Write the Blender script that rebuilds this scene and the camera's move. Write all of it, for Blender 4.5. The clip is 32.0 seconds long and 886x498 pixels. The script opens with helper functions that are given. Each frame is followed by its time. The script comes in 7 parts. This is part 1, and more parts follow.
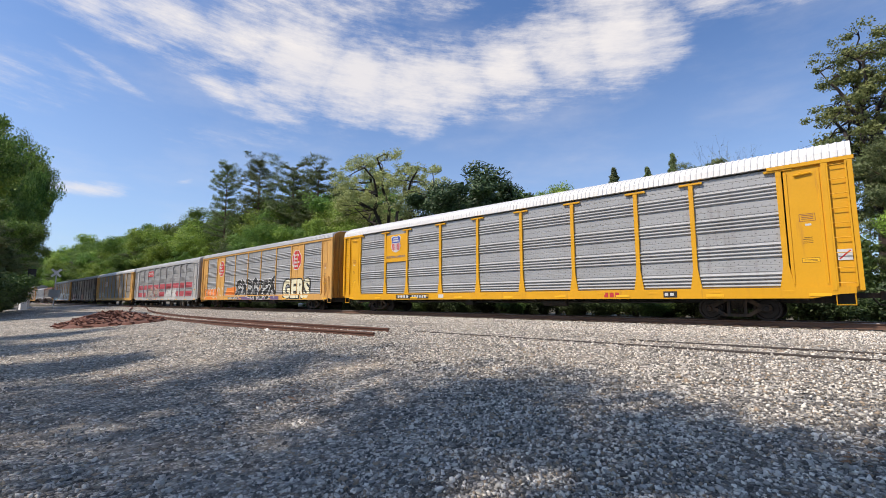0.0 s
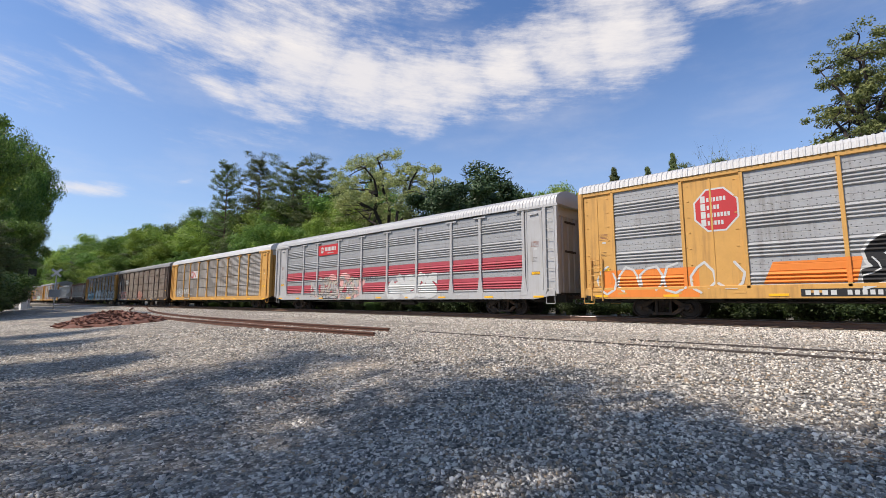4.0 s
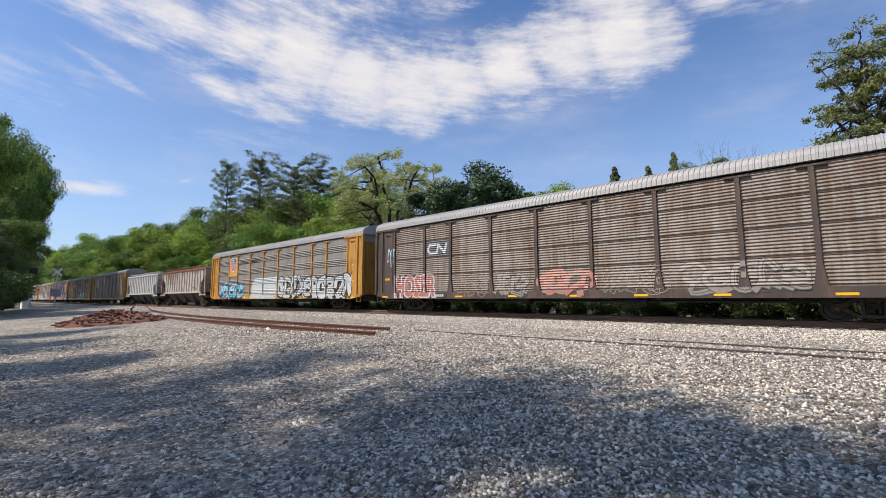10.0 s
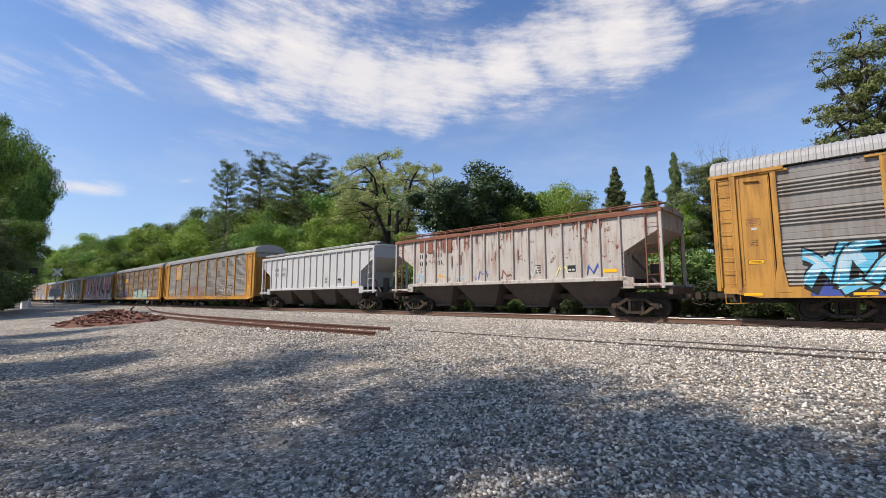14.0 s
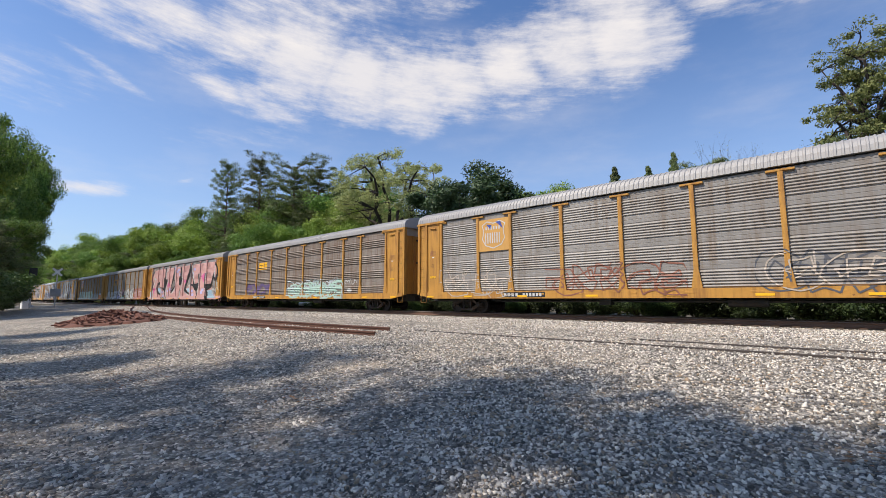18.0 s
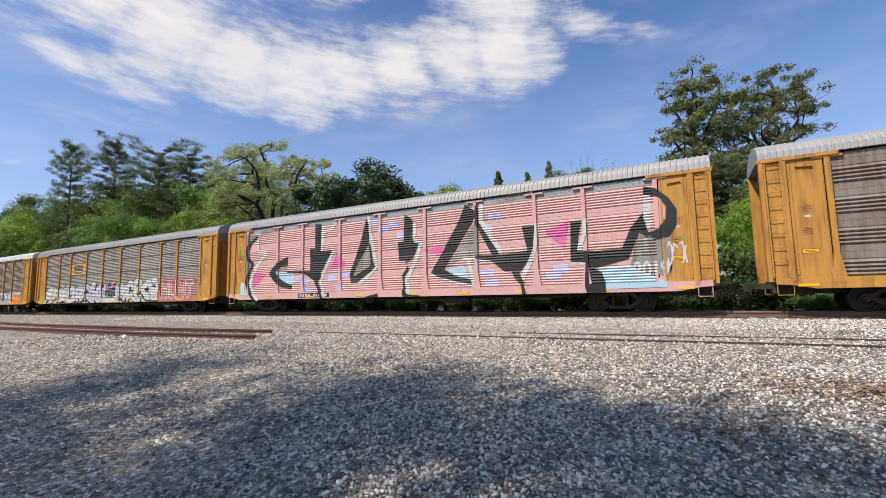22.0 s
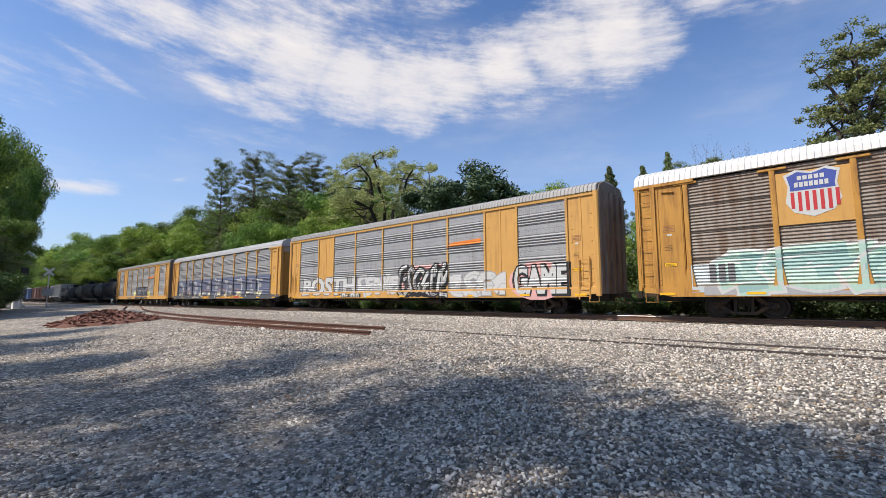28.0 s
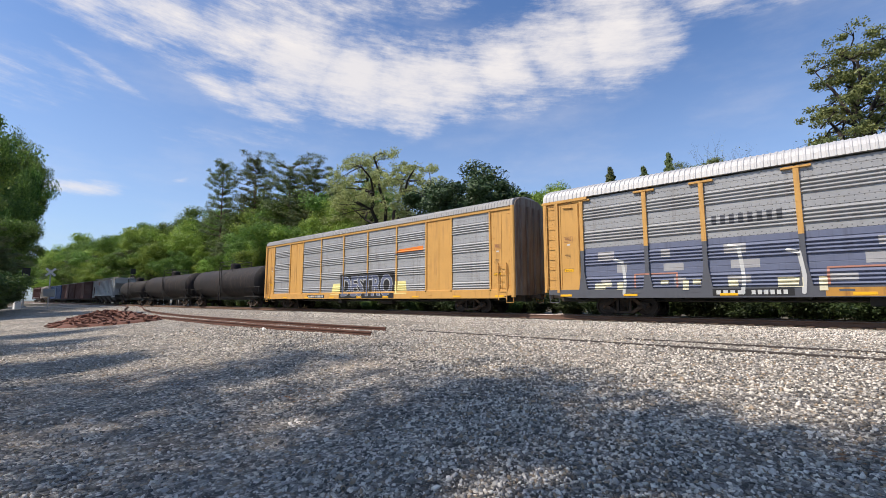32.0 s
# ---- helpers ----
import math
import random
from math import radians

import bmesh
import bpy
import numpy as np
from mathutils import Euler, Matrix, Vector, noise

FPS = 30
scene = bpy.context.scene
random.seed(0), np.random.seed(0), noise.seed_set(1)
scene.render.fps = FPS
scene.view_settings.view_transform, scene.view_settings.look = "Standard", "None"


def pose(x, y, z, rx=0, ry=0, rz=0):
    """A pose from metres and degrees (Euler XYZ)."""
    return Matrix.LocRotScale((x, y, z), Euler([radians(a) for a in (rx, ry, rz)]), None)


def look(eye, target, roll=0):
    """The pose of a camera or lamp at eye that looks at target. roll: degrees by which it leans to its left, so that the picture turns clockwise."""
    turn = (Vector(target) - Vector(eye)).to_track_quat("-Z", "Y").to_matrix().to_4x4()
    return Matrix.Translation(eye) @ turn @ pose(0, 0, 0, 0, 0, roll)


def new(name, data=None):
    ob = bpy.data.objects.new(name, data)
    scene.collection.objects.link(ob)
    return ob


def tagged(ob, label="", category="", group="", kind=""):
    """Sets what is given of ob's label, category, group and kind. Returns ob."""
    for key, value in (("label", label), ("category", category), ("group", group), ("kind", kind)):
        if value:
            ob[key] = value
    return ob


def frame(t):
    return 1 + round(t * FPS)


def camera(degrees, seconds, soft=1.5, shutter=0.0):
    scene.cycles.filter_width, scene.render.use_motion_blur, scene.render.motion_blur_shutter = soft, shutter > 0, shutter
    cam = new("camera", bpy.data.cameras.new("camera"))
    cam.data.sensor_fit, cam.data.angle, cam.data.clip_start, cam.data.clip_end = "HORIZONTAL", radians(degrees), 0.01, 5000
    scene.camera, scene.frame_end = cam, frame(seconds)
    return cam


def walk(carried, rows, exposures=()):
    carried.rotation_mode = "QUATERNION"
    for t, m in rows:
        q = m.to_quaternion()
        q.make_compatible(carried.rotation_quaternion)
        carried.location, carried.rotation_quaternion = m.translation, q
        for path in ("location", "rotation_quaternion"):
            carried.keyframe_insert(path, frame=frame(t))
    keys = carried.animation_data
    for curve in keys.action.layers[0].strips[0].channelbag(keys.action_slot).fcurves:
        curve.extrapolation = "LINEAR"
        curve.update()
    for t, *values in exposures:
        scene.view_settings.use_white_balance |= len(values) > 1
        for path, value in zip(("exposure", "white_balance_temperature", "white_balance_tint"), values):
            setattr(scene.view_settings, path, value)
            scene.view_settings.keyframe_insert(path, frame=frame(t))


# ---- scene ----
cam = camera(89.57, 32.0, soft=0.6)
EYE = (0.0, 0.0, 1.0)


def eye(rx, ry, rz):
    return pose(*EYE, rx, ry, rz)


PATH = [
    (0.0, eye(96.60, 0.02, 42.82)),
    (3.5, eye(96.60, 0.02, 42.83)),
    (5.5, eye(96.50, 0.01, 42.88)),
    (9.5, eye(96.50, 0.00, 42.90)),
    (20.0, eye(96.50, 0.00, 42.90)),
    (20.5, eye(96.49, 0.07, 42.48)),
    (21.0, eye(96.38, 0.71, 38.19)),
    (21.5, eye(96.26, 1.23, 31.69)),
    (22.0, eye(96.18, 1.05, 28.86)),
    (22.5, eye(96.09, 0.65, 27.74)),
    (23.0, eye(96.08, 0.41, 27.81)),
    (23.5, eye(96.13, 0.06, 30.03)),
    (24.0, eye(96.20, -0.18, 34.13)),
    (24.5, eye(96.24, -0.17, 36.56)),
    (25.0, eye(96.27, -0.09, 38.35)),
    (25.5, eye(96.31, 0.03, 39.87)),
    (27.5, eye(96.36, 0.11, 42.28)),
    (28.0, eye(96.40, 0.10, 42.31)),
    (30.0, eye(96.45, 0.05, 42.33)),
    (32.0, eye(96.48, 0.06, 42.41)),
]
walk(cam, PATH, exposures=[(0.0, 0.30, 7150, 14), (32.0, 0.30, 7150, 14)])

# ---- light ----
SUN_EL = 52.0
sun_from = Vector((-0.40, -0.80, 0.0)).normalized() * math.cos(radians(SUN_EL)) + Vector((0, 0, math.sin(radians(SUN_EL))))
sun = new("sun", bpy.data.lights.new("sun", "SUN"))
sun.data.energy, sun.data.angle, sun.data.color = 4.3, radians(1.3), (1.0, 0.955, 0.88)
sun.matrix_world = look(sun_from * 100, (0, 0, 0))


class Net:
    """Short-hand for the nodes of one tree."""

    def __init__(self, tree):
        self.tree = tree
        tree.nodes.clear()

    def add(self, kind, ins=None, **props):
        n = self.tree.nodes.new(kind)
        for k, v in props.items():
            setattr(n, k, v)
        for k, v in (ins or {}).items():
            if isinstance(v, bpy.types.NodeSocket):
                self.tree.links.new(v, n.inputs[k])
            else:
                n.inputs[k].default_value = v
        return n

    def math(self, op, a, b=0.0, c=0.0, clamp=False):
        n = self.add("ShaderNodeMath", {0: a, 1: b, 2: c}, operation=op, use_clamp=clamp)
        return n.outputs[0]

    def mix(self, fac, a, b, blend="MIX"):
        n = self.add("ShaderNodeMix", {0: fac, 6: a, 7: b}, data_type="RGBA", blend_type=blend)
        return n.outputs[2]

    def span(self, v, lo, hi, a=0.0, b=1.0):
        n = self.add("ShaderNodeMapRange", {0: v, 1: lo, 2: hi, 3: a, 4: b}, interpolation_type="SMOOTHSTEP")
        return n.outputs[0]

    def noise(self, vec, scale, detail=4.0, rough=0.55, stretch=None, offset=None):
        if stretch or offset:
            vec = self.add("ShaderNodeMapping", {0: vec, 1: offset or (0, 0, 0), 3: stretch or (1, 1, 1)}).outputs[0]
        return self.add("ShaderNodeTexNoise", {"Vector": vec, "Scale": scale, "Detail": detail, "Roughness": rough}).outputs[0]


def make_world():
    w = bpy.data.worlds.new("sky")
    scene.world = w
    w.use_nodes = True
    n = Net(w.node_tree)
    sky = n.add("ShaderNodeTexSky", sky_type="NISHITA", sun_disc=False, sun_elevation=radians(SUN_EL),
                sun_rotation=math.atan2(sun_from.x, sun_from.y), air_density=1.0, dust_density=1.2, ozone_density=1.6)
    d = n.add("ShaderNodeTexCoord").outputs["Generated"]
    sep = n.add("ShaderNodeSeparateXYZ", {0: d})
    az = n.math("ARCTAN2", n.math("MULTIPLY", sep.outputs[0], -1.0), sep.outputs[1])   # turn to the left of +y
    el = n.math("ARCSINE", sep.outputs[2])
    ang = n.add("ShaderNodeCombineXYZ", {0: az, 1: el, 2: 0.0}).outputs[0]
    warp = n.noise(ang, 7.0, 5.0, 0.6)
    fine = n.noise(ang, 3.2, 9.0, 0.66, stretch=(2.2, 6.0, 1.0))
    turn = n.add("ShaderNodeMapping", {0: ang, 2: (0, 0, radians(-6))}).outputs[0]
    turn = n.add("ShaderNodeMapping", {0: turn, 3: (3.0, 17.0, 1.0)}).outputs[0]
    streak = n.add("ShaderNodeTexNoise", {"Vector": turn, "Scale": 2.6, "Detail": 8.0, "Roughness": 0.62}).outputs[0]
    total = None
    # (turn, height, half width, half height, lean, strength) in degrees
    for a, e, ha, he, lean, k in CLOUDS:
        da, de = n.math("SUBTRACT", az, radians(a)), n.math("SUBTRACT", el, radians(e))
        c, s = math.cos(radians(lean)), math.sin(radians(lean))
        u = n.math("DIVIDE", n.math("ADD", n.math("MULTIPLY", da, c), n.math("MULTIPLY", de, s)), radians(ha))
        v = n.math("DIVIDE", n.math("SUBTRACT", n.math("MULTIPLY", de, c), n.math("MULTIPLY", da, s)), radians(he))
        r = n.math("SQRT", n.math("ADD", n.math("MULTIPLY", u, u), n.math("MULTIPLY", v, v)))
        r = n.math("ADD", r, n.math("MULTIPLY", n.math("SUBTRACT", warp, 0.5), 1.3))
        m = n.math("MULTIPLY", n.span(r, 0.0, 1.95, 1.0, 0.0), k)
        total = m if total is None else n.math("MAXIMUM", total, m)
    tex = n.math("ADD", n.math("MULTIPLY", fine, 0.55), n.math("MULTIPLY", streak, 0.6))
    lumps = n.noise(ang, 15.0, 9.0, 0.66, stretch=(1.0, 1.8, 1.0))
    shreds = n.noise(turn, 9.0, 6.0, 0.7)
    edge = n.math("SUBTRACT", 1.0, n.math("MULTIPLY", n.span(total, 0.55, 1.15), 0.25))      # ragged at the rim, calm within
    rough = n.math("ADD", n.math("MULTIPLY", n.math("SUBTRACT", tex, 0.575), 2.3), n.math("ADD", n.math("MULTIPLY", n.math("SUBTRACT", lumps, 0.5), 0.65), n.math("MULTIPLY", n.math("SUBTRACT", shreds, 0.5), 0.6)))
    raw = n.math("ADD", n.math("MULTIPLY", total, 0.95), n.math("MULTIPLY", rough, edge))
    cover = n.math("MULTIPLY", n.math("MULTIPLY", n.span(raw, 0.12, 1.35), n.span(total, 0.0, 0.45)), 0.90)
    veil = n.math("MULTIPLY", n.span(n.noise(ang, 2.0, 6.0, 0.6, stretch=(1.4, 4.0, 1)), 0.42, 0.8), 0.20)
    cover = n.math("MINIMUM", n.math("ADD", cover, veil), 1.0)
    haze = n.span(el, radians(2), radians(34), 0.30, 0.0)
    cloud_col = (6.1, 6.3, 6.7, 1.0)
    col = n.mix(haze, n.mix(1.0, sky.outputs[0], (0.65, 0.945, 1.30, 1.0), "MULTIPLY"), (4.6, 5.9, 8.0, 1.0))
    col = n.mix(cover, col, cloud_col)
    bg = n.add("ShaderNodeBackground", {0: col, 1: 0.112})
    out = n.add("ShaderNodeOutputWorld")
    w.node_tree.links.new(bg.outputs[0], out.inputs[0])


CLOUDS = [
    (83, 28.4, 6.5, 1.8, 12, 0.9), (76, 29.6, 6.5, 2.5, 10, 1.05), (68, 29.4, 6.0, 3.6, -6, 1.1), (61.5, 28.6, 6.5, 5.4, -10, 1.25), (54, 26.4, 6.0, 4.6, -8, 1.3), (47.5, 26.2, 6.0, 4.4, 0, 1.3),
    (41, 26.9, 5.5, 4.0, 6, 1.25), (34, 28.2, 6.0, 4.0, 8, 1.25), (27, 29.6, 6.0, 4.3, 8, 1.25), (20, 30.0, 5.5, 4.6, 6, 1.25), (15.4, 29.4, 3.4, 3.4, 6, 1.05), (21, 35.0, 9.0, 3.6, 10, 1.2), (11, 31.6, 4.5, 1.7, 14, 0.9),
    (7, 30.2, 4.0, 1.2, 14, 0.6), (71.0, 24.0, 5.5, 1.5, 24, 0.85), (66, 23.0, 5.0, 1.7, 20, 0.85), (81.6, 22.9, 3.8, 0.5, 24, 0.62), (88, 20.6, 6.0, 2.6, -10, 0.42), (68, 19.0, 9.0, 1.8, -6, 0.34),
    (82.4, 11.2, 3.6, 0.75, -4, 1.0), (73.4, 13.2, 1.1, 0.42, -12, 0.8), (86, 12.8, 2.0, 0.3, -4, 0.5), (43, 35.2, 5.5, 1.6, 0, 0.62), (64, 36.0, 16.0, 3.4, 0, 0.9), (90, 29.0, 5.0, 1.6, 12, 0.5),
    (3, 29.3, 3.0, 0.9, 14, 0.5), (120, 30, 18, 5, 10, 0.8), (-25, 38, 14, 4, -8, 0.8), (160, 45, 30, 7, 14, 0.9), (-80, 40, 26, 6, 0, 0.9), (60, 58, 30, 7, 10, 0.9),
]
make_world()

# ---- materials ----


def surface(name, base, rough=0.6, metal=0.0, vary=0.12, scale=6.0, grime=None, grime_amount=0.0, streak=(1.5, 1.5, 0.12),
            bump=0.0, bump_scale=60.0, holes=None, chips=None, chip_amount=0.0, per_object=0.0, spec=0.5, space="Object"):
    """A weathered surface: broad and fine change of tone, streaks of grime, chips of rust."""
    m = bpy.data.materials.new(name)
    m.use_nodes = True
    n = Net(m.node_tree)
    v = n.add("ShaderNodeTexCoord").outputs[space]
    if per_object:
        rnd = n.add("ShaderNodeObjectInfo").outputs["Random"]
        v = n.add("ShaderNodeVectorMath", {0: v, 1: n.add("ShaderNodeCombineXYZ", {0: n.math("MULTIPLY", rnd, 37.0), 1: 0.0, 2: 0.0}).outputs[0]}, operation="ADD").outputs[0]
    broad, fine = n.noise(v, scale * 0.25, 3.0), n.noise(v, scale * 5.0, 5.0, 0.65)
    tone = n.math("ADD", n.math("MULTIPLY", n.math("SUBTRACT", broad, 0.5), vary * 2.4), n.math("MULTIPLY", n.math("SUBTRACT", fine, 0.5), vary * 1.6))
    if per_object:
        tone = n.math("ADD", tone, n.math("MULTIPLY", n.math("SUBTRACT", rnd, 0.5), per_object))
    col = n.add("ShaderNodeHueSaturation", {"Value": n.math("ADD", tone, 1.0), "Color": (*base, 1)}).outputs[0]
    r = n.math("ADD", n.math("MULTIPLY", n.math("SUBTRACT", fine, 0.5), 0.25), rough)
    if grime:
        g1 = n.noise(v, 4.0, 6.0, 0.6, stretch=streak)
        g2 = n.noise(v, 0.7, 3.0, 0.5)
        g = n.span(n.math("ADD", n.math("MULTIPLY", g1, 0.75), n.math("MULTIPLY", g2, 0.35)), 0.62 - 0.25 * grime_amount, 0.80 - 0.12 * grime_amount, 0.0, min(1.0, 0.45 + 0.5 * grime_amount))
        col = n.mix(g, col, (*grime, 1))
        r = n.math("ADD", r, n.math("MULTIPLY", g, 0.15))
    if chips:
        c = n.span(n.noise(v, 3.2, 8.0, 0.7), 0.70 - 0.2 * chip_amount, 0.73 - 0.2 * chip_amount)
        col = n.mix(c, col, (*chips, 1))
        r = n.math("ADD", r, n.math("MULTIPLY", c, 0.2))
    if holes:     # punched rows in the flat strips: (foot, period)
        o = n.add("ShaderNodeSeparateXYZ", {0: n.add("ShaderNodeTexCoord").outputs["Object"]})
        ph = n.math("FRACT", n.math("DIVIDE", n.math("SUBTRACT", o.outputs[2], holes[0]), holes[1]))
        row = n.math("MULTIPLY", ph, holes[1] / 0.075)
        dx = n.math("SUBTRACT", n.math("FRACT", n.math("ADD", n.math("DIVIDE", o.outputs[0], 0.24), n.math("MULTIPLY", n.math("FLOOR", row), 0.5))), 0.5)
        dz = n.math("SUBTRACT", n.math("FRACT", row), 0.5)
        dot = n.math("LESS_THAN", n.math("ADD", n.math("MULTIPLY", dx, n.math("MULTIPLY", dx, 9.0)), n.math("MULTIPLY", dz, dz)), 0.06)
        strip = n.math("MULTIPLY", n.math("MULTIPLY", n.math("GREATER_THAN", ph, 0.62), n.math("LESS_THAN", ph, 0.96)), n.math("GREATER_THAN", n.math("ABSOLUTE", n.math("SUBTRACT", ph, 0.79)), 0.04))
        col = n.mix(n.math("MULTIPLY", n.math("MULTIPLY", dot, strip), 0.75), col, (0.03, 0.03, 0.03, 1))
    ins = {"Base Color": col, "Roughness": n.math("MINIMUM", r, 1.0), "Metallic": metal, "Specular IOR Level": spec}
    if bump:
        ins["Normal"] = n.add("ShaderNodeBump", {"Strength": bump, "Distance": 0.02, "Height": n.noise(v, bump_scale, 5.0, 0.6)}).outputs[0]
    bsdf = n.add("ShaderNodeBsdfPrincipled", ins)
    m.node_tree.links.new(bsdf.outputs[0], n.add("ShaderNodeOutputMaterial").inputs[0])
    return m


def leaf_material(name, base, other, trans=0.25):
    m = bpy.data.materials.new(name)
    m.use_nodes = True
    n = Net(m.node_tree)
    isl = n.add("ShaderNodeNewGeometry").outputs["Random Per Island"]
    rnd = n.add("ShaderNodeObjectInfo").outputs["Random"]
    v = n.add("ShaderNodeTexCoord").outputs["Object"]
    big = n.noise(v, 0.45, 3.0)
    col = n.mix(n.span(n.math("ADD", n.math("MULTIPLY", big, 0.7), n.math("MULTIPLY", isl, 0.3)), 0.3, 0.7), (*base, 1), (*other, 1))
    val = n.math("ADD", 0.55, n.math("ADD", n.math("MULTIPLY", isl, 0.45), n.math("MULTIPLY", rnd, 0.55)))
    col = n.add("ShaderNodeHueSaturation", {"Hue": n.math("ADD", 0.485, n.math("MULTIPLY", rnd, 0.03)), "Value": val, "Color": col}).outputs[0]
    b = n.add("ShaderNodeBsdfPrincipled", {"Base Color": col, "Roughness": 0.55, "Specular IOR Level": 0.35})
    t = n.add("ShaderNodeBsdfTranslucent", {"Color": col})
    s = n.add("ShaderNodeMixShader", {0: trans, 1: b.outputs[0], 2: t.outputs[0]})
    m.node_tree.links.new(s.outputs[0], n.add("ShaderNodeOutputMaterial").inputs[0])
    return m


def stones_material(name, colours, scale, dirt, dirt_amount=0.4, bump=1.0, light=1.0):
    """Loose crushed stone: every stone its own tone, gaps in relief with shade painted in, patches of fines."""
    m = bpy.data.materials.new(name)
    m.use_nodes = True
    n = Net(m.node_tree)
    v = n.add("ShaderNodeTexCoord").outputs["Object"]
    wob = n.add("ShaderNodeTexNoise", {"Vector": v, "Scale": scale * 1.4, "Detail": 2.0})
    vv = n.add("ShaderNodeVectorMath", {0: v, 1: n.add("ShaderNodeVectorMath", {0: wob.outputs[1], 3: 0.55 / scale}, operation="SCALE").outputs[0]}, operation="ADD").outputs[0]
    cell = n.add("ShaderNodeTexVoronoi", {"Vector": vv, "Scale": scale}, feature="F1")
    edge = n.add("ShaderNodeTexVoronoi", {"Vector": vv, "Scale": scale}, feature="DISTANCE_TO_EDGE")
    ramp = n.add("ShaderNodeValToRGB", {0: n.add("ShaderNodeSeparateColor", {0: cell.outputs["Color"]}).outputs[0]})
    els = ramp.color_ramp.elements
    while len(els) < len(colours):
        els.new(0.5)
    for i, c in enumerate(colours):
        els[i].position = i / (len(colours) - 1)
        els[i].color = (c[0] * light, c[1] * light, c[2] * light, 1)
    fine = n.noise(v, scale * 6, 5.0, 0.7)
    col = n.mix(n.math("MULTIPLY", fine, 0.3), ramp.outputs[0], (0.12, 0.115, 0.11, 1), "MULTIPLY")
    patch = n.span(n.math("ADD", n.math("MULTIPLY", n.noise(v, 0.35, 5.0, 0.6), 0.7), n.math("MULTIPLY", n.noise(v, 3.0, 4.0, 0.6), 0.3)), 0.62 - 0.25 * dirt_amount, 0.78 - 0.2 * dirt_amount)
    # shade between the stones, put into the colour along the cell edges
    gap = n.span(edge.outputs[0], 0.0, 0.14, 0.6, 0.0)
    col = n.mix(gap, col, (0.06, 0.055, 0.05, 1))
    col = n.mix(n.math("MULTIPLY", patch, 0.75), col, (*dirt, 1))
    mottle = n.math("ADD", n.math("MULTIPLY", n.noise(v, 7.0, 3.0, 0.7), 0.8), n.math("MULTIPLY", n.noise(v, 1.6, 4.0, 0.6), 0.6))
    col = n.mix(1.0, col, n.add("ShaderNodeCombineColor", {0: n.span(mottle, 0.5, 0.9, 0.5, 1.32), 1: n.span(mottle, 0.5, 0.9, 0.5, 1.29), 2: n.span(mottle, 0.5, 0.9, 0.5, 1.25)}).outputs[0], "MULTIPLY")
    tilt = n.add("ShaderNodeSeparateColor", {0: cell.outputs["Color"]})
    h = n.math("ADD", n.math("MULTIPLY", n.math("SQRT", edge.outputs[0]), 0.9), n.math("MULTIPLY", tilt.outputs[1], 0.5))
    h = n.math("ADD", h, n.math("MULTIPLY", fine, 0.25))
    nrm = n.add("ShaderNodeBump", {"Strength": bump, "Distance": 0.9 / scale, "Height": h}).outputs[0]
    b = n.add("ShaderNodeBsdfPrincipled", {"Base Color": col, "Roughness": 0.85, "Normal": nrm, "Specular IOR Level": 0.3})
    m.node_tree.links.new(b.outputs[0], n.add("ShaderNodeOutputMaterial").inputs[0])
    return m


STONE = [(0.055, 0.056, 0.058), (0.24, 0.24, 0.238), (0.40, 0.398, 0.39), (0.62, 0.61, 0.595), (0.13, 0.13, 0.132), (0.72, 0.715, 0.70), (0.30, 0.24, 0.18), (0.34, 0.345, 0.35), (0.09, 0.09, 0.093), (0.55, 0.545, 0.535)]
GRAVEL = stones_material("gravel", [(c[0] * 1.06, c[1], c[2] * 0.9) for c in STONE], 22.0, (0.46, 0.39, 0.31), 0.48, light=1.3)
BALLAST = stones_material("ballast", [(c[0] * 1.12, c[1] * 1.06, c[2] * 0.98) for c in STONE], 13.0, (0.44, 0.37, 0.29), 0.15, light=1.25)
SOIL = surface("soil", (0.10, 0.085, 0.055), 0.95, vary=0.5, scale=3.0, bump=0.6, bump_scale=8.0)
ASPHALT = surface("asphalt", (0.16, 0.155, 0.15), 0.9, vary=0.3, scale=4.0, bump=0.4, bump_scale=120.0)
SUNK_RAIL = surface("sunk_rail", (0.05, 0.04, 0.035), 0.8, 0.1, 0.35, 8.0)
SPUR_RUST = surface("spur_rust", (0.10, 0.042, 0.027), 0.8, 0.1, 0.35, 8.0, bump=0.4, bump_scale=90.0)
RAIL_RUST = surface("rail_rust", (0.14, 0.078, 0.052), 0.75, 0.15, 0.35, 8.0, bump=0.4, bump_scale=90.0)
RAIL_HEAD = surface("rail_head", (0.32, 0.29, 0.27), 0.35, 0.8, 0.2, 6.0)
TIE = surface("tie_wood", (0.10, 0.075, 0.055), 0.95, vary=0.4, scale=8.0, bump=0.6, bump_scale=40.0, per_object=0.4)
BLACK_STEEL = surface("black_steel", (0.018, 0.017, 0.016), 0.7, 0.0, 0.4, 6.0, grime=(0.07, 0.05, 0.035), grime_amount=0.4, bump=0.2)
TRUCK_STEEL = surface("truck_steel", (0.020, 0.016, 0.013), 0.8, 0.1, 0.4, 8.0, grime=(0.10, 0.06, 0.035), grime_amount=0.6)
WHEEL_STEEL = surface("wheel_steel", (0.032, 0.024, 0.02), 0.55, 0.5, 0.3, 8.0)
OAK_BARK = surface("oak_bark", (0.035, 0.027, 0.022), 0.95, vary=0.4, scale=5.0)
BARK = surface("bark", (0.075, 0.055, 0.042), 0.95, vary=0.45, scale=5.0, streak=(3, 3, 0.3), bump=0.8, bump_scale=18.0)
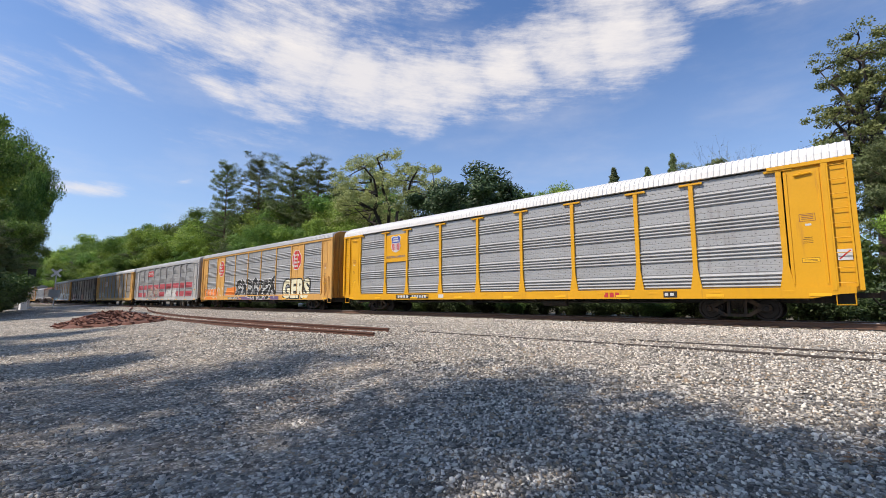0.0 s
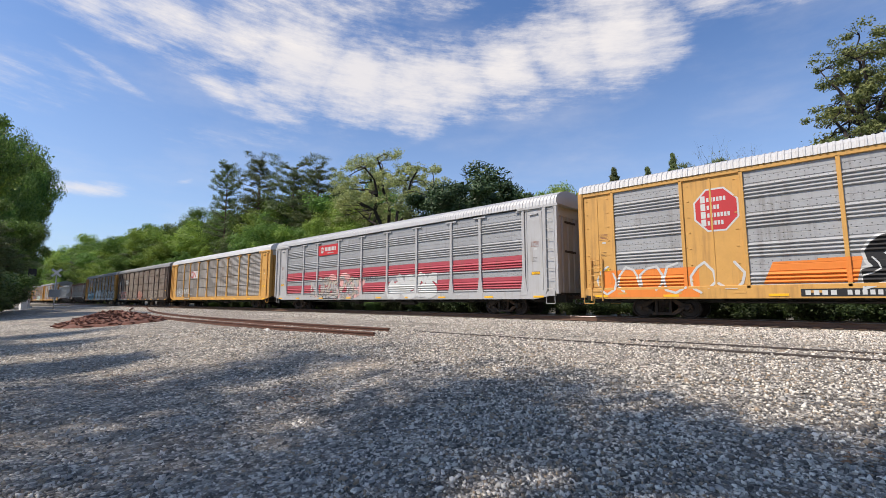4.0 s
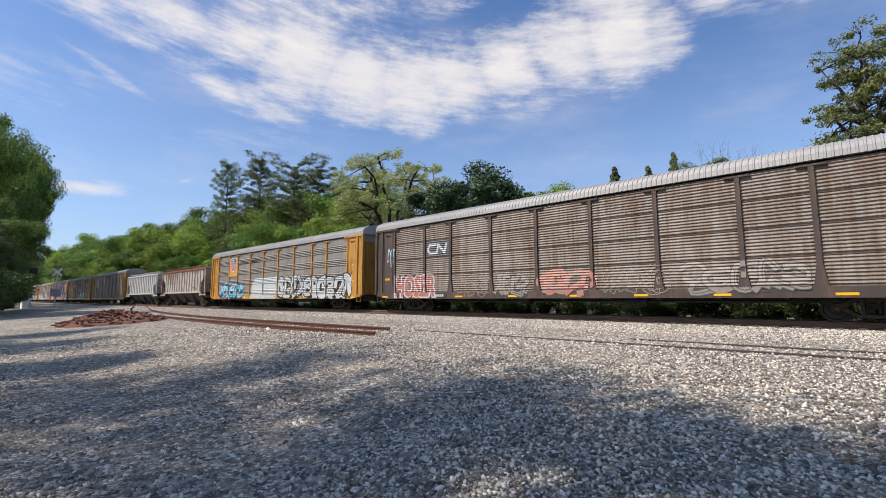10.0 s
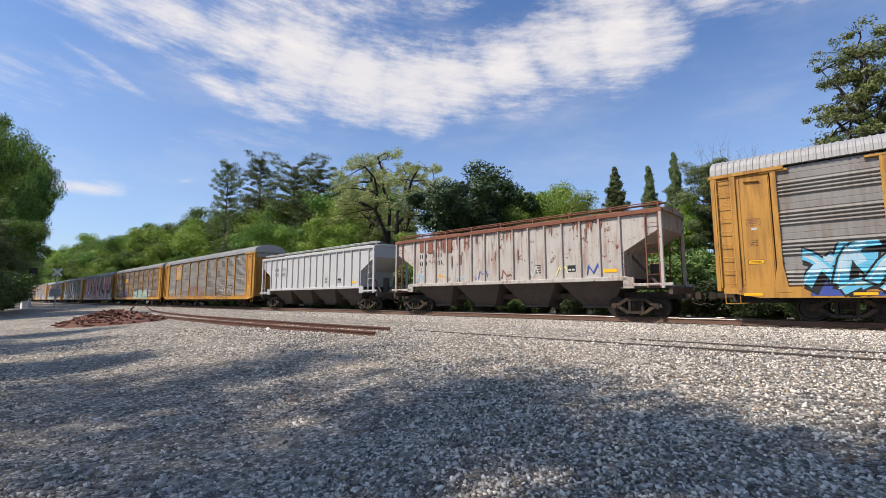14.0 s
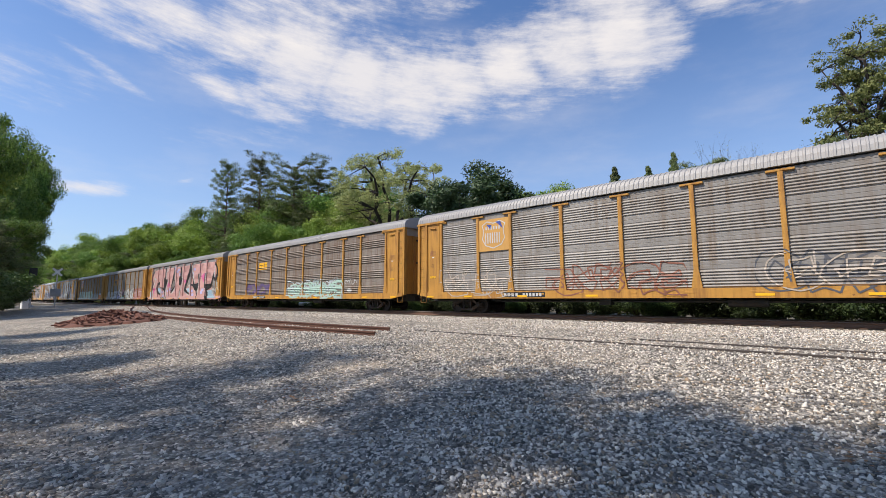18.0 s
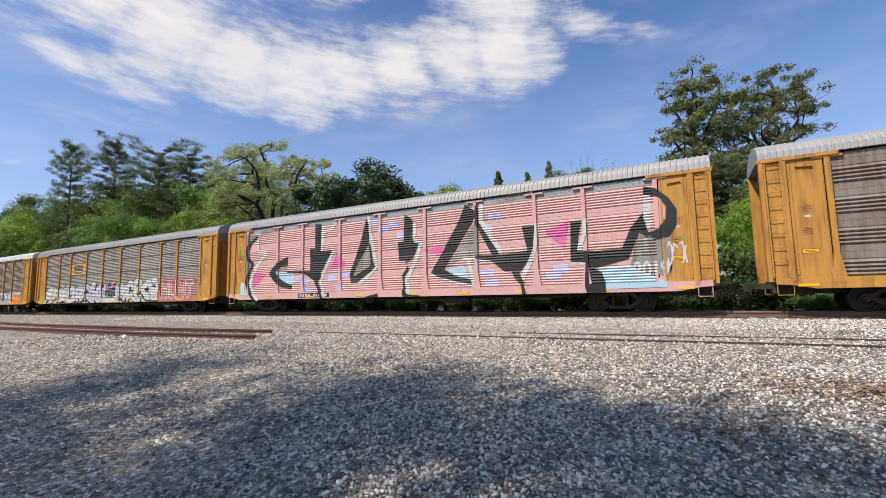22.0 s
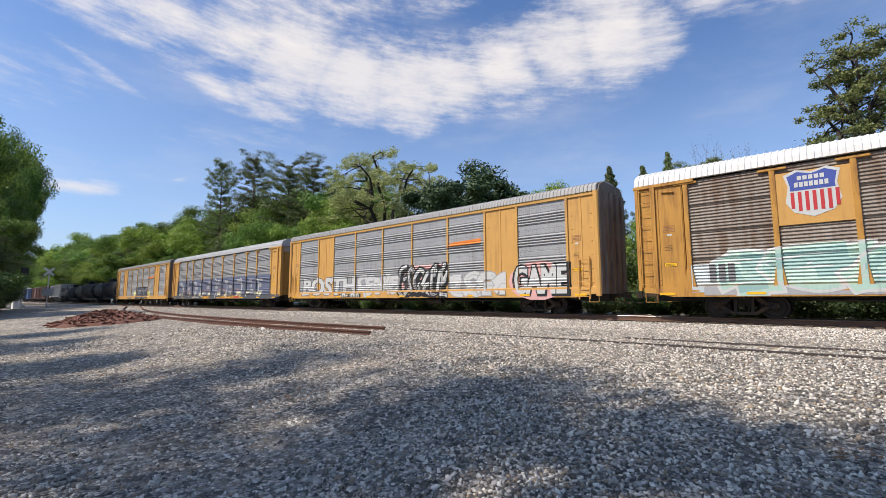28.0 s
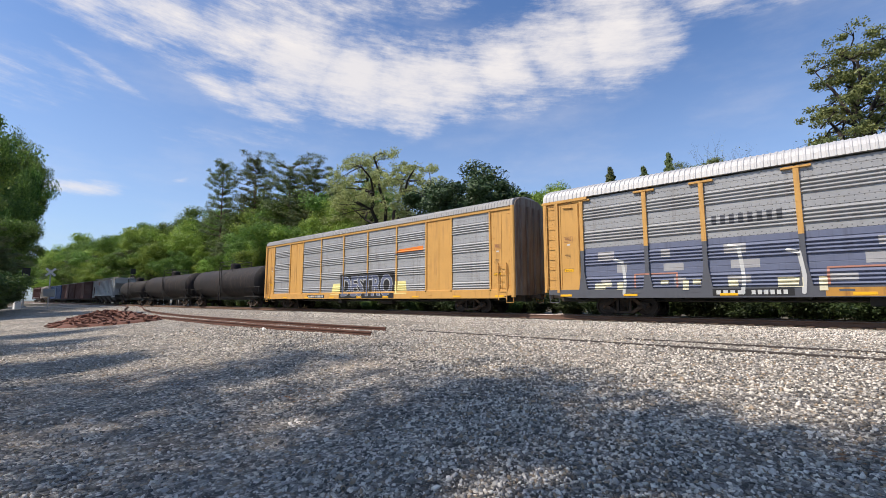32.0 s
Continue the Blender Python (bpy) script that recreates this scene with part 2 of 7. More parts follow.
PINE_BARK = surface("pine_bark", (0.11, 0.072, 0.05), 0.95, vary=0.45, scale=5.0, bump=0.8, bump_scale=14.0)
WHITE_PAINT = surface("white_paint", (0.72, 0.72, 0.70), 0.6, vary=0.15, scale=4.0)
GREY_METAL = surface("grey_metal", (0.42, 0.43, 0.44), 0.45, 0.6, 0.2, 5.0)
DARK_METAL = surface("dark_metal", (0.03, 0.03, 0.032), 0.6, 0.2, 0.2, 5.0)
LEAF = {
    "fresh": leaf_material("leaf_fresh", (0.135, 0.235, 0.036), (0.27, 0.37, 0.068), 0.38),
    "mid": leaf_material("leaf_mid", (0.072, 0.142, 0.028), (0.15, 0.24, 0.046), 0.35),
    "pine": leaf_material("leaf_pine", (0.095, 0.135, 0.055), (0.155, 0.19, 0.072), 0.2),
    "dark": leaf_material("leaf_dark", (0.024, 0.046, 0.018), (0.045, 0.072, 0.024), 0.08),
    "olive": leaf_material("leaf_olive", (0.25, 0.29, 0.10), (0.42, 0.45, 0.19), 0.4),
    "elm": leaf_material("leaf_elm", (0.105, 0.128, 0.042), (0.20, 0.215, 0.072), 0.3),
    "brush": leaf_material("leaf_brush", (0.07, 0.125, 0.03), (0.13, 0.18, 0.05), 0.2),
    # undergrowth leaf: the shade beneath the train is put into its colour
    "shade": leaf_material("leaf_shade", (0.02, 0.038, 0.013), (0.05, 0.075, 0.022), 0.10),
}


def loose_stone_material():
    m = bpy.data.materials.new("loose_stone")
    m.use_nodes = True
    n = Net(m.node_tree)
    isl = n.add("ShaderNodeNewGeometry").outputs["Random Per Island"]
    ramp = n.add("ShaderNodeValToRGB", {0: isl})
    els = ramp.color_ramp.elements
    while len(els) < len(STONE):
        els.new(0.5)
    for i, c in enumerate(STONE):
        els[i].position, els[i].color = i / len(STONE), (c[0] * 1.25 + 0.05, c[1] * 1.18 + 0.045, c[2] * 1.07 + 0.039, 1)
    ramp.color_ramp.interpolation = "CONSTANT"
    v = n.add("ShaderNodeTexCoord").outputs["Object"]
    fine = n.noise(v, 70.0, 5.0, 0.7)
    dust = n.span(n.noise(v, 0.5, 4.0, 0.6), 0.45, 0.75, 0.0, 0.4)
    col = n.mix(n.math("MULTIPLY", fine, 0.35), ramp.outputs[0], (0.2, 0.19, 0.18, 1), "MULTIPLY")
    col = n.mix(dust, col, (0.46, 0.40, 0.33, 1))
    nrm = n.add("ShaderNodeBump", {"Strength": 0.5, "Distance": 0.006, "Height": fine}).outputs[0]
    b = n.add("ShaderNodeBsdfPrincipled", {"Base Color": col, "Roughness": 0.85, "Normal": nrm, "Specular IOR Level": 0.3})
    m.node_tree.links.new(b.outputs[0], n.add("ShaderNodeOutputMaterial").inputs[0])
    return m


LOOSE = loose_stone_material()

# ---- mesh tools ----


class Solid:
    """Collects plain solids into one mesh."""

    def __init__(self):
        self.v, self.f = [], []

    def put(self, verts, faces):
        k = len(self.v)
        self.v += [tuple(p) for p in verts]
        self.f += [tuple(i + k for i in f) for f in faces]
        return self

    def box(self, x0, x1, y0, y1, z0, z1):
        return self.put([(x0, y0, z0), (x1, y0, z0), (x1, y1, z0), (x0, y1, z0), (x0, y0, z1), (x1, y0, z1), (x1, y1, z1), (x0, y1, z1)],
                        [(0, 3, 2, 1), (4, 5, 6, 7), (0, 1, 5, 4), (1, 2, 6, 5), (2, 3, 7, 6), (3, 0, 4, 7)])

    def extrude(self, loop, axis, a, b):
        """A closed outline pushed along an axis from a to b; the outline's two numbers fill the other axes in order."""
        n = len(loop)
        vs = []
        for t in (a, b):
            for p, q in loop:
                c = [p, q]
                c.insert(axis, t)
                vs.append(tuple(c))
        fs = [(i, (i + 1) % n, n + (i + 1) % n, n + i) for i in range(n)]
        return self.put(vs, fs + [tuple(range(n - 1, -1, -1)), tuple(range(n, 2 * n))])

    def cbox(self, x0, x1, y0, y1, z0, z1, c=0.015):
        """A box with its long edges chamfered."""
        d = [x1 - x0, y1 - y0, z1 - z0]
        ax = d.index(max(d))
        lo, hi = [x0, y0, z0], [x1, y1, z1]
        o = [i for i in range(3) if i != ax]
        c = min(c, 0.4 * min(d[o[0]], d[o[1]]))
        p0, p1, q0, q1 = lo[o[0]], hi[o[0]], lo[o[1]], hi[o[1]]
        loop = [(p0 + c, q0), (p1 - c, q0), (p1, q0 + c), (p1, q1 - c), (p1 - c, q1), (p0 + c, q1), (p0, q1 - c), (p0, q0 + c)]
        return self.extrude(loop, ax, lo[ax], hi[ax])

    def tube(self, pts, radii, n=8, cap=True):
        pts = [Vector(p) for p in pts]
        k = len(self.v)
        up = None
        for i, p in enumerate(pts):
            d = (pts[min(i + 1, len(pts) - 1)] - pts[max(i - 1, 0)]).normalized()
            if up is None:
                up = d.orthogonal().normalized()
            up = (up - d * up.dot(d)).normalized()
            side = d.cross(up)
            r = radii[i] if isinstance(radii, (list, tuple)) else radii
            for j in range(n):
                a = 2 * math.pi * j / n
                self.v.append(tuple(p + (up * math.cos(a) + side * math.sin(a)) * r))
        for i in range(len(pts) - 1):
            for j in range(n):
                a, b = k + i * n + j, k + i * n + (j + 1) % n
                self.f.append((a, b, b + n, a + n))
        if cap:
            self.f.append(tuple(k + j for j in range(n - 1, -1, -1)))
            e = k + (len(pts) - 1) * n
            self.f.append(tuple(e + j for j in range(n)))
        return self

    def lathe(self, prof, n=24, axis=0, centre=(0, 0, 0)):
        """A turned body: pairs (along, radius) round an axis through the centre."""
        k = len(self.v)
        o = [i for i in range(3) if i != axis]
        for a, r in prof:
            for j in range(n):
                t = 2 * math.pi * j / n
                c = [0, 0, 0]
                c[axis], c[o[0]], c[o[1]] = a, r * math.cos(t), r * math.sin(t)
                self.v.append(tuple(c[i] + centre[i] for i in range(3)))
        for i in range(len(prof) - 1):
            for j in range(n):
                a, b = k + i * n + j, k + i * n + (j + 1) % n
                self.f.append((a, a + n, b + n, b))
        self.f.append(tuple(k + j for j in range(n)))
        e = k + (len(prof) - 1) * n
        self.f.append(tuple(e + j for j in range(n - 1, -1, -1)))
        return self

    def mesh(self, name, mat, smooth=False):
        me = bpy.data.meshes.new(name)
        me.from_pydata(self.v, [], self.f)
        me.materials.append(mat)
        if smooth:
            me.shade_smooth()
            me.set_sharp_from_angle(angle=radians(35))
        return me


def part(name, body, mat, parent, label="", at=None, smooth=False):
    """Links a solid or a ready mesh as one part under a thing or part."""
    me = body.mesh(name, mat, smooth) if isinstance(body, Solid) else body
    ob = new(name, me)
    ob.parent = parent
    if at is not None:
        ob.matrix_basis = at
    if label:
        tagged(ob, label)
    return ob


def quads_mesh(name, verts, nper, mat):
    """Many loose polygons of nper corners each, from an array."""
    nv = len(verts)
    me = bpy.data.meshes.new(name)
    me.vertices.add(nv)
    me.vertices.foreach_set("co", np.asarray(verts, dtype=np.float32).ravel())
    me.loops.add(nv)
    me.loops.foreach_set("vertex_index", np.arange(nv, dtype=np.int32))
    me.polygons.add(nv // nper)
    me.polygons.foreach_set("loop_start", np.arange(0, nv, nper, dtype=np.int32))
    me.materials.append(mat)
    me.update(calc_edges=True)
    return me


# ---- the track's line ----
TRACK_Y, RAIL_TOP = 20.53, 0.28


def line_y(x):
    c = max(min(x, 0.0), -300.0)
    return TRACK_Y + 9e-6 * c * c + 1.43e-7 * c ** 3 + (0.0332 * (x + 300.0) if x < -300 else 0.0)


def line_turn(x):
    c = max(min(x, 0.0), -300.0)
    return math.atan(1.8e-5 * c + 4.28e-7 * c * c)


def spur_y(x):
    """The siding, nearer to the lot, which joins the main line past the crossing."""
    k = min(max((-x - 22.0) / 75.0, 0.0), 1.0)
    return 7.9 + (line_y(-97) - 7.9) * k * k * (3 - 2 * k) * 0.96 + (0.9 * min(max((x + 14) / 14, 0), 1.2) if x > -14 else 0)


def ground_z(x, y):
    bed = math.exp(-((y - line_y(x)) / 3.6) ** 4)
    spur = 0.05 * math.exp(-((y - spur_y(x)) / 2.5) ** 2) if x < 5 else 0.0
    z = 0.02 * math.sin(x * 0.31 + 1.0) * math.cos(y * 0.43) + 0.012 * math.sin(x * 1.3) * math.sin(y * 1.1 + 2)
    z *= math.exp(-(max(abs(x), abs(y)) / 40) ** 2)
    away = min(max((y - line_y(x) - 4.5) / 4.0, 0), 1)
    k = min(max((7.0 - y) / 6.0, 0), 1)
    z -= 0.38 * k * k * (3 - 2 * k)
    if k > 0:
        return z + spur * (1 - k)
    return max(z + spur, 0) * (1 - bed) + 0.035 * bed - 0.55 * away


def make_ground():
    xs = sorted(set([-2500, -1200, -700] + list(range(-650, -60, 12)) + list(range(-60, 30, 1)) + list(range(30, 480, 15)) + [700, 1200, 2500]))
    ys = sorted(set([-2500, -900, -300, -120, -60, -40, -20] + [y * 1.0 for y in range(-10, 32)] + [16.2, 16.8, 24.3, 36, 44, 60, 90, 150, 300, 900, 2500]))
    v = [(x, y, ground_z(x, y)) for y in ys for x in xs]
    nx = len(xs)
    f, idx = [], []
    for j in range(len(ys) - 1):
        for i in range(nx - 1):
            a = j * nx + i
            f.append((a, a + 1, a + 1 + nx, a + nx))
            x, y = (xs[i] + xs[i + 1]) / 2, (ys[j] + ys[j + 1]) / 2
            off = y - line_y(x)
            if abs(off) < 4.2:
                idx.append(1)
            elif off > 0 or y < -25 or x < -110 or x > 60:
                idx.append(2)
            elif -98 < x < -84 and y < 40:
                idx.append(3)
            else:
                idx.append(0)
    me = bpy.data.meshes.new("ground")
    me.from_pydata(v, [], f)
    for m in (GRAVEL, BALLAST, SOIL, ASPHALT):
        me.materials.append(m)
    me.polygons.foreach_set("material_index", idx)
    me.shade_smooth()
    tagged(new("ground", me), "grey crushed-stone gravel lot beside a railway line", "ground", kind="structure")


make_ground()


def loose_stones():
    """The crushed stone that lies nearest, stone by stone."""
    rng = np.random.default_rng(3)
    n, m = 85000, 52000
    a, r = radians(-22) + rng.random(n) * radians(116), 1.3 + 17.0 * rng.random(n) ** 1.6
    x, y = -np.sin(a) * r, np.cos(a) * r
    bare = (x < -3.5) & (y < 5.0) & (rng.random(n) < 0.55)      # worn dirt where cars park
    x, y, r = x[~bare], y[~bare], r[~bare]
    n = len(x)
    size = (0.0068 + 0.0092 * rng.random(n)) * (1 + 0.5 * (rng.random(n) > 0.93)) * (1 + np.maximum(r - 8, 0) * 0.03)
    # coarser ballast on the shoulder of the track
    bx, by = -34 + 52 * rng.random(m) ** 0.8, 19.45 - 5.2 * rng.random(m) ** 1.25
    x, y, size, n = np.append(x, bx), np.append(y, by), np.append(size, 0.011 + 0.013 * rng.random(m)), n + m
    corner = np.array([[i, j, k] for k in (-1, 1) for j in (-1, 1) for i in (-1, 1)], float)
    p = corner[None] * (0.35 + 0.85 * rng.random((n, 8, 3))) * np.stack([size * (0.9 + 0.7 * rng.random(n)), size, size * (0.55 + 0.35 * rng.random(n))], 1)[:, None, :]
    q = rng.normal(size=(n, 4)) * np.array([1.0, 0.6, 0.6, 1.0])
    q /= np.linalg.norm(q, axis=1, keepdims=True)
    w, u = q[:, :1, None], q[:, None, 1:]
    t = 2 * np.cross(np.broadcast_to(u, p.shape), p)
    p = p + w * t + np.cross(np.broadcast_to(u, p.shape), t)
    z = np.array([ground_z(i, j) for i, j in zip(x, y)])
    p += np.stack([x, y, z + size * 0.25], 1)[:, None, :]
    face = np.array([[0, 2, 3], [0, 3, 1], [4, 5, 7], [4, 7, 6], [0, 1, 5], [0, 5, 4], [2, 6, 7], [2, 7, 3], [0, 4, 6], [0, 6, 2], [1, 3, 7], [1, 7, 5]])
    idx = (face[None] + 8 * np.arange(n)[:, None, None]).reshape(-1)
    me = bpy.data.meshes.new("loose_gravel")
    me.vertices.add(n * 8)
    me.vertices.foreach_set("co", p.reshape(-1).astype(np.float32))
    me.loops.add(len(idx))
    me.loops.foreach_set("vertex_index", idx.astype(np.int32))
    me.polygons.add(len(idx) // 3)
    me.polygons.foreach_set("loop_start", np.arange(0, len(idx), 3, dtype=np.int32))
    me.materials.append(LOOSE)
    me.update(calc_edges=True)
    tagged(new("loose_gravel", me), "loose grey crushed stones lying on the lot", "gravel", kind="stuff")


loose_stones()
RAIL_PROFILE = [(-0.075, 0.0), (0.075, 0.0), (0.075, 0.012), (0.02, 0.03), (0.014, 0.11), (0.036, 0.128), (0.036, 0.158), (0.028, 0.168),
                (-0.028, 0.168), (-0.036, 0.158), (-0.036, 0.128), (-0.014, 0.11), (-0.02, 0.03), (-0.075, 0.012)]


def rail_mesh(name, xs, side, fy, z, head=True, mat=None, tall=1.0):
    """One rail along the line fy(x), its head worn bright where trains run."""
    n = len(RAIL_PROFILE)
    v, f, idx = [], [], []
    for x in xs:
        h = (fy(x + 0.1) - fy(x - 0.1)) / 0.2
        c = 1 / math.sqrt(1 + h * h)
        for p, q in RAIL_PROFILE:
            o = side + p
            v.append((x - h * c * o, fy(x) + c * o, z + q * tall))
    for i in range(len(xs) - 1):
        for j in range(n):
            a, b = i * n + j, i * n + (j + 1) % n
            f.append((a, a + n, b + n, b))
            idx.append(1 if head and j in (7, 8) else 0)
    f += [tuple(range(n)), tuple((len(xs) - 1) * n + j for j in range(n - 1, -1, -1))]
    idx += [0, 0]
    me = bpy.data.meshes.new(name)
    me.from_pydata(v, [], f)
    me.materials.append(mat or RAIL_RUST)
    me.materials.append(RAIL_HEAD)
    me.polygons.foreach_set("material_index", idx)
    return me


def sunk_y(x):
    """The old track under the gravel between the siding and the main line."""
    return 10.75 + 0.03 * x


def make_tracks():
    main = tagged(new("railway_track"), "main line track of rusty steel rails on wooden ties in grey ballast", "railway track", kind="structure")
    xs = [float(x) for x in range(-640, 0, 6)] + [0.0, 200.0, 460.0]
    for s in (-0.755, 0.755):
        part("rail", rail_mesh("rail", xs, s, line_y, RAIL_TOP - 0.20, tall=0.20 / 0.168), None, main)
    tie = Solid().cbox(-0.11, 0.11, -1.3, 1.3, -0.16, 0.0, 0.012).mesh("tie", TIE)
    far = Solid()
    for i in range(-330, 110):
        x = i * 0.56
        if -150 < i < 60:
            part("tie", tie, None, main, at=Matrix.Translation((x, line_y(x), RAIL_TOP - 0.19 + random.uniform(-0.012, 0.004))) @ Matrix.Rotation(line_turn(x) + random.uniform(-0.01, 0.01), 4, "Z"))
        else:
            far.box(x - 0.11, x + 0.11, line_y(x) - 1.3, line_y(x) + 1.3, RAIL_TOP - 0.34, RAIL_TOP - 0.192)
    tagged(part("far_ties", far, TIE, main), kind="stuff")
    plate = Solid().cbox(-0.09, 0.09, -0.17, 0.17, 0, 0.02, 0.004).mesh("tie_plate", RAIL_RUST)
    for i in range(-45, 10):
        x = i * 0.56
        part("tie_plate", plate, None, main, at=Matrix.Translation((x, line_y(x) - 0.755, RAIL_TOP - 0.205)))
    spur = tagged(new("siding_track"), "rusty disused siding rails half sunk in the gravel", "railway track", kind="structure")
    xs = [float(x) for x in range(-95, -12, 3)] + [-10.4]
    part("rail", rail_mesh("rail", xs, 0.75, spur_y, 0.012, False, SPUR_RUST), None, spur, "rust-red rail that ends in the gravel")
    part("rail", rail_mesh("rail", xs[:-1] + [-9.4], -0.75, spur_y, 0.012, False, SPUR_RUST), None, spur)
    xs = [-10.2 + 1.5 * i for i in range(33)]
    part("rail", rail_mesh("rail", xs[4:], 0.75, sunk_y, -0.116, False, SUNK_RAIL), None, spur, "rail buried to its head in gravel")
    part("rail", rail_mesh("rail", xs, -0.75, sunk_y, -0.094, False, SUNK_RAIL), None, spur, "rail buried to its head in gravel")


make_tracks()

# ---- railway cars ----
YELLOW = surface("yellow_paint", (0.62, 0.305, 0.010), 0.45, 0, 0.10, 3.0, grime=(0.30, 0.13, 0.03), grime_amount=0.12, spec=0.4)
YELLOW_OLD = surface("faded_yellow_paint", (0.46, 0.232, 0.048), 0.6, 0, 0.16, 3.0, grime=(0.20, 0.085, 0.03), grime_amount=0.55, chips=(0.14, 0.06, 0.03), chip_amount=0.25, spec=0.35)
YELLOW_PALE = surface("pale_yellow_paint", (0.54, 0.295, 0.085), 0.6, 0, 0.12, 3.0, grime=(0.30, 0.16, 0.06), grime_amount=0.3, chips=(0.16, 0.07, 0.03), chip_amount=0.2, spec=0.35)
GALV = surface("galvanized_steel", (0.315, 0.322, 0.33), 0.45, 0.15, 0.14, 3.0, grime=(0.20, 0.19, 0.18), grime_amount=0.25, holes=(1.16, 0.995), per_object=0.12)
GALV_FRAMED = surface("framed_galvanized_steel", (0.315, 0.322, 0.329), 0.48, 0.15, 0.14, 3.0, grime=(0.18, 0.17, 0.16), grime_amount=0.35, holes=(1.16, 1.0175), per_object=0.12)
GALV_OLD = surface("weathered_galvanized_steel", (0.25, 0.239, 0.224), 0.55, 0.15, 0.18, 3.0, grime=(0.17, 0.13, 0.10), grime_amount=0.55, per_object=0.14)
GALV_BROWN = surface("rust_stained_galvanized_steel", (0.225, 0.198, 0.172), 0.62, 0.15, 0.25, 3.0, grime=(0.15, 0.095, 0.065), grime_amount=0.8, per_object=0.14)
ROOF_WHITE = surface("white_roof_paint", (0.62, 0.62, 0.61), 0.5, 0.0, 0.08, 2.0)
ROOF_BRIGHT = surface("bright_roof_sheet", (0.48, 0.478, 0.472), 0.45, 0.15, 0.10, 2.0)
ROOF_GALV = surface("galvanized_roof", (0.32, 0.316, 0.31), 0.6, 0.2, 0.12, 2.0, grime=(0.36, 0.34, 0.32), grime_amount=0.3)
BROWN_PAINT = surface("dark_brown_paint", (0.055, 0.040, 0.034), 0.7, 0, 0.3, 3.0, grime=(0.14, 0.085, 0.055), grime_amount=0.5)
SILVER_PAINT = surface("silver_grey_paint", (0.40, 0.40, 0.40), 0.5, 0.1, 0.12, 3.0, grime=(0.26, 0.23, 0.20), grime_amount=0.35)
RED_PAINT = surface("red_paint", (0.36, 0.05, 0.07), 0.55, 0, 0.15, 3.0, grime=(0.24, 0.07, 0.06), grime_amount=0.3)
PINK_PAINT = surface("pink_paint", (0.55, 0.325, 0.305), 0.6, 0, 0.10, 3.0, grime=(0.55, 0.25, 0.22), grime_amount=0.3)
HOPPER_GREY = surface("rust_streaked_grey_paint", (0.43, 0.405, 0.37), 0.65, 0, 0.14, 2.5, grime=(0.24, 0.12, 0.08), grime_amount=0.5, chips=(0.17, 0.065, 0.04), chip_amount=0.5)
HOPPER_LIGHT = surface("light_grey_paint", (0.46, 0.46, 0.452), 0.55, 0, 0.08, 2.5, grime=(0.40, 0.36, 0.33), grime_amount=0.2)
HOPPER_UNDER = surface("dusty_dark_steel", (0.085, 0.064, 0.054), 0.8, 0, 0.25, 2.5, grime=(0.05, 0.04, 0.035), grime_amount=0.4)
RUST = surface("rust_paint", (0.20, 0.075, 0.045), 0.85, 0, 0.3, 4.0, grime=(0.10, 0.04, 0.03), grime_amount=0.4)
TANK_BLACK = surface("tank_black_paint", (0.016, 0.015, 0.016), 0.7, 0, 0.25, 2.0, grime=(0.07, 0.05, 0.045), grime_amount=0.5, spec=0.25)
BLUE_PAINT = surface("blue_paint", (0.02, 0.05, 0.13), 0.6, 0, 0.2, 3.0, grime=(0.05, 0.05, 0.07), grime_amount=0.3)
BOX_RED = surface("boxcar_red_paint", (0.10, 0.042, 0.035), 0.8, 0, 0.3, 3.0, grime=(0.07, 0.04, 0.035), grime_amount=0.6)

POSTS = (11.6, 8.92, 6.87, 4.07, 1.36, -1.36, -4.07, -6.87, -8.92, -11.6)
PANEL_POSTS = (11.8, 9.06, 7.04, 4.36, 1.40, -1.40, -4.36, -7.04, -9.06, -11.8)
HALF, FACE = 13.45, 1.50     # half the length of a rack; half its width
DECK, EAVE = 1.16, 5.24


def screen_outline(z0, z1, style="band"):
    """Section of a corrugated screen as (depth, height) from bottom to top: bands of ribs between flat strips, or ribs all over with lapped seams."""
    pts = [(0.0, z0)]
    bands = 4
    period = (z1 - z0) / bands
    for band in range(bands):
        a = z0 + band * period
        if style == "band":
            n, z, pitch = 4, a + 0.02, 0.132
        elif style == "dense":
            n, z, pitch = 6, a + 0.02, 0.112
        else:
            n, z, pitch = 8, a + 0.05, (period - 0.07) / 8
        for r in range(n):
            deep = {"fine": 0.034, "dense": 0.042}.get(style, 0.068)
            pts += [(0.0, z), (deep, z + pitch * 0.28), (deep + 0.004, z + pitch * 0.36), (0.0, z + pitch * 0.92)]
            z += pitch
        if style in ("band", "dense"):
            mid = (z + a + period) / 2
            pts += [(0.0, z + 0.01), (0.016, z + 0.03), (0.016, mid - 0.012), (0.006, mid), (0.016, mid + 0.012), (0.016, a + period - 0.03), (0.0, a + period - 0.012)]
        else:
            pts += [(0.03, a + period - 0.012), (-0.02, a + period - 0.008)]
    pts.append((0.0, z1))
    return pts


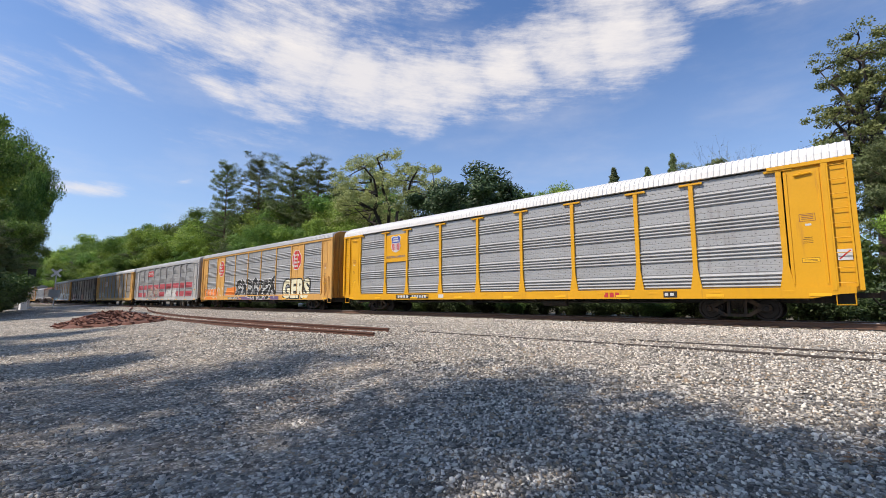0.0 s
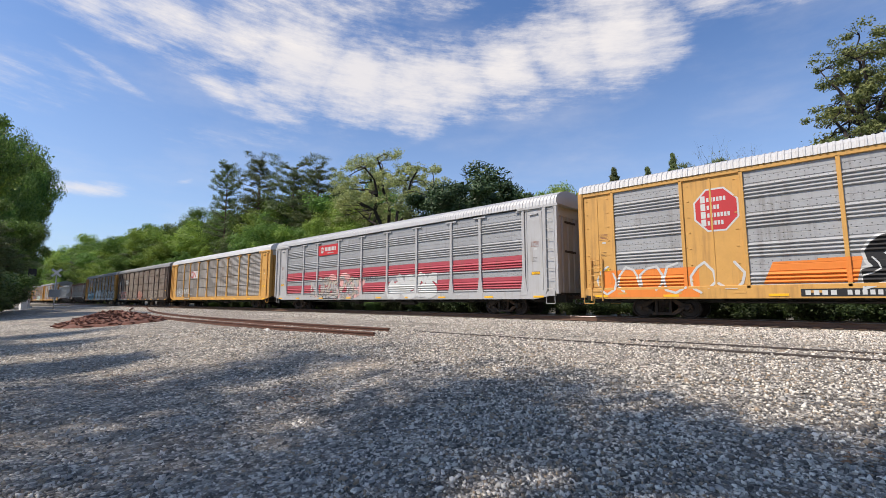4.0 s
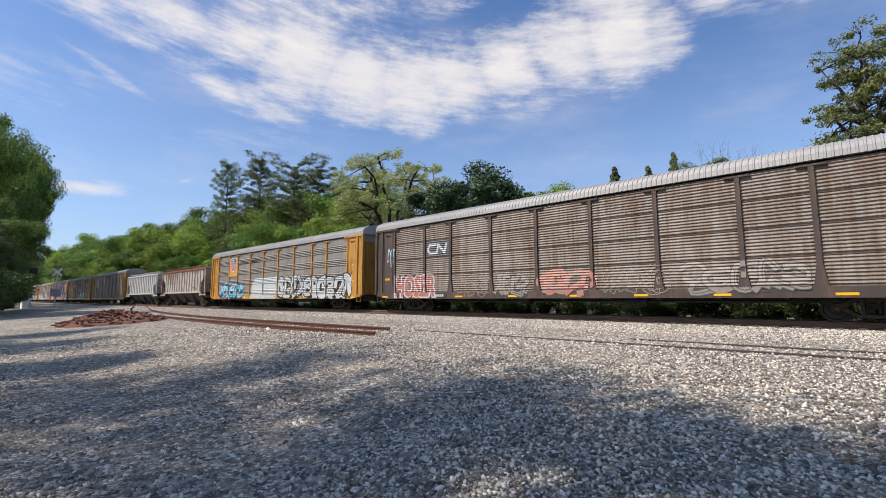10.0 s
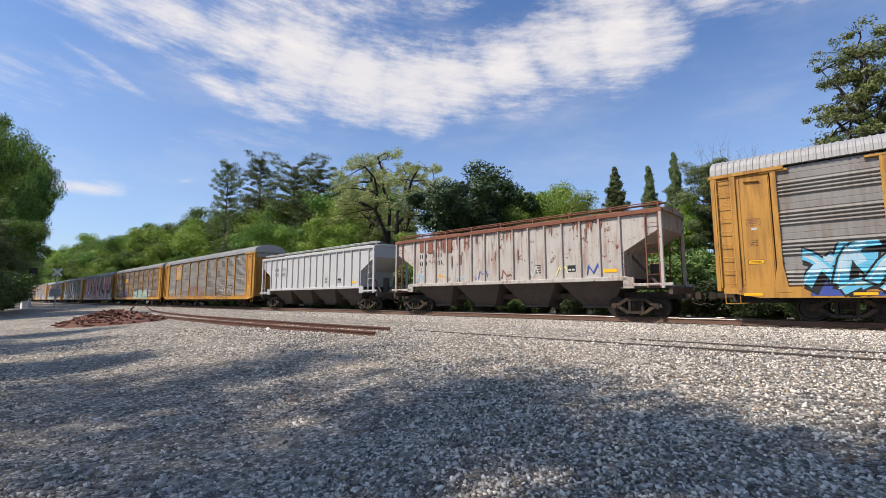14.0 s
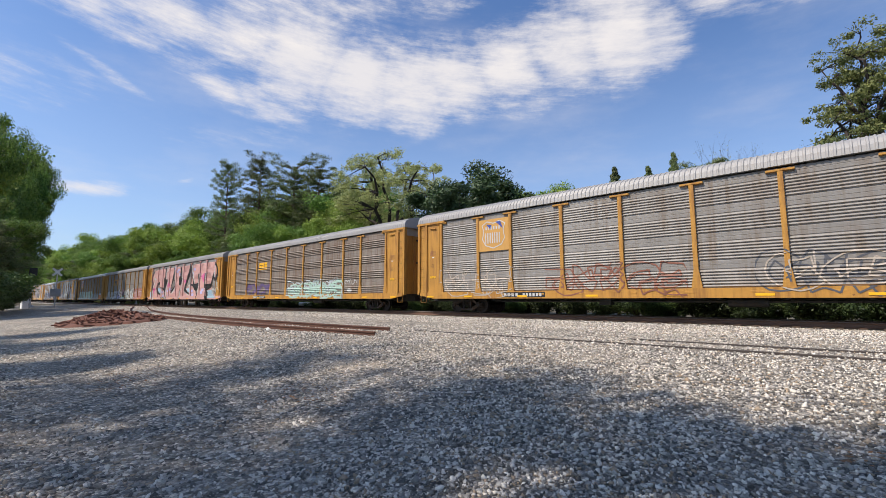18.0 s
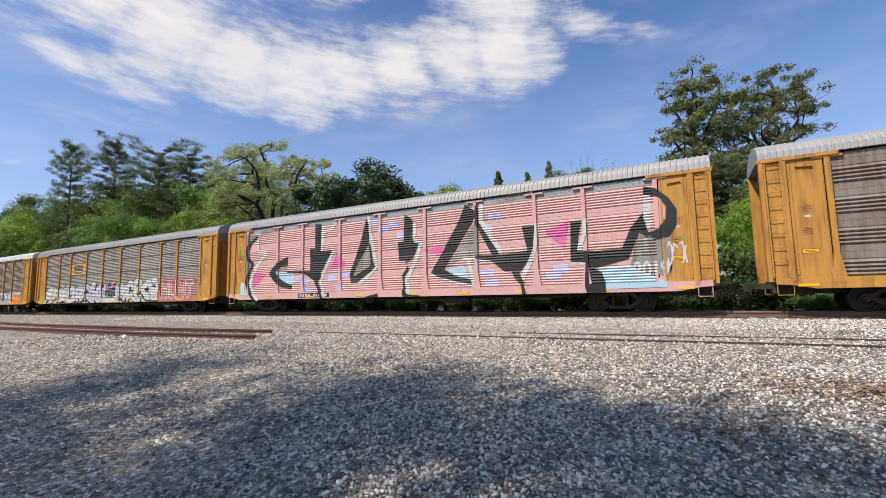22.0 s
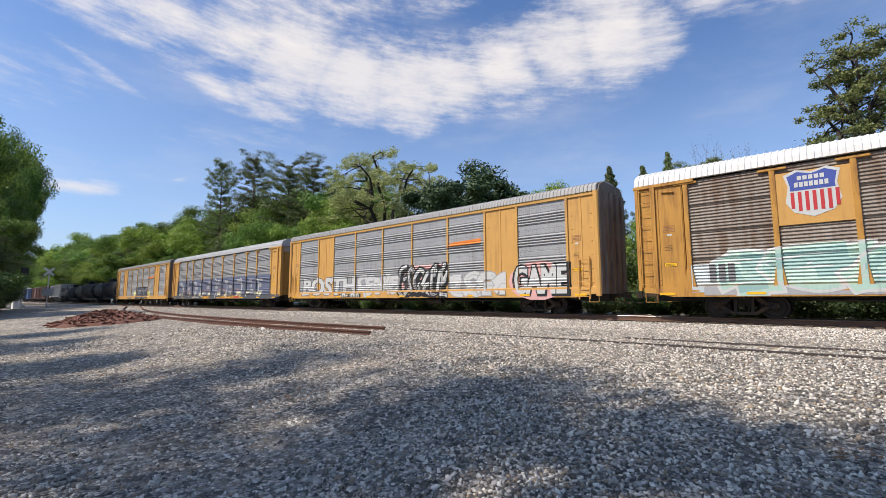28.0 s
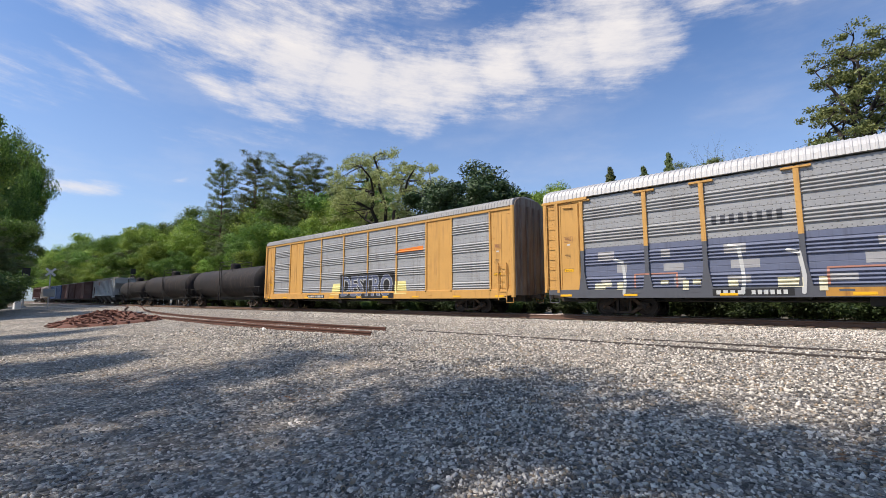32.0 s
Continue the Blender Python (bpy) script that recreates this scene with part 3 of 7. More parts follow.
def screen_mesh(width, z0, z1, mat, face=FACE - 0.09, style="band", bands=()):
    """One bay's screen. bands: (low, high, material) strips of another paint."""
    s = Solid()
    loop = [(-(face + d), z) for d, z in screen_outline(z0, z1, style)] + [(-(face - 0.03), z1), (-(face - 0.03), z0)]
    s.extrude(loop, 0, -width / 2, width / 2)
    me = s.mesh("screen", mat)
    for i, (lo, hi, m) in enumerate(bands):
        me.materials.append(m)
        for p in me.polygons:
            if lo < p.center.z < hi and len(p.vertices) == 4:
                p.material_index = i + 1
    return me


def roof_mesh(mat, eave, top, half=HALF, hood=0.55):
    """Arched roof of pressed sheets with a rib every 19 cm."""
    s = Solid()
    prof = [(-1.53, eave), (-1.50, eave + 0.22), (-1.36, eave + 0.42 * (top - eave) + 0.1), (-0.95, top - 0.14), (-0.4, top - 0.02), (0.4, top - 0.02),
            (0.95, top - 0.14), (1.36, eave + 0.42 * (top - eave) + 0.1), (1.50, eave + 0.22), (1.53, eave)]
    xs, lift = [], []
    x = -half
    while x < half - 0.05:
        for dx, h in ((0.0, 0.0), (0.10, 0.0), (0.12, 0.025), (0.17, 0.025)):
            xs.append(x + dx)
            lift.append(h)
        x += 0.19
    xs.append(half)
    lift.append(0.0)
    n = len(prof)
    k = 0
    for x, h in zip(xs, lift):
        for p, q in prof:
            s.v.append((min(x, half), p * (1 + 0.6 * h), q + h * 0.8 * (1 if abs(p) < 1.52 else 0)))
    for i in range(len(xs) - 1):
        for j in range(n - 1):
            a = i * n + j
            s.f.append((a, a + n, a + n + 1, a + 1))
        a = i * n
        s.f.append((a, a + n - 1, a + 2 * n - 1, a + n))
    s.f.append(tuple(range(n - 1, -1, -1)))
    s.f.append(tuple((len(xs) - 1) * n + j for j in range(n)))
    return s.mesh("roof", mat)


def ladder_mesh(mat, z0, z1, w=0.46, n=9):
    s = Solid()
    for x in (-w / 2, w / 2):
        s.cbox(x - 0.025, x + 0.025, -0.03, 0.03, z0, z1, 0.006)
    for i in range(n):
        z = z0 + 0.15 + (z1 - z0 - 0.25) * i / (n - 1)
        s.tube([(-w / 2, 0, z), (-w / 2 + 0.04, -0.05, z - 0.03), (w / 2 - 0.04, -0.05, z - 0.03), (w / 2, 0, z)], 0.013, 5)
    return s.mesh("ladder", mat)


def wheelset_mesh():
    s = Solid()
    for y in (-0.755, 0.755):
        d = -1 if y > 0 else 1
        s.lathe([(y - 0.065, 0.05), (y - 0.065, 0.17), (y - 0.03, 0.19), (y - 0.03, 0.33), (y - 0.065, 0.36), (y - 0.065, 0.415), (y + 0.045 * 1, 0.42), (y + 0.045, 0.445 if d > 0 else 0.42),
                 (y + 0.065, 0.445 if d > 0 else 0.415), (y + 0.065, 0.36), (y + 0.03, 0.33), (y + 0.03, 0.19), (y + 0.065, 0.17), (y + 0.065, 0.05)], 20, 1)
    s.lathe([(-1.0, 0.07), (1.0, 0.07)], 10, 1)
    for y in (-0.79, 0.79):      # balance marks on the plates let the turning show
        for a in range(3):
            t = a * 2.094
            s.box(0.26 * math.cos(t) - 0.03, 0.26 * math.cos(t) + 0.03, y - 0.012, y + 0.012, 0.26 * math.sin(t) - 0.03, 0.26 * math.sin(t) + 0.03)
    return s.mesh("wheelset", WHEEL_STEEL, True)


def side_frame_mesh():
    """Cast side frame of a freight truck, with its window and bearing pads; the loop is (x, z)."""
    s = Solid()
    for y in (-1.07, 0.93):
        s.extrude([(x, z) for x, z in [(-1.06, 0.40), (-1.02, 0.56), (-0.72, 0.60), (-0.40, 0.80), (-0.34, 0.68), (-0.62, 0.50), (-0.82, 0.40)]], 1, y, y + 0.14)
        s.extrude([(-x, z) for x, z in [(-1.06, 0.40), (-1.02, 0.56), (-0.72, 0.60), (-0.40, 0.80), (-0.34, 0.68), (-0.62, 0.50), (-0.82, 0.40)]][::-1], 1, y, y + 0.14)
        s.extrude([(-0.40, 0.80), (-0.40, 0.68), (0.40, 0.68), (0.40, 0.80)], 1, y, y + 0.14)
        s.extrude([(-0.82, 0.42), (-0.40, 0.14), (0.40, 0.14), (0.82, 0.42), (0.62, 0.44), (0.34, 0.24), (-0.34, 0.24), (-0.62, 0.44)], 1, y, y + 0.14)
        for x in (-0.26, 0.26):
            s.box(x - 0.05, x + 0.05, y + 0.02, y + 0.12, 0.24, 0.70)
        for x in (-0.89, 0.89):
            s.lathe([(y - 0.09, 0.075), (y - 0.07, 0.10), (y + 0.02, 0.10)], 10, 1, (x, 0, 0.42))
    s.box(-0.2, 0.2, -0.95, 0.95, 0.42, 0.68)
    return s.mesh("truck", TRUCK_STEEL)


def spring_mesh():
    return Solid().tube([(0.055 * math.cos(i * 1.05), -1.0 + 0.055 * math.sin(i * 1.05), 0.25 + 0.36 * i / 24) for i in range(25)], 0.013, 4).mesh("spring", TRUCK_STEEL)


WHEELSET, SIDE_FRAME, SPRINGS = wheelset_mesh(), side_frame_mesh(), spring_mesh()
SPINNING = []     # (wheelset, offset of its car along the train)


def add_trucks(car, at, offset):
    for x in (at, -at):
        t = part("truck", SIDE_FRAME, None, car, "dark cast-steel freight truck", at=Matrix.Translation((x, 0, 0)))
        for k in (-0.14, 0.0, 0.14):
            part("spring", SPRINGS, None, t, at=Matrix.Translation((k, 0, 0)))
            part("spring", SPRINGS, None, t, at=Matrix.Translation((k, 2.0, 0)))
        for w in (-0.89, 0.89):
            SPINNING.append((part("wheelset", WHEELSET, None, t, at=Matrix.Translation((w, 0, 0.42))), w, offset))


def coupler_mesh():
    s = Solid()
    s.cbox(-0.45, 0.25, -0.08, 0.08, -0.09, 0.09, 0.02)
    s.extrude([(0.2, -0.12), (0.42, -0.15), (0.46, -0.05), (0.38, -0.02), (0.36, 0.06), (0.44, 0.12), (0.36, 0.16), (0.2, 0.12)], 2, -0.14, 0.14)
    s.tube([(0.0, -0.25, -0.05), (0.15, -0.28, -0.28), (0.4, -0.25, -0.36), (0.6, -0.2, -0.3)], 0.025, 6)
    return s.mesh("coupler", TRUCK_STEEL)


COUPLER = coupler_mesh()


def add_couplers(car, half):
    for d in (0, 180):
        m = Matrix.Rotation(radians(d), 4, "Z") @ Matrix.Translation((half, 0, 0.88))
        part("coupler", COUPLER, None, car, at=m)


def under_mesh(half):
    s = Solid()
    s.cbox(-half, half, -0.35, 0.35, 0.62, 1.02, 0.03)
    s.box(-half, half, -1.42, 1.42, 1.0, 1.1)
    for x in range(int(-half) + 1, int(half), 2):
        s.box(x - 0.06, x + 0.06, -1.4, 1.4, 0.72, 1.0)
    s.tube([(-half * 0.6, -0.75, 0.66), (half * 0.6, -0.75, 0.66)], 0.05, 6)
    s.tube([(2.2, -0.8, 0.62), (3.4, -0.8, 0.62)], 0.17, 10)
    s.box(-2.6, -2.1, -1.0, -0.6, 0.5, 0.85)
    return s.mesh("underframe", BLACK_STEEL)


UNDER = under_mesh(13.2)
BITS = {}


def shared(key, make):
    if key not in BITS:
        BITS[key] = make()
    return BITS[key]


def post_mesh(mat, z0, z1, low=None):
    """Side post: a channel that flares to a foot, with a capping plate; low: paint of its lower part."""
    s = Solid()
    y0, y1 = -(FACE + 0.015), -(FACE - 0.10)
    s.extrude([(-0.19, z0), (0.19, z0), (0.15, z0 + 0.25), (0.078, z0 + 0.75), (0.078, z0 + 1.75), (-0.078, z0 + 1.75), (-0.078, z0 + 0.75), (-0.15, z0 + 0.25)], 1, y0, y1)
    s.box(-0.078, 0.078, y0, y1, z0 + 1.75, z1)
    s.cbox(-0.40, 0.40, y0 - 0.012, y1, z1 - 0.002, z1 + 0.075, 0.01)
    for i in range(7):
        for x in (-0.055, 0.055):
            z = z0 + 0.85 + (z1 - z0 - 1.0) * i / 6
            s.cbox(x - 0.012, x + 0.012, y0 - 0.008, y0 + 0.002, z - 0.03, z + 0.03, 0.003)
    me = s.mesh("post", mat)
    if low:
        me.materials.append(low)
        for p in me.polygons:
            if p.center.z < z0 + 1.76:
                p.material_index = 1
    return me


def door_plate_mesh(mat, sign, eave):
    """Door plate of the end bay, with its pressed rails."""
    s = Solid()
    y0, y1 = -(FACE - 0.02), -(FACE - 0.16)
    x0, x1 = sorted((sign * 11.72, sign * 12.74))
    s.box(x0, x1, y0, y1, DECK, eave - 0.02)
    for x in (sign * 11.78, sign * 12.62):
        s.cbox(x - 0.035, x + 0.035, y0 - 0.025, y0 + 0.005, DECK + 0.1, eave - 0.15, 0.008)
    s.tube([(sign * 12.2, y0 - 0.02, eave - 0.22), (sign * 12.0, y0 - 0.05, eave - 0.3), (sign * 12.45, y0 - 0.04, eave - 0.26)], 0.03, 6)
    return s.mesh("door_plate", mat)


def corner_mesh(mat, sign, eave):
    """Ladder bay at the corner: two uprights and the sheet between them."""
    s = Solid()
    y0, y1 = -(FACE + 0.05), -(FACE - 0.10)
    loop = [(12.70, y0), (12.82, y0), (12.82, -(FACE - 0.04)), (13.33, -(FACE - 0.04)), (13.33, y0), (13.45, y0), (13.45, -(FACE - 0.16)), (12.70, -(FACE - 0.16))]
    s.extrude([(sign * x, y) for x, y in loop], 2, DECK - 0.12, eave)
    return s.mesh("corner_post", mat)


def header_mesh(mat, sign, eave):
    x0, x1 = sorted((sign * 11.30, sign * 13.50))
    return Solid().cbox(x0, x1, -(FACE + 0.06), -(FACE - 0.10), eave - 0.02, eave + 0.11, 0.015).mesh("header", mat)


def end_door_mesh(mat, eave, top):
    """Folding end door: one pressed sheet under an arched head."""
    s = Solid()
    loop = []
    for i in range(9):
        y = -1.35 + i * 0.3
        d = 0.08 if i % 2 else 0.02
        loop += [(d, y + 0.02), (d, y + 0.28)]
    loop += [(-0.06, 1.35), (-0.06, -1.35)]
    s.extrude(loop, 2, 1.0, eave + 0.1)
    s.extrude([(-1.35, eave + 0.1), (1.35, eave + 0.1), (1.3, eave + 0.5), (0.9, top - 0.18), (-0.9, top - 0.18), (-1.3, eave + 0.5)], 0, -0.04, 0.03)
    return s.mesh("end_door", mat)


def sill_mesh(mat):
    """Side sill of the flat car, one side, with stirrup steps at the ends."""
    s = Solid()
    a, b = -(FACE + 0.03), -(FACE - 0.12)
    s.extrude([(-13.25, 0.95), (-12.9, 0.93), (-12.2, 0.79), (12.2, 0.79), (12.9, 0.93), (13.25, 0.95), (13.25, DECK), (-13.25, DECK)], 1, a, b)
    for x in (-13.0, 13.0):
        s.tube([(x - 0.22, a + 0.06, 1.0), (x - 0.22, a + 0.06, 0.58), (x + 0.22, a + 0.06, 0.58), (x + 0.22, a + 0.06, 1.0)], 0.02, 5)
    for i in range(12):
        x = -11.5 + i * 2.1
        s.cbox(x - 0.18, x + 0.18, a - 0.008, a + 0.01, 0.97, 1.05, 0.004)
    return s.mesh("side_sill", mat)


TRAIN = []      # (car, offset along the train)
TRAIN_GROUP = "cars of the freight train"


HALF_TURN = Matrix.Rotation(math.pi, 4, "Z")


def open_rack(label, offset, post=None, screen=None, roof=None, sill=None, eave=EAVE, top=6.12, door=None, style="band", bands=(), low_post=None, ends=None):
    """Car carrier with posts proud of its corrugated screens and ladder bays at the ends."""
    post, screen, roof = post or YELLOW_OLD, screen or GALV_OLD, roof or ROOF_GALV
    ends = ends or post
    sill, door = sill or ends, door or ends
    car = tagged(new("autorack_car"), label, "railway car", TRAIN_GROUP)
    car["panelled"], car["eave"], car["style"] = False, eave, style
    part("underframe", UNDER, None, car)
    part("roof", shared(("roof", roof.name, eave), lambda: roof_mesh(roof, eave + 0.12, top)), None, car)
    paints = "".join(m.name + str(lo) for lo, hi, m in bands)
    for side in (Matrix(), HALF_TURN):
        part("side_sill", shared(("sill", sill.name), lambda: sill_mesh(sill)), None, car, at=side)
        for x in POSTS:
            part("post", shared(("post", post.name, eave, low_post.name if low_post else ""), lambda: post_mesh(post, DECK, eave - 0.07, low_post)), None, car, at=side @ Matrix.Translation((x, 0, 0)))
        for a, b in zip(POSTS[:-1], POSTS[1:]):
            w = a - b - 0.10
            me = shared(("screen", screen.name, round(w, 2), eave, style, paints), lambda: screen_mesh(w, DECK, eave + 0.06, screen, style=style, bands=bands))
            part("screen", me, None, car, at=side @ Matrix.Translation(((a + b) / 2, 0, 0)))
        for sign in (-1, 1):
            part("door_plate", shared(("plate", ends.name, sign, eave), lambda: door_plate_mesh(ends, sign, eave)), None, car, at=side)
            part("corner_post", shared(("corner", ends.name, sign, eave), lambda: corner_mesh(ends, sign, eave)), None, car, at=side)
            part("header", shared(("header", ends.name, sign, eave), lambda: header_mesh(ends, sign, eave)), None, car, at=side)
            part("ladder", shared(("ladder", ends.name), lambda: ladder_mesh(ends, DECK, eave)), None, car, at=side @ Matrix.Translation((sign * 13.07, -(FACE + 0.02), 0)))
    slot = shared("slot", lambda: Solid().cbox(0.09, 0.115, -0.55, 0.55, -0.06, 0.06, 0.01).mesh("slot", BLACK_STEEL))
    cap = shared(("cap", roof.name, eave), lambda: Solid().extrude([(-1.37, eave - 0.35), (1.37, eave - 0.35), (1.37, eave + 0.1), (1.31, eave + 0.5), (0.9, top - 0.16), (-0.9, top - 0.16), (-1.31, eave + 0.5), (-1.37, eave + 0.1)], 0, 0.085, 0.105).mesh("end_cap", roof))
    for sign in (-1, 1):
        at = Matrix.Translation((sign * 13.1, 0, 0)) @ (Matrix() if sign > 0 else HALF_TURN)
        part("end_cap", cap, None, car, "pale arched sheet over the end door", at=at)
        for z in (eave - 0.62, eave - 2.1):
            part("slot", slot, None, car, at=at @ Matrix.Translation((0, 0.3, z)))
        part("end_door", shared(("door", door.name, eave), lambda: end_door_mesh(door, eave, top)), None, car, at=Matrix.Translation((sign * 13.1, 0, 0)) @ (Matrix() if sign > 0 else HALF_TURN))
    add_trucks(car, 10.06, offset)
    add_couplers(car, 13.6)
    TRAIN.append((car, offset))
    return car


def panel_mesh(width, z0, z1, mat, ribs=1):
    s = Solid()
    y = -(FACE - 0.06)
    s.box(-width / 2, width / 2, y, y + 0.05, z0, z1)
    for i in range(ribs):
        x = -width / 2 + width * (i + 1) / (ribs + 1)
        s.cbox(x - 0.03, x + 0.03, y - 0.022, y + 0.01, z0, z1, 0.008)
    for i in range(7):
        for x in (-width / 2 + 0.2, width / 2 - 0.2):
            z = z0 + 0.3 + (z1 - z0 - 0.6) * i / 6
            s.cbox(x - 0.035, x + 0.035, y - 0.02, y, z - 0.02, z + 0.02, 0.005)
    return s.mesh("panel", mat)


def flush_frame_mesh(mat, eave):
    s = Solid()
    for side in (-1, 1):
        a, b = sorted((side * (FACE - 0.08), side * (FACE)))
        for x in PANEL_POSTS:
            s.cbox(x - 0.06, x + 0.06, a, b, DECK, eave - 0.1, 0.01)
        s.cbox(-13.3, 13.3, a, b, eave - 0.14, eave + 0.03, 0.015)
        s.cbox(-13.3, 13.3, a, b, DECK - 0.02, DECK + 0.1, 0.015)
        for sign in (-1, 1):
            x0, x1 = sorted((sign * 13.12, sign * 13.36))
            s.cbox(x0, x1, a - (0.06 if side < 0 else 0), b + (0.06 if side > 0 else 0), 0.85, eave + 0.03, 0.05)
    return s.mesh("frame", mat)


def fold_end_mesh(mat, eave, top):
    """Closed end with folding door leaves: a pale flat leaf by the corner, ribbed leaves within."""
    s = Solid()
    loop = [(0.26, -1.46), (0.30, -1.42)]
    for i in range(8):
        y = -1.30 + i * 0.325
        d = 0.36 if i % 2 else 0.25
        loop += [(d, y + 0.01), (d, y + 0.315)]
    loop += [(0.30, 1.42), (0.26, 1.46), (0.0, 1.46), (0.0, -1.46)]
    s.extrude(loop, 2, 0.95, eave + 0.1)
    s.extrude([(-1.44, eave + 0.1), (1.44, eave + 0.1), (1.32, eave + 0.3), (0.9, top - 0.12), (-0.9, top - 0.12), (-1.32, eave + 0.3)], 0, 0.0, 0.27)
    return s.mesh("end_door", mat)


def panel_rack(label, offset, paint, screen, roof, end, eave=5.52, top=6.17):
    """Car carrier with flush steel panels between framed corrugated screens."""
    car = tagged(new("autorack_car"), label, "railway car", TRAIN_GROUP)
    part("underframe", UNDER, None, car)
    car["panelled"], car["eave"], car["style"] = True, eave, "band"
    for side in (Matrix(), HALF_TURN):
        part("side_sill", shared(("sill", paint.name), lambda: sill_mesh(paint)), None, car, at=side)
    part("roof", shared(("roof", roof.name, eave), lambda: roof_mesh(roof, eave + 0.03, top, 13.3)), None, car)
    part("frame", shared(("frame", paint.name, eave), lambda: flush_frame_mesh(paint, eave)), None, car)
    edges = (13.2,) + PANEL_POSTS + (-13.2,)
    for i, (a, b) in enumerate(zip(edges[:-1], edges[1:])):
        w = a - b - 0.06
        for turn in (0, 180):
            m = Matrix.Rotation(radians(turn), 4, "Z") @ Matrix.Translation(((a + b) / 2 * (1 if turn == 0 else -1), 0, 0))
            if i in (0, 2, 8, 10):
                part("panel", shared(("panel", paint.name, round(w, 2)), lambda: panel_mesh(w, DECK, eave - 0.05, paint, 1)), None, car, at=m)
            else:
                part("screen", shared(("screen", screen.name, round(w, 2), eave), lambda: screen_mesh(w, DECK, eave - 0.1, screen, style="band")), None, car, at=m)
    for sign in (-1, 1):
        part("end_door", shared(("fold", end.name), lambda: fold_end_mesh(end, eave, top)), None, car, at=Matrix.Translation((sign * 13.1, 0, 0)) @ Matrix.Rotation(0 if sign > 0 else math.pi, 4, "Z"))
        me = shared(("short_ladder", paint.name), lambda: ladder_mesh(paint, 0.7, 2.6, 0.5, 6))
        part("ladder", me, None, car, at=Matrix.Translation((sign * 12.6, -(FACE + 0.03), 0)))
        part("ladder", me, None, car, at=Matrix.Translation((sign * 12.6, (FACE + 0.03), 0)) @ Matrix.Rotation(math.pi, 4, "Z"))
    add_trucks(car, 10.06, offset)
    add_couplers(car, 13.6)
    TRAIN.append((car, offset))
    return car


def hopper_car(label, offset, paint, trim, length=17.0, top=4.4, stakes=15, rail=None):
    """Covered hopper: staked sides, sloped ends over open platforms, outlet bays below, walkway on the roof."""
    h = length / 2
    car = tagged(new("hopper_car"), label, "railway car", TRAIN_GROUP)
    s = Solid()
    e = h - 2.0
    low, mid, w = 1.66, 2.75, 1.50
    # body: side outline with raked ends
    loop = [(-e, low), (e, low), (e, mid), (h - 0.45, top - 0.75), (h - 0.45, top), (-h + 0.45, top), (-h + 0.45, top - 0.75), (-e, mid)]
    s.extrude(loop, 1, -w + 0.03, w - 0.03)
    part("body", s, paint, car)
    r = Solid().extrude([(-w, top), (-w, top + 0.05), (-0.8, top + 0.22), (0.8, top + 0.22), (w, top + 0.05), (w, top)], 0, -h + 0.35, h - 0.35)
    part("roof", r, paint, car)
    stake = shared(("stake", paint.name, top), lambda: Solid().cbox(-0.05, 0.05, -w - 0.06, -w + 0.04, low, top - 0.08, 0.015).mesh("stake", paint))
    for i in range(stakes):
        x = -e + 0.12 + (2 * e - 0.24) * i / (stakes - 1)
        for turn in (0, 180):
            part("stake", stake, None, car, at=Matrix.Rotation(radians(turn), 4, "Z") @ Matrix.Translation((x, 0, 0)))
    c = Solid()
    for side in (-1, 1):
        a, b = sorted((side * (w - 0.06), side * (w + 0.07)))
        c.cbox(-h + 0.4, h - 0.4, a, b, top - 0.10, top + 0.06, 0.02)
        c.cbox(-e - 0.15, e + 0.15, a, b, low - 0.14, low + 0.04, 0.02)
        for sg in (-1, 1):
            x0, x1 = sorted((sg * e, sg * (h - 0.1)))
            c.cbox(x0, x1, a, b, 1.28, 1.40, 0.015)
            x0, x1 = sorted((sg * (h - 0.52), sg * (h - 0.40)))
            c.cbox(x0, x1, a, b, 1.2, top, 0.015)
            x0, x1 = sorted((sg * (e - 0.05), sg * (e + 0.4)))
            c.cbox(x0, x1, a, b, 1.2, low, 0.015)
    part("chord", c, paint, car)
    tc = Solid()
    for a, b in ((-w - 0.075, -w + 0.05), (w - 0.05, w + 0.075)):
        tc.cbox(-h + 0.38, h - 0.38, a, b, top - 0.13, top + 0.065, 0.02)
    part("top_chord", tc, trim, car)
    u = Solid()
    bays = 3 if length < 16.5 else 4
    for i in range(bays):
        a = -e + 2 * e * i / bays
        b = a + 2 * e / bays
        k = (b - a) * 0.30
        v = [(a, -w + .1, low), (b, -w + .1, low), (b, w - .1, low), (a, w - .1, low), (a + k, -0.5, 0.42), (b - k, -0.5, 0.42), (b - k, 0.5, 0.42), (a + k, 0.5, 0.42)]
        u.put(v, [(0, 1, 5, 4), (1, 2, 6, 5), (2, 3, 7, 6), (3, 0, 4, 7), (4, 5, 6, 7), (3, 2, 1, 0)])
        u.cbox(a + k - 0.05, b - k + 0.05, -0.62, 0.62, 0.36, 0.46, 0.02)
    u.cbox(-h + 0.2, h - 0.2, -0.22, 0.22, 0.75, 1.05, 0.02)
    u.cbox(-h + 0.15, -h + 0.3, -1.45, 1.45, 0.95, 1.25, 0.02)
    u.cbox(h - 0.3, h - 0.15, -1.45, 1.45, 0.95, 1.25, 0.02)
    for sg in (-1, 1):
        x0, x1 = sorted((sg * (e - 0.2), sg * (h - 0.2)))
        u.box(x0, x1, -1.4, 1.4, 1.20, 1.27)
        u.tube([(sg * (h - 1.3), 0.3, 1.3), (sg * (h - 1.3), 0.3, 2.3)], 0.22, 10)
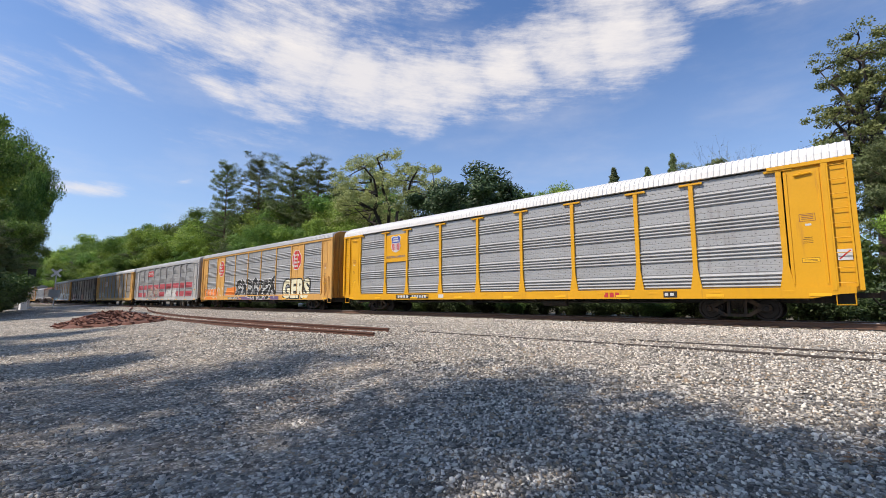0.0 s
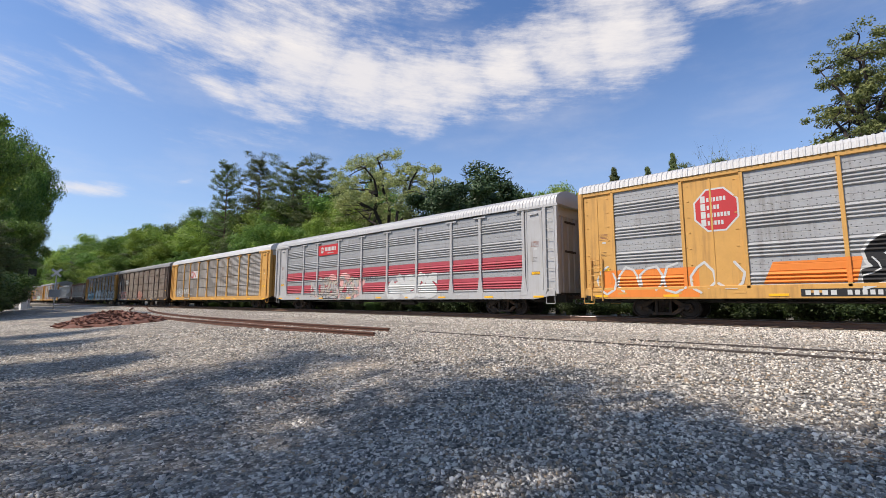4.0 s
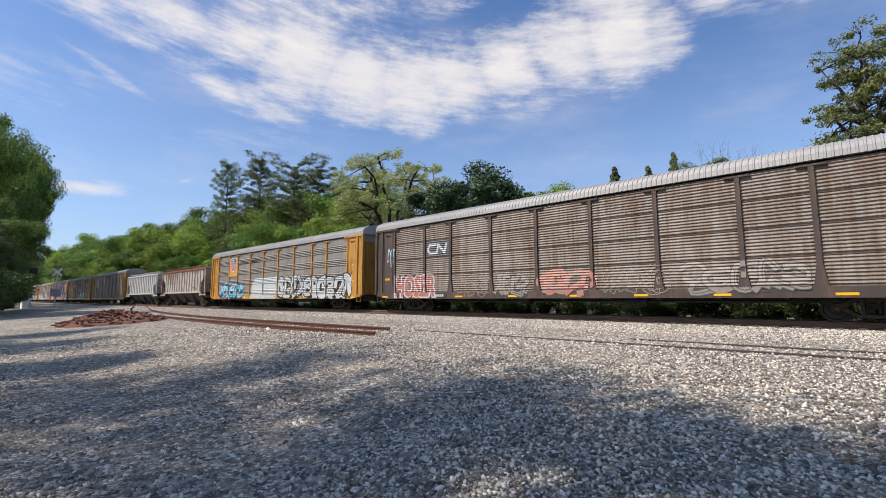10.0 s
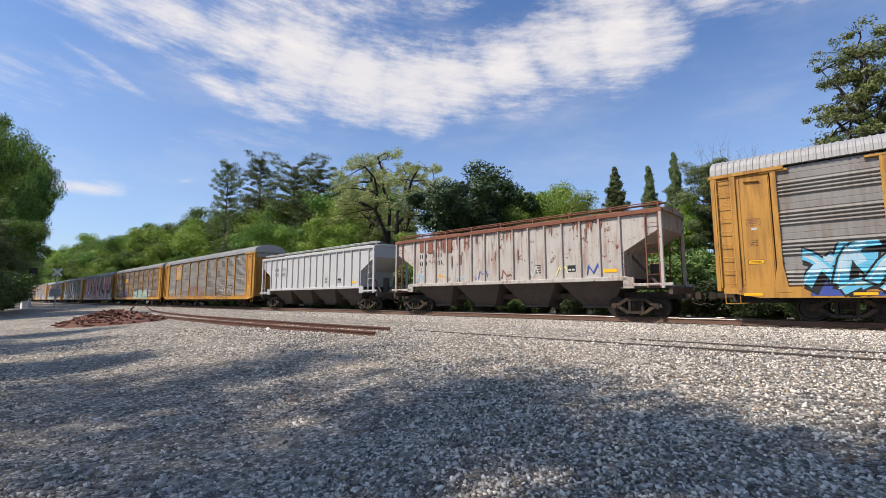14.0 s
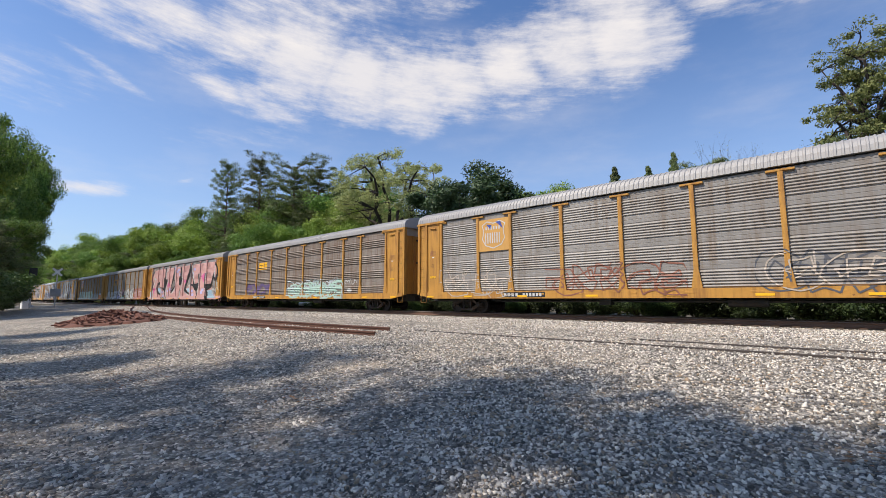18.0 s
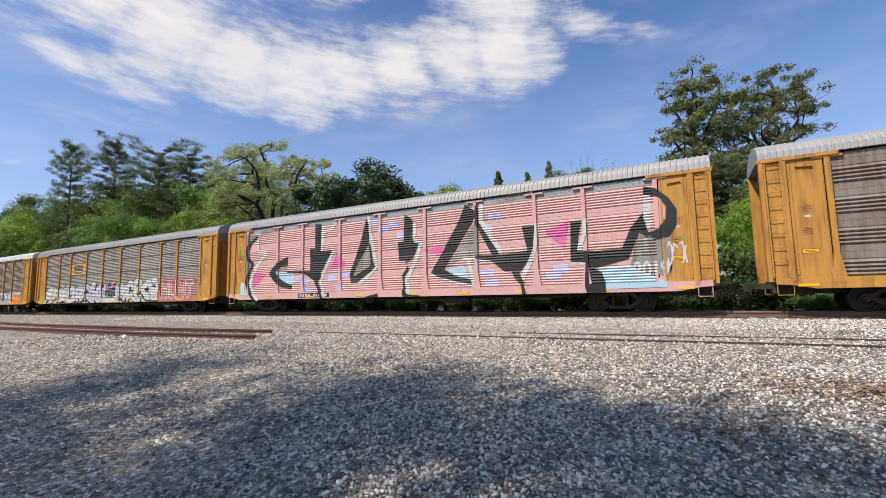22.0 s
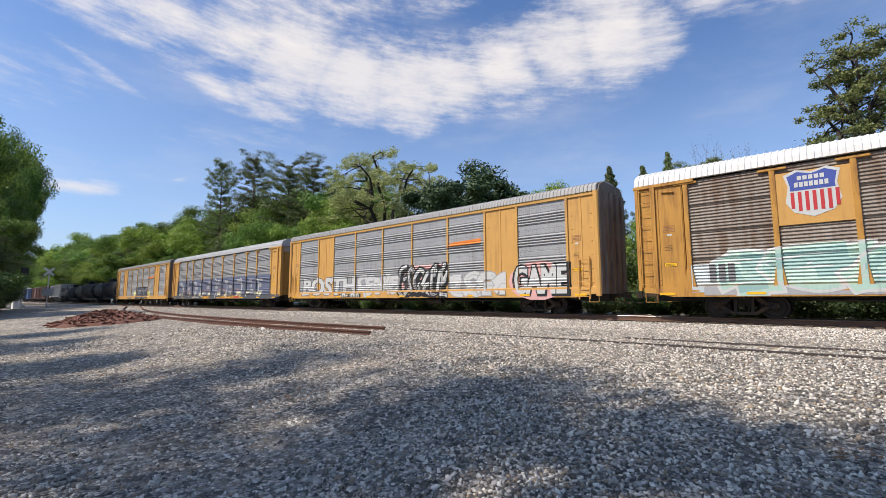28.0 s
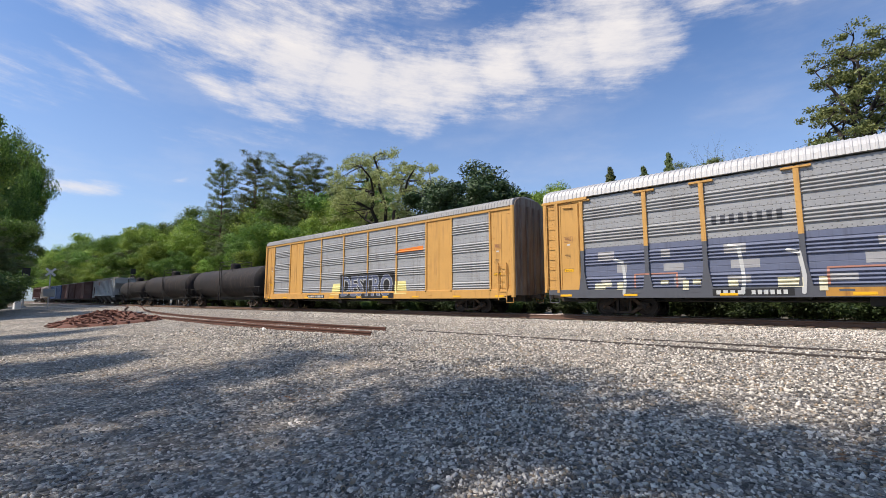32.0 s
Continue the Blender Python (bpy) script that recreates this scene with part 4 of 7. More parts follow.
        u.tube([(sg * (h - 0.9), -0.5, 1.27), (sg * (e - 0.1), -0.5, mid)], 0.06, 6)
    part("hopper_bay", u, HOPPER_UNDER, car, "dark dusty outlet bays")
    wk = Solid()
    for y in (-0.95, 0.95):
        wk.cbox(-h + 0.4, h - 0.4, y - 0.14, y + 0.14, top + 0.30, top + 0.34, 0.01)
    for y in (-1.25, 1.25):
        wk.tube([(-h + 0.5, y, top + 0.36), (h - 0.5, y, top + 0.36)], 0.025, 5)
        for i in range(9):
            x = -h + 0.6 + (length - 1.2) * i / 8
            wk.cbox(x - 0.03, x + 0.03, y - 0.03, y + 0.03, top, top + 0.36, 0.006)
    part("walkway", wk, trim, car)
    for i in range(4):
        x = -e + 2 * e * (i + 0.5) / 4
        part("hatch", Solid().cbox(x - 1.2, x + 1.2, -0.45, 0.45, top + 0.2, top + 0.32, 0.04), trim, car)
    for sg in (-1, 1):
        me = shared(("hladder", trim.name, top), lambda: ladder_mesh(trim, 1.2, top, 0.5, 8))
        for y, t in ((-w - 0.03, 0), (w + 0.03, math.pi)):
            part("ladder", me, None, car, at=Matrix.Translation((sg * (h - 0.8), y, 0)) @ Matrix.Rotation(t, 4, "Z"))
    add_trucks(car, h - 1.75, offset)
    add_couplers(car, h + 0.1)
    TRAIN.append((car, offset))
    return car


def tank_car(label, offset, length, radius=1.5):
    h = length / 2
    car = tagged(new("tank_car"), label, "railway car", TRAIN_GROUP)
    zc = 1.05 + radius
    s = Solid()
    s.lathe([(-h + 0.55, 0.05), (-h + 0.57, radius * 0.55), (-h + 0.75, radius * 0.85), (-h + 1.05, radius), (-0.45, radius), (-0.4, radius + 0.03), (0.4, radius + 0.03), (0.45, radius),
             (h - 1.05, radius), (h - 0.75, radius * 0.85), (h - 0.57, radius * 0.55), (h - 0.55, 0.05)], 36, 0, (0, 0, zc))
    part("tank", s, TANK_BLACK, car, smooth=True)
    part("dome", Solid().lathe([(zc + radius - 0.1, 0.5), (zc + radius + 0.45, 0.5), (zc + radius + 0.55, 0.42), (zc + radius + 0.58, 0.1)], 18, 2), TANK_BLACK, car, smooth=True)
    g = Solid()
    for x in (-1.6, 1.6):
        for y in (-1.0, 1.0):
            g.tube([(x, y, zc + radius - 0.45), (x, y, zc + radius + 0.75)], 0.025, 5)
    for z in (0.35, 0.72):
        g.tube([(-1.6, -1.0, zc + radius + z), (1.6, -1.0, zc + radius + z), (1.6, 1.0, zc + radius + z), (-1.6, 1.0, zc + radius + z), (-1.6, -1.0, zc + radius + z)], 0.022, 5)
    part("platform_rail", g, BLACK_STEEL, car)
    u = Solid().cbox(-h + 0.1, h - 0.1, -0.3, 0.3, 0.75, 1.12, 0.02)
    for sg in (-1, 1):
        x0, x1 = sorted((sg * (h - 3.2), sg * (h - 0.1)))
        u.box(x0, x1, -1.4, 1.4, 1.02, 1.10)
        for y in (-1.42, 1.42):
            x0, x1 = sorted((sg * (h - 3.3), sg * h))
            u.tube([(x0, y, 1.95), (x1, y, 1.95)], 0.022, 5)
            for x in (h - 3.2, h - 1.7, h - 0.2):
                u.tube([(sg * x, y, 1.05), (sg * x, y, 1.95)], 0.02, 5)
        u.extrude([(-0.9, 1.1), (0.9, 1.1), (1.2, 1.75), (0, 1.2), (-1.2, 1.75)], 0, sg * (h - 2.2) - 0.15, sg * (h - 2.2) + 0.15)
    part("underframe", u, BLACK_STEEL, car)
    me = shared("tank_ladder", lambda: ladder_mesh(BLACK_STEEL, 0.7, 4.1, 0.45, 9))
    for y, t in ((-1.55, 0), (1.55, math.pi)):
        part("ladder", me, None, car, at=Matrix.Translation((0, y, 0)) @ Matrix.Rotation(t, 4, "Z"))
    add_trucks(car, h - 2.0, offset)
    add_couplers(car, h + 0.1)
    TRAIN.append((car, offset))
    return car


def box_car(label, offset, paint, length=16.5, top=4.5):
    h = length / 2
    car = tagged(new("box_car"), label, "railway car", TRAIN_GROUP)
    part("body", Solid().box(-h, h, -1.46, 1.46, 1.05, top), paint, car)
    rib = shared(("rib", paint.name, top), lambda: Solid().cbox(-0.07, 0.07, -1.53, -1.42, 1.08, top - 0.05, 0.02).mesh("rib", paint))
    for i in range(17):
        x = -h + 0.1 + (length - 0.2) * i / 16
        for turn in (0, 180):
            part("rib", rib, None, car, at=Matrix.Rotation(radians(turn), 4, "Z") @ Matrix.Translation((x, 0, 0)))
    part("sliding_door", Solid().cbox(-1.5, 1.5, -1.56, -1.47, 1.15, top - 0.15, 0.02), paint, car)
    part("roof", Solid().extrude([(-1.52, top), (-1.52, top + 0.06), (0, top + 0.25), (1.52, top + 0.06), (1.52, top)], 0, -h - 0.03, h + 0.03), ROOF_GALV, car)
    part("underframe", Solid().cbox(-h, h, -0.4, 0.4, 0.7, 1.05, 0.02), BLACK_STEEL, car)
    add_trucks(car, h - 1.9, offset)
    add_couplers(car, h + 0.1)
    TRAIN.append((car, offset))
    return car

# ---- painted marks: thin layers that follow the ribs of the sides ----


def cut(poly, axis, at):
    """Splits a convex outline at a line; returns the low and the high side."""
    lo, hi = [], []
    n = len(poly)
    for i in range(n):
        p, q = poly[i], poly[(i + 1) % n]
        a, b = p[axis] - at, q[axis] - at
        if a <= 0:
            lo.append(p)
        if a >= 0:
            hi.append(p)
        if a * b < 0:
            t = a / (a - b)
            m = (p[0] + (q[0] - p[0]) * t, p[1] + (q[1] - p[1]) * t)
            lo.append(m)
            hi.append(m)
    return lo, hi


def pieces(polys, axis, levels):
    out = []
    for poly in polys:
        rest = poly
        lo_v, hi_v = min(p[axis] for p in poly), max(p[axis] for p in poly)
        for at in levels:
            if at <= lo_v or at >= hi_v:
                continue
            low, rest = cut(rest, axis, at)
            if len(low) > 2:
                out.append(low)
            if len(rest) < 3:
                break
        if len(rest) > 2:
            out.append(rest)
    return out


def side_depth(panelled, eave, style):
    """The levels at which a side bends, and how far it stands out at a point."""
    z1 = eave - (0.10 if panelled else -0.06)
    o = screen_outline(DECK, z1, style)
    oz, od = [q for _, q in o], [p for p, _ in o]
    zl = sorted(set([DECK] + oz))
    posts = PANEL_POSTS if panelled else POSTS
    w = 0.062 if panelled else 0.08
    xl = sorted([p - w for p in posts] + [p + w for p in posts])

    def depth(cx, cz, z):
        if cz < DECK:
            return FACE + 0.032
        if any(abs(cx - p) < w for p in posts):
            return FACE + (0.0 if panelled else 0.015)
        if abs(cx) > posts[0]:
            return FACE - (0.06 if panelled else 0.02)
        if panelled and 7.04 < abs(cx) < 9.06:
            return FACE - 0.06
        return FACE - 0.09 + float(np.interp(z, oz, od))
    return zl, xl, depth


LONG = 1.03      # open racks are this much longer than the drawing they are built to


def paint(car, name, label, layers, lift=0.004, flat=None):
    """Lays paint on the near side of a car: layers of (material, outlines in length and height)."""
    if not car["panelled"] and name in ("graffiti", "data_board", "sill_mark", "sill_lettering", "sill_plate"):
        layers = [(m, [[(p / LONG, q) for p, q in o] for o in polys]) for m, polys in layers]
    zl, xl, depth = side_depth(car["panelled"], car["eave"], car["style"])
    v, f, idx, mats = [], [], [], []
    fine = min(0.0002, 0.008 / max(sum(len(p) for _, p in layers), 1))
    gap = min(0.0025, 0.02 / len(layers))
    for mat, polys in layers:
        if mat not in mats:
            mats.append(mat)
        for poly in polys:
            lift += fine
            for q in [poly] if flat else pieces(pieces([poly], 1, zl), 0, xl):
                cx, cz = sum(p[0] for p in q) / len(q), sum(p[1] for p in q) / len(q)
                f.append(tuple(range(len(v), len(v) + len(q))))
                v += [(p[0], -((flat or depth(cx, cz, p[1])) + lift), p[1]) for p in q]
                idx.append(mats.index(mat))
        lift += gap
    me = bpy.data.meshes.new(name)
    me.from_pydata(v, [], f)
    for m in mats:
        me.materials.append(m)
    me.polygons.foreach_set("material_index", idx)
    return part(name, me, None, car, label)


def rect(x0, x1, z0, z1, lean=0.0):
    return [(x0, z0), (x1, z0), (x1 + lean, z1), (x0 + lean, z1)]


def disc(x, z, r, n=10, rz=None):
    return [(x + r * math.cos(2 * math.pi * i / n), z + (rz or r) * math.sin(2 * math.pi * i / n)) for i in range(n)]


def stroke(pts, w):
    """A brush line as outlines: a bar for each leg and a round at each bend."""
    out = []
    for (a, b), (c, d) in zip(pts[:-1], pts[1:]):
        l = math.hypot(c - a, d - b) or 1e-6
        nx, nz = -(d - b) / l * w / 2, (c - a) / l * w / 2
        out.append([(a + nx, b + nz), (a - nx, b - nz), (c - nx, d - nz), (c + nx, d + nz)])
    return out + [disc(a, b, w / 2, 8) for a, b in pts]


def fan(outline):
    """Triangles of a simple, possibly hollow-sided outline."""
    from mathutils.geometry import tessellate_polygon
    tris = tessellate_polygon([[Vector((x, z, 0)) for x, z in outline]])
    return [[outline[i] for i in t] for t in tris]


def lettering(body, x0, x1, z0, z1, bold=0.0, lean=0.0):
    """Triangles of a word in the built-in font, fitted into a box."""
    cu = bpy.data.curves.new("lettering", "FONT")
    cu.body, cu.offset, cu.resolution_u = body, bold, 3
    ob = new("lettering", cu)
    me = ob.evaluated_get(bpy.context.evaluated_depsgraph_get()).to_mesh()
    me.calc_loop_triangles()
    p = np.array([v.co[:2] for v in me.vertices])
    tris = [tuple(t.vertices) for t in me.loop_triangles]
    lo, hi = p.min(0), p.max(0)
    p = (p - lo) / (hi - lo)
    out = [[(x0 + p[i][0] * (x1 - x0) + lean * p[i][1], z0 + p[i][1] * (z1 - z0)) for i in t] for t in tris]
    bpy.data.objects.remove(ob)
    bpy.data.curves.remove(cu)
    return out


def bars(x0, x1, z0, z1, n, gap=0.35, skip=()):
    """A row of plain upright bars in place of marks."""
    w = (x1 - x0) / n
    return [rect(x0 + i * w, x0 + i * w + w * (1 - gap), z0, z1) for i in range(n) if i not in skip]


def coat(name, rgb, rough=0.55):
    return surface(name, rgb, rough, 0, 0.10, 3.0, grime=tuple(c * 0.6 for c in rgb), grime_amount=0.2)


INK = {k: coat("paint_" + k, c) for k, c in {
    "black": (0.012, 0.012, 0.013), "white": (0.50, 0.51, 0.50), "cream": (0.66, 0.62, 0.44), "red": (0.45, 0.025, 0.03), "blue": (0.04, 0.07, 0.30), "cyan": (0.10, 0.42, 0.60),
    "pale": (0.42, 0.48, 0.50), "teal": (0.24, 0.40, 0.38), "pink": (0.62, 0.34, 0.32), "magenta": (0.60, 0.12, 0.30), "orange": (0.70, 0.20, 0.03), "purple": (0.11, 0.075, 0.18),
    "green": (0.08, 0.34, 0.16), "beige": (0.42, 0.36, 0.30), "rose": (0.40, 0.14, 0.12), "grey": (0.32, 0.32, 0.33), "navy": (0.11, 0.13, 0.20), "slate": (0.075, 0.08, 0.095),
    "dust": (0.27, 0.225, 0.18), "lemon": (0.72, 0.66, 0.28), "signal": (0.80, 0.42, 0.01), "rust": (0.22, 0.085, 0.055), "sky": (0.34, 0.52, 0.62), "lilac": (0.42, 0.42, 0.66), "mint": (0.36, 0.52, 0.45), "salmon": (0.42, 0.19, 0.14),
}.items()}


def slab(a, b, w0, w1, cant=0.0):
    """A bar with square, canted ends."""
    l = math.hypot(b[0] - a[0], b[1] - a[1]) or 1e-6
    ux, uz = (b[0] - a[0]) / l, (b[1] - a[1]) / l
    nx, nz = -uz, ux
    return [(a[0] + nx * w0 / 2 - ux * cant, a[1] + nz * w0 / 2 - uz * cant), (a[0] - nx * w0 / 2 + ux * cant, a[1] - nz * w0 / 2 + uz * cant),
            (b[0] - nx * w1 / 2 - ux * cant, b[1] - nz * w1 / 2 - uz * cant), (b[0] + nx * w1 / 2 + ux * cant, b[1] + nz * w1 / 2 + uz * cant)]


GLYPHS = [      # hooks, swirls and wedges that spell nothing
    [[(0.9, 0.8), (0.5, 1.0), (0.1, 0.6), (0.3, 0.15), (0.8, 0.1), (0.95, 0.4), (0.55, 0.5)]],
    [[(0.05, 0.2), (0.3, 0.9), (0.6, 0.5), (0.95, 0.95)], [(0.2, 0.0), (0.6, 0.1), (1.0, 0.0)]],
    [[(0.0, 1.0), (0.4, 0.8), (0.7, 0.3), (1.05, 0.05)], [(0.1, 0.1), (0.5, 0.45), (0.95, 0.8)]],
    [[(0.1, 0.5), (0.35, 0.95), (0.8, 0.9), (0.9, 0.5), (0.5, 0.35), (0.15, 0.05)], [(0.5, 0.0), (0.95, 0.1)]],
    [[(0.0, 0.05), (0.35, 0.3), (0.25, 0.75), (0.65, 1.0), (1.0, 0.7)], [(0.45, 0.05), (0.75, 0.35), (1.0, 0.2)]],
    [[(0.95, 1.0), (0.2, 0.85), (0.15, 0.35), (0.6, 0.05), (1.0, 0.25)], [(0.4, 0.55), (1.0, 0.6)]],
    [[(0.05, 0.9), (0.5, 0.95), (0.85, 0.7), (0.6, 0.35), (0.15, 0.4)], [(0.3, 0.35), (0.55, 0.0), (1.0, 0.05)]],
]


def smooth(pts, k=3):
    """A curve through the points."""
    q = [pts[0]] + list(pts) + [pts[-1]]
    out = []
    for a, b, c, d in zip(q[:-3], q[1:-2], q[2:-1], q[3:]):
        for i in range(k):
            t = i / k
            out.append(tuple(0.5 * (2 * b[j] + (c[j] - a[j]) * t + (2 * a[j] - 5 * b[j] + 4 * c[j] - d[j]) * t * t + (3 * b[j] - a[j] - 3 * c[j] + d[j]) * t ** 3) for j in (0, 1)))
    return out + [pts[-1]]


def ribbon(pts, w, grow=0.0, flare=0.0):
    """A brush line of even or flaring width, with square ends, as four-cornered pieces."""
    n = len(pts)
    sides = []
    for i, p in enumerate(pts):
        a, b = pts[max(i - 1, 0)], pts[min(i + 1, n - 1)]
        l = math.hypot(b[0] - a[0], b[1] - a[1]) or 1e-6
        ux, uz = (b[0] - a[0]) / l, (b[1] - a[1]) / l
        e = grow if i == n - 1 else -grow if i == 0 else 0.0
        h = w / 2 * (1 + flare * abs(2 * i / (n - 1) - 1)) + grow
        sides.append(((p[0] + ux * e - uz * h, p[1] + uz * e + ux * h), (p[0] + ux * e + uz * h, p[1] + uz * e - ux * h)))
    return [[a[0], a[1], b[1], b[0]] for a, b in zip(sides[:-1], sides[1:])]


def piece(seed, x0, x1, z0, z1, n, fill, edge, weight=0.26, rim=0.10, second=None, shine=None, halo=None, back=None):
    """A wild-style piece: n abstract bent figures side by side, with rim, fill, a second tone and glints."""
    rng = random.Random(seed)
    w, h = (x1 - x0) / n, z1 - z0
    lay = []

    def keep(polys):
        return [[(min(max(p, x0 - rim), x1 + rim), min(max(q, 0.81), z1 + rim)) for p, q in o] for o in polys]

    if back:
        lay.append((INK[back], [rect(x0 - 0.1, x1 + 0.1, z0 - 0.03, z0 + h * 0.75)]))
    if halo:
        lay.append((INK[halo], keep([disc(x0 + (i + 0.5) * w, z0 + h * 0.5, w * 0.75, 12, h * rng.uniform(0.52, 0.68)) for i in range(n)])))
    under, glyphs = [], []
    for i in range(n):
        a, lean = x0 + i * w, w * rng.uniform(-0.1, 0.22)
        tall, foot = rng.uniform(0.84, 1.0), rng.uniform(0.0, 0.10)
        wide = rng.uniform(1.0, 1.45)
        form = rng.choice(GLYPHS)
        thick = min(weight * rng.uniform(0.9, 1.25), w * 0.36)
        lines = []
        for path in form:
            p = [(a + w * wide * (u + rng.uniform(-0.16, 0.16)) * 0.92 + lean * v, z0 + thick * 0.4 + (h - thick * 0.8) * (foot + (tall - foot) * v + rng.uniform(-0.11, 0.11))) for u, v in path]
            lines.append(smooth(p))
        for k in range(rng.choice((0, 1, 1, 2))):     # barbs and links to the next figure
            p, q = a + w * rng.uniform(0.1, 0.9), z0 + h * rng.uniform(0.15, 0.85)
            lines.append(smooth([(p, q), (p + w * rng.uniform(0.2, 0.5), q + h * rng.uniform(-0.2, 0.2)), (p + w * rng.uniform(0.5, 0.9), q + h * rng.uniform(-0.5, 0.5))]))
        rng.shuffle(lines)
        glyphs.append((lines, thick))
        if edge == "black":
            for p in lines:
                under += ribbon([(x + 0.12, z - 0.16) for x, z in p], thick, rim, 0.25)
    if under:
        lay.append((INK[edge], keep(under)))
    for lines, thick in glyphs:
        rims, fills, mixed, glints = [], [], [], []
        for p in lines:
            if fill is None:      # outline alone
                for q in ribbon(p, thick, 0.0, 0.25):
                    rims += [slab(q[0], q[3], rim, rim), slab(q[1], q[2], rim, rim)]
                ends = ribbon(p, thick, 0.0, 0.25)
                rims += [slab(ends[0][0], ends[0][1], rim, rim), slab(ends[-1][2], ends[-1][3], rim, rim)]
                continue
            rims += ribbon(p, thick, rim, 0.25)
            fills += ribbon(p, thick, 0.0, 0.25)
            if second:
                k = rng.randrange(0, max(len(p) // 2, 1))
                mixed += ribbon(p[k:k + max(3, len(p) // 2)], thick * rng.uniform(0.45, 1.0), 0.0, 0.1)
            if shine:
                g = [(x - thick * 0.24, z + thick * 0.1) for x, z in p]
                glints += ribbon(g[: max(3, len(p) // 2)], 0.045)
            elif rng.random() < 0.6:
                glints += ribbon([(x + thick * 0.15, z) for x, z in p][len(p) // 3:], 0.035)
        lay += [(INK[edge], keep(rims))] + ([(INK[fill], keep(fills))] if fills else [])
        if mixed:
            lay.append((INK[second], keep(mixed)))
        if glints:
            lay.append((INK[shine or edge], keep(glints)))
    return lay


def scribble(seed, x0, x1, z0, z1, n, ink, w=0.05):
    rng = random.Random(seed)
    out = []
    for i in range(n):
        a, k = x0 + (x1 - x0) * i / n, (x1 - x0) / n
        cx, cz, r = a + k * 0.5, (z0 + z1) / 2, (z1 - z0) / 2
        t0 = rng.uniform(0, 6.28)
        pts = [(cx + k * rng.uniform(0.35, 0.6) * math.cos(t0 + j * 0.8), cz + r * rng.uniform(0.6, 1.0) * math.sin(t0 + j * 0.8)) for j in range(rng.randint(4, 8))]
        out += stroke(pts, w)
    return [(INK[ink], out)]


def shield(x, z, w, h):
    """A shield emblem in white, blue and red, without its letters."""
    o = [(x - w, z + h * 0.82), (x - w * 0.55, z + h), (x, z + h * 0.86), (x + w * 0.55, z + h), (x + w, z + h * 0.82), (x + w * 0.86, z + h * 0.3),
         (x + w * 0.98, z - h * 0.35), (x + w * 0.7, z - h * 0.78), (x, z - h), (x - w * 0.7, z - h * 0.78), (x - w * 0.98, z - h * 0.35), (x - w * 0.86, z + h * 0.3)]
    i = [(x + (a - x) * 0.88, z + (b - z) * 0.9) for a, b in o]
    top = [(x - w * 0.80, z + h * 0.12), (x + w * 0.80, z + h * 0.12), (x + w * 0.78, z + h * 0.3), i[4], i[3], i[2], i[1], i[0], (x - w * 0.78, z + h * 0.3)]
    red = [rect(x - w * 0.78 + k * w * 0.26, x - w * 0.78 + k * w * 0.26 + w * 0.13, z - h * (0.62 if k in (0, 6) else 0.74), z + h * 0.06) for k in range(7)]
    word = bars(x - w * 0.5, x + w * 0.5, z + h * 0.55, z + h * 0.72, 5, 0.25) + bars(x - w * 0.62, x + w * 0.62, z + h * 0.26, z + h * 0.46, 7, 0.25)
    return [(INK["white"], fan(o)), (INK["blue"], fan(top)), (INK["red"], red), (INK["white"], word)]


def plate(x0, x1, z0=0.85, z1=1.10):
    """Black data board on the sill with plain bars for its marks."""
    w = x1 - x0
    return [(INK["black"], [rect(x0, x1, z0, z1)]), (INK["white"], bars(x0 + 0.05 * w, x0 + 0.42 * w, z0 + 0.05, z1 - 0.05, 4) + bars(x0 + 0.5 * w, x1 - 0.05 * w, z0 + 0.05, z1 - 0.05, 6))]


def stencils(car, x):
    """Small printed notes on an end plate, unreadable: plain lines."""
    frame_line = stroke([(x - 0.20, 3.36), (x + 0.20, 3.36), (x + 0.20, 3.60), (x - 0.20, 3.60), (x - 0.20, 3.36)], 0.014)
    paint(car, "stencil_box", "", [(INK["rust"], frame_line + [rect(x - 0.15, x + 0.15, 3.42 + k * 0.06, 3.44 + k * 0.06) for k in range(3)])])
    paint(car, "tag", "small white tag", [(INK["white"], [rect(x - 0.07, x + 0.09, 3.2, 3.27)])])
    edge = stroke([(x - 0.22, 1.98), (x + 0.22, 1.98), (x + 0.22, 2.12), (x - 0.22, 2.12), (x - 0.22, 1.98)], 0.010)
    paint(car, "warning_label", "yellow label with black lines", [(INK["signal"], [rect(x - 0.22, x + 0.22, 1.98, 2.12)]), (INK["black"], edge + [rect(x - 0.16, x + 0.16, 2.02, 2.03), rect(x - 0.16, x + 0.16, 2.06, 2.07)])])
    paint(car, "stencil_note", "", [(INK["black"], [rect(x - 0.16 + 0.03 * (k % 2), x + 0.10, 2.62 + k * 0.06, 2.632 + k * 0.06) for k in range(4)])])


def emblem(car, x, z, w, h, paint_of, z0, z1, half=0.96):
    """A flat painted board in one bay that bears a shield."""
    part("emblem_board", Solid().cbox(x - half, x + half, -(FACE - 0.015), -(FACE - 0.05), z0, z1, 0.006), paint_of, car, "painted board with a shield emblem")
    paint(car, "emblem", "white, blue and red shield emblem", shield(x, z, w, h), flat=FACE - 0.012)


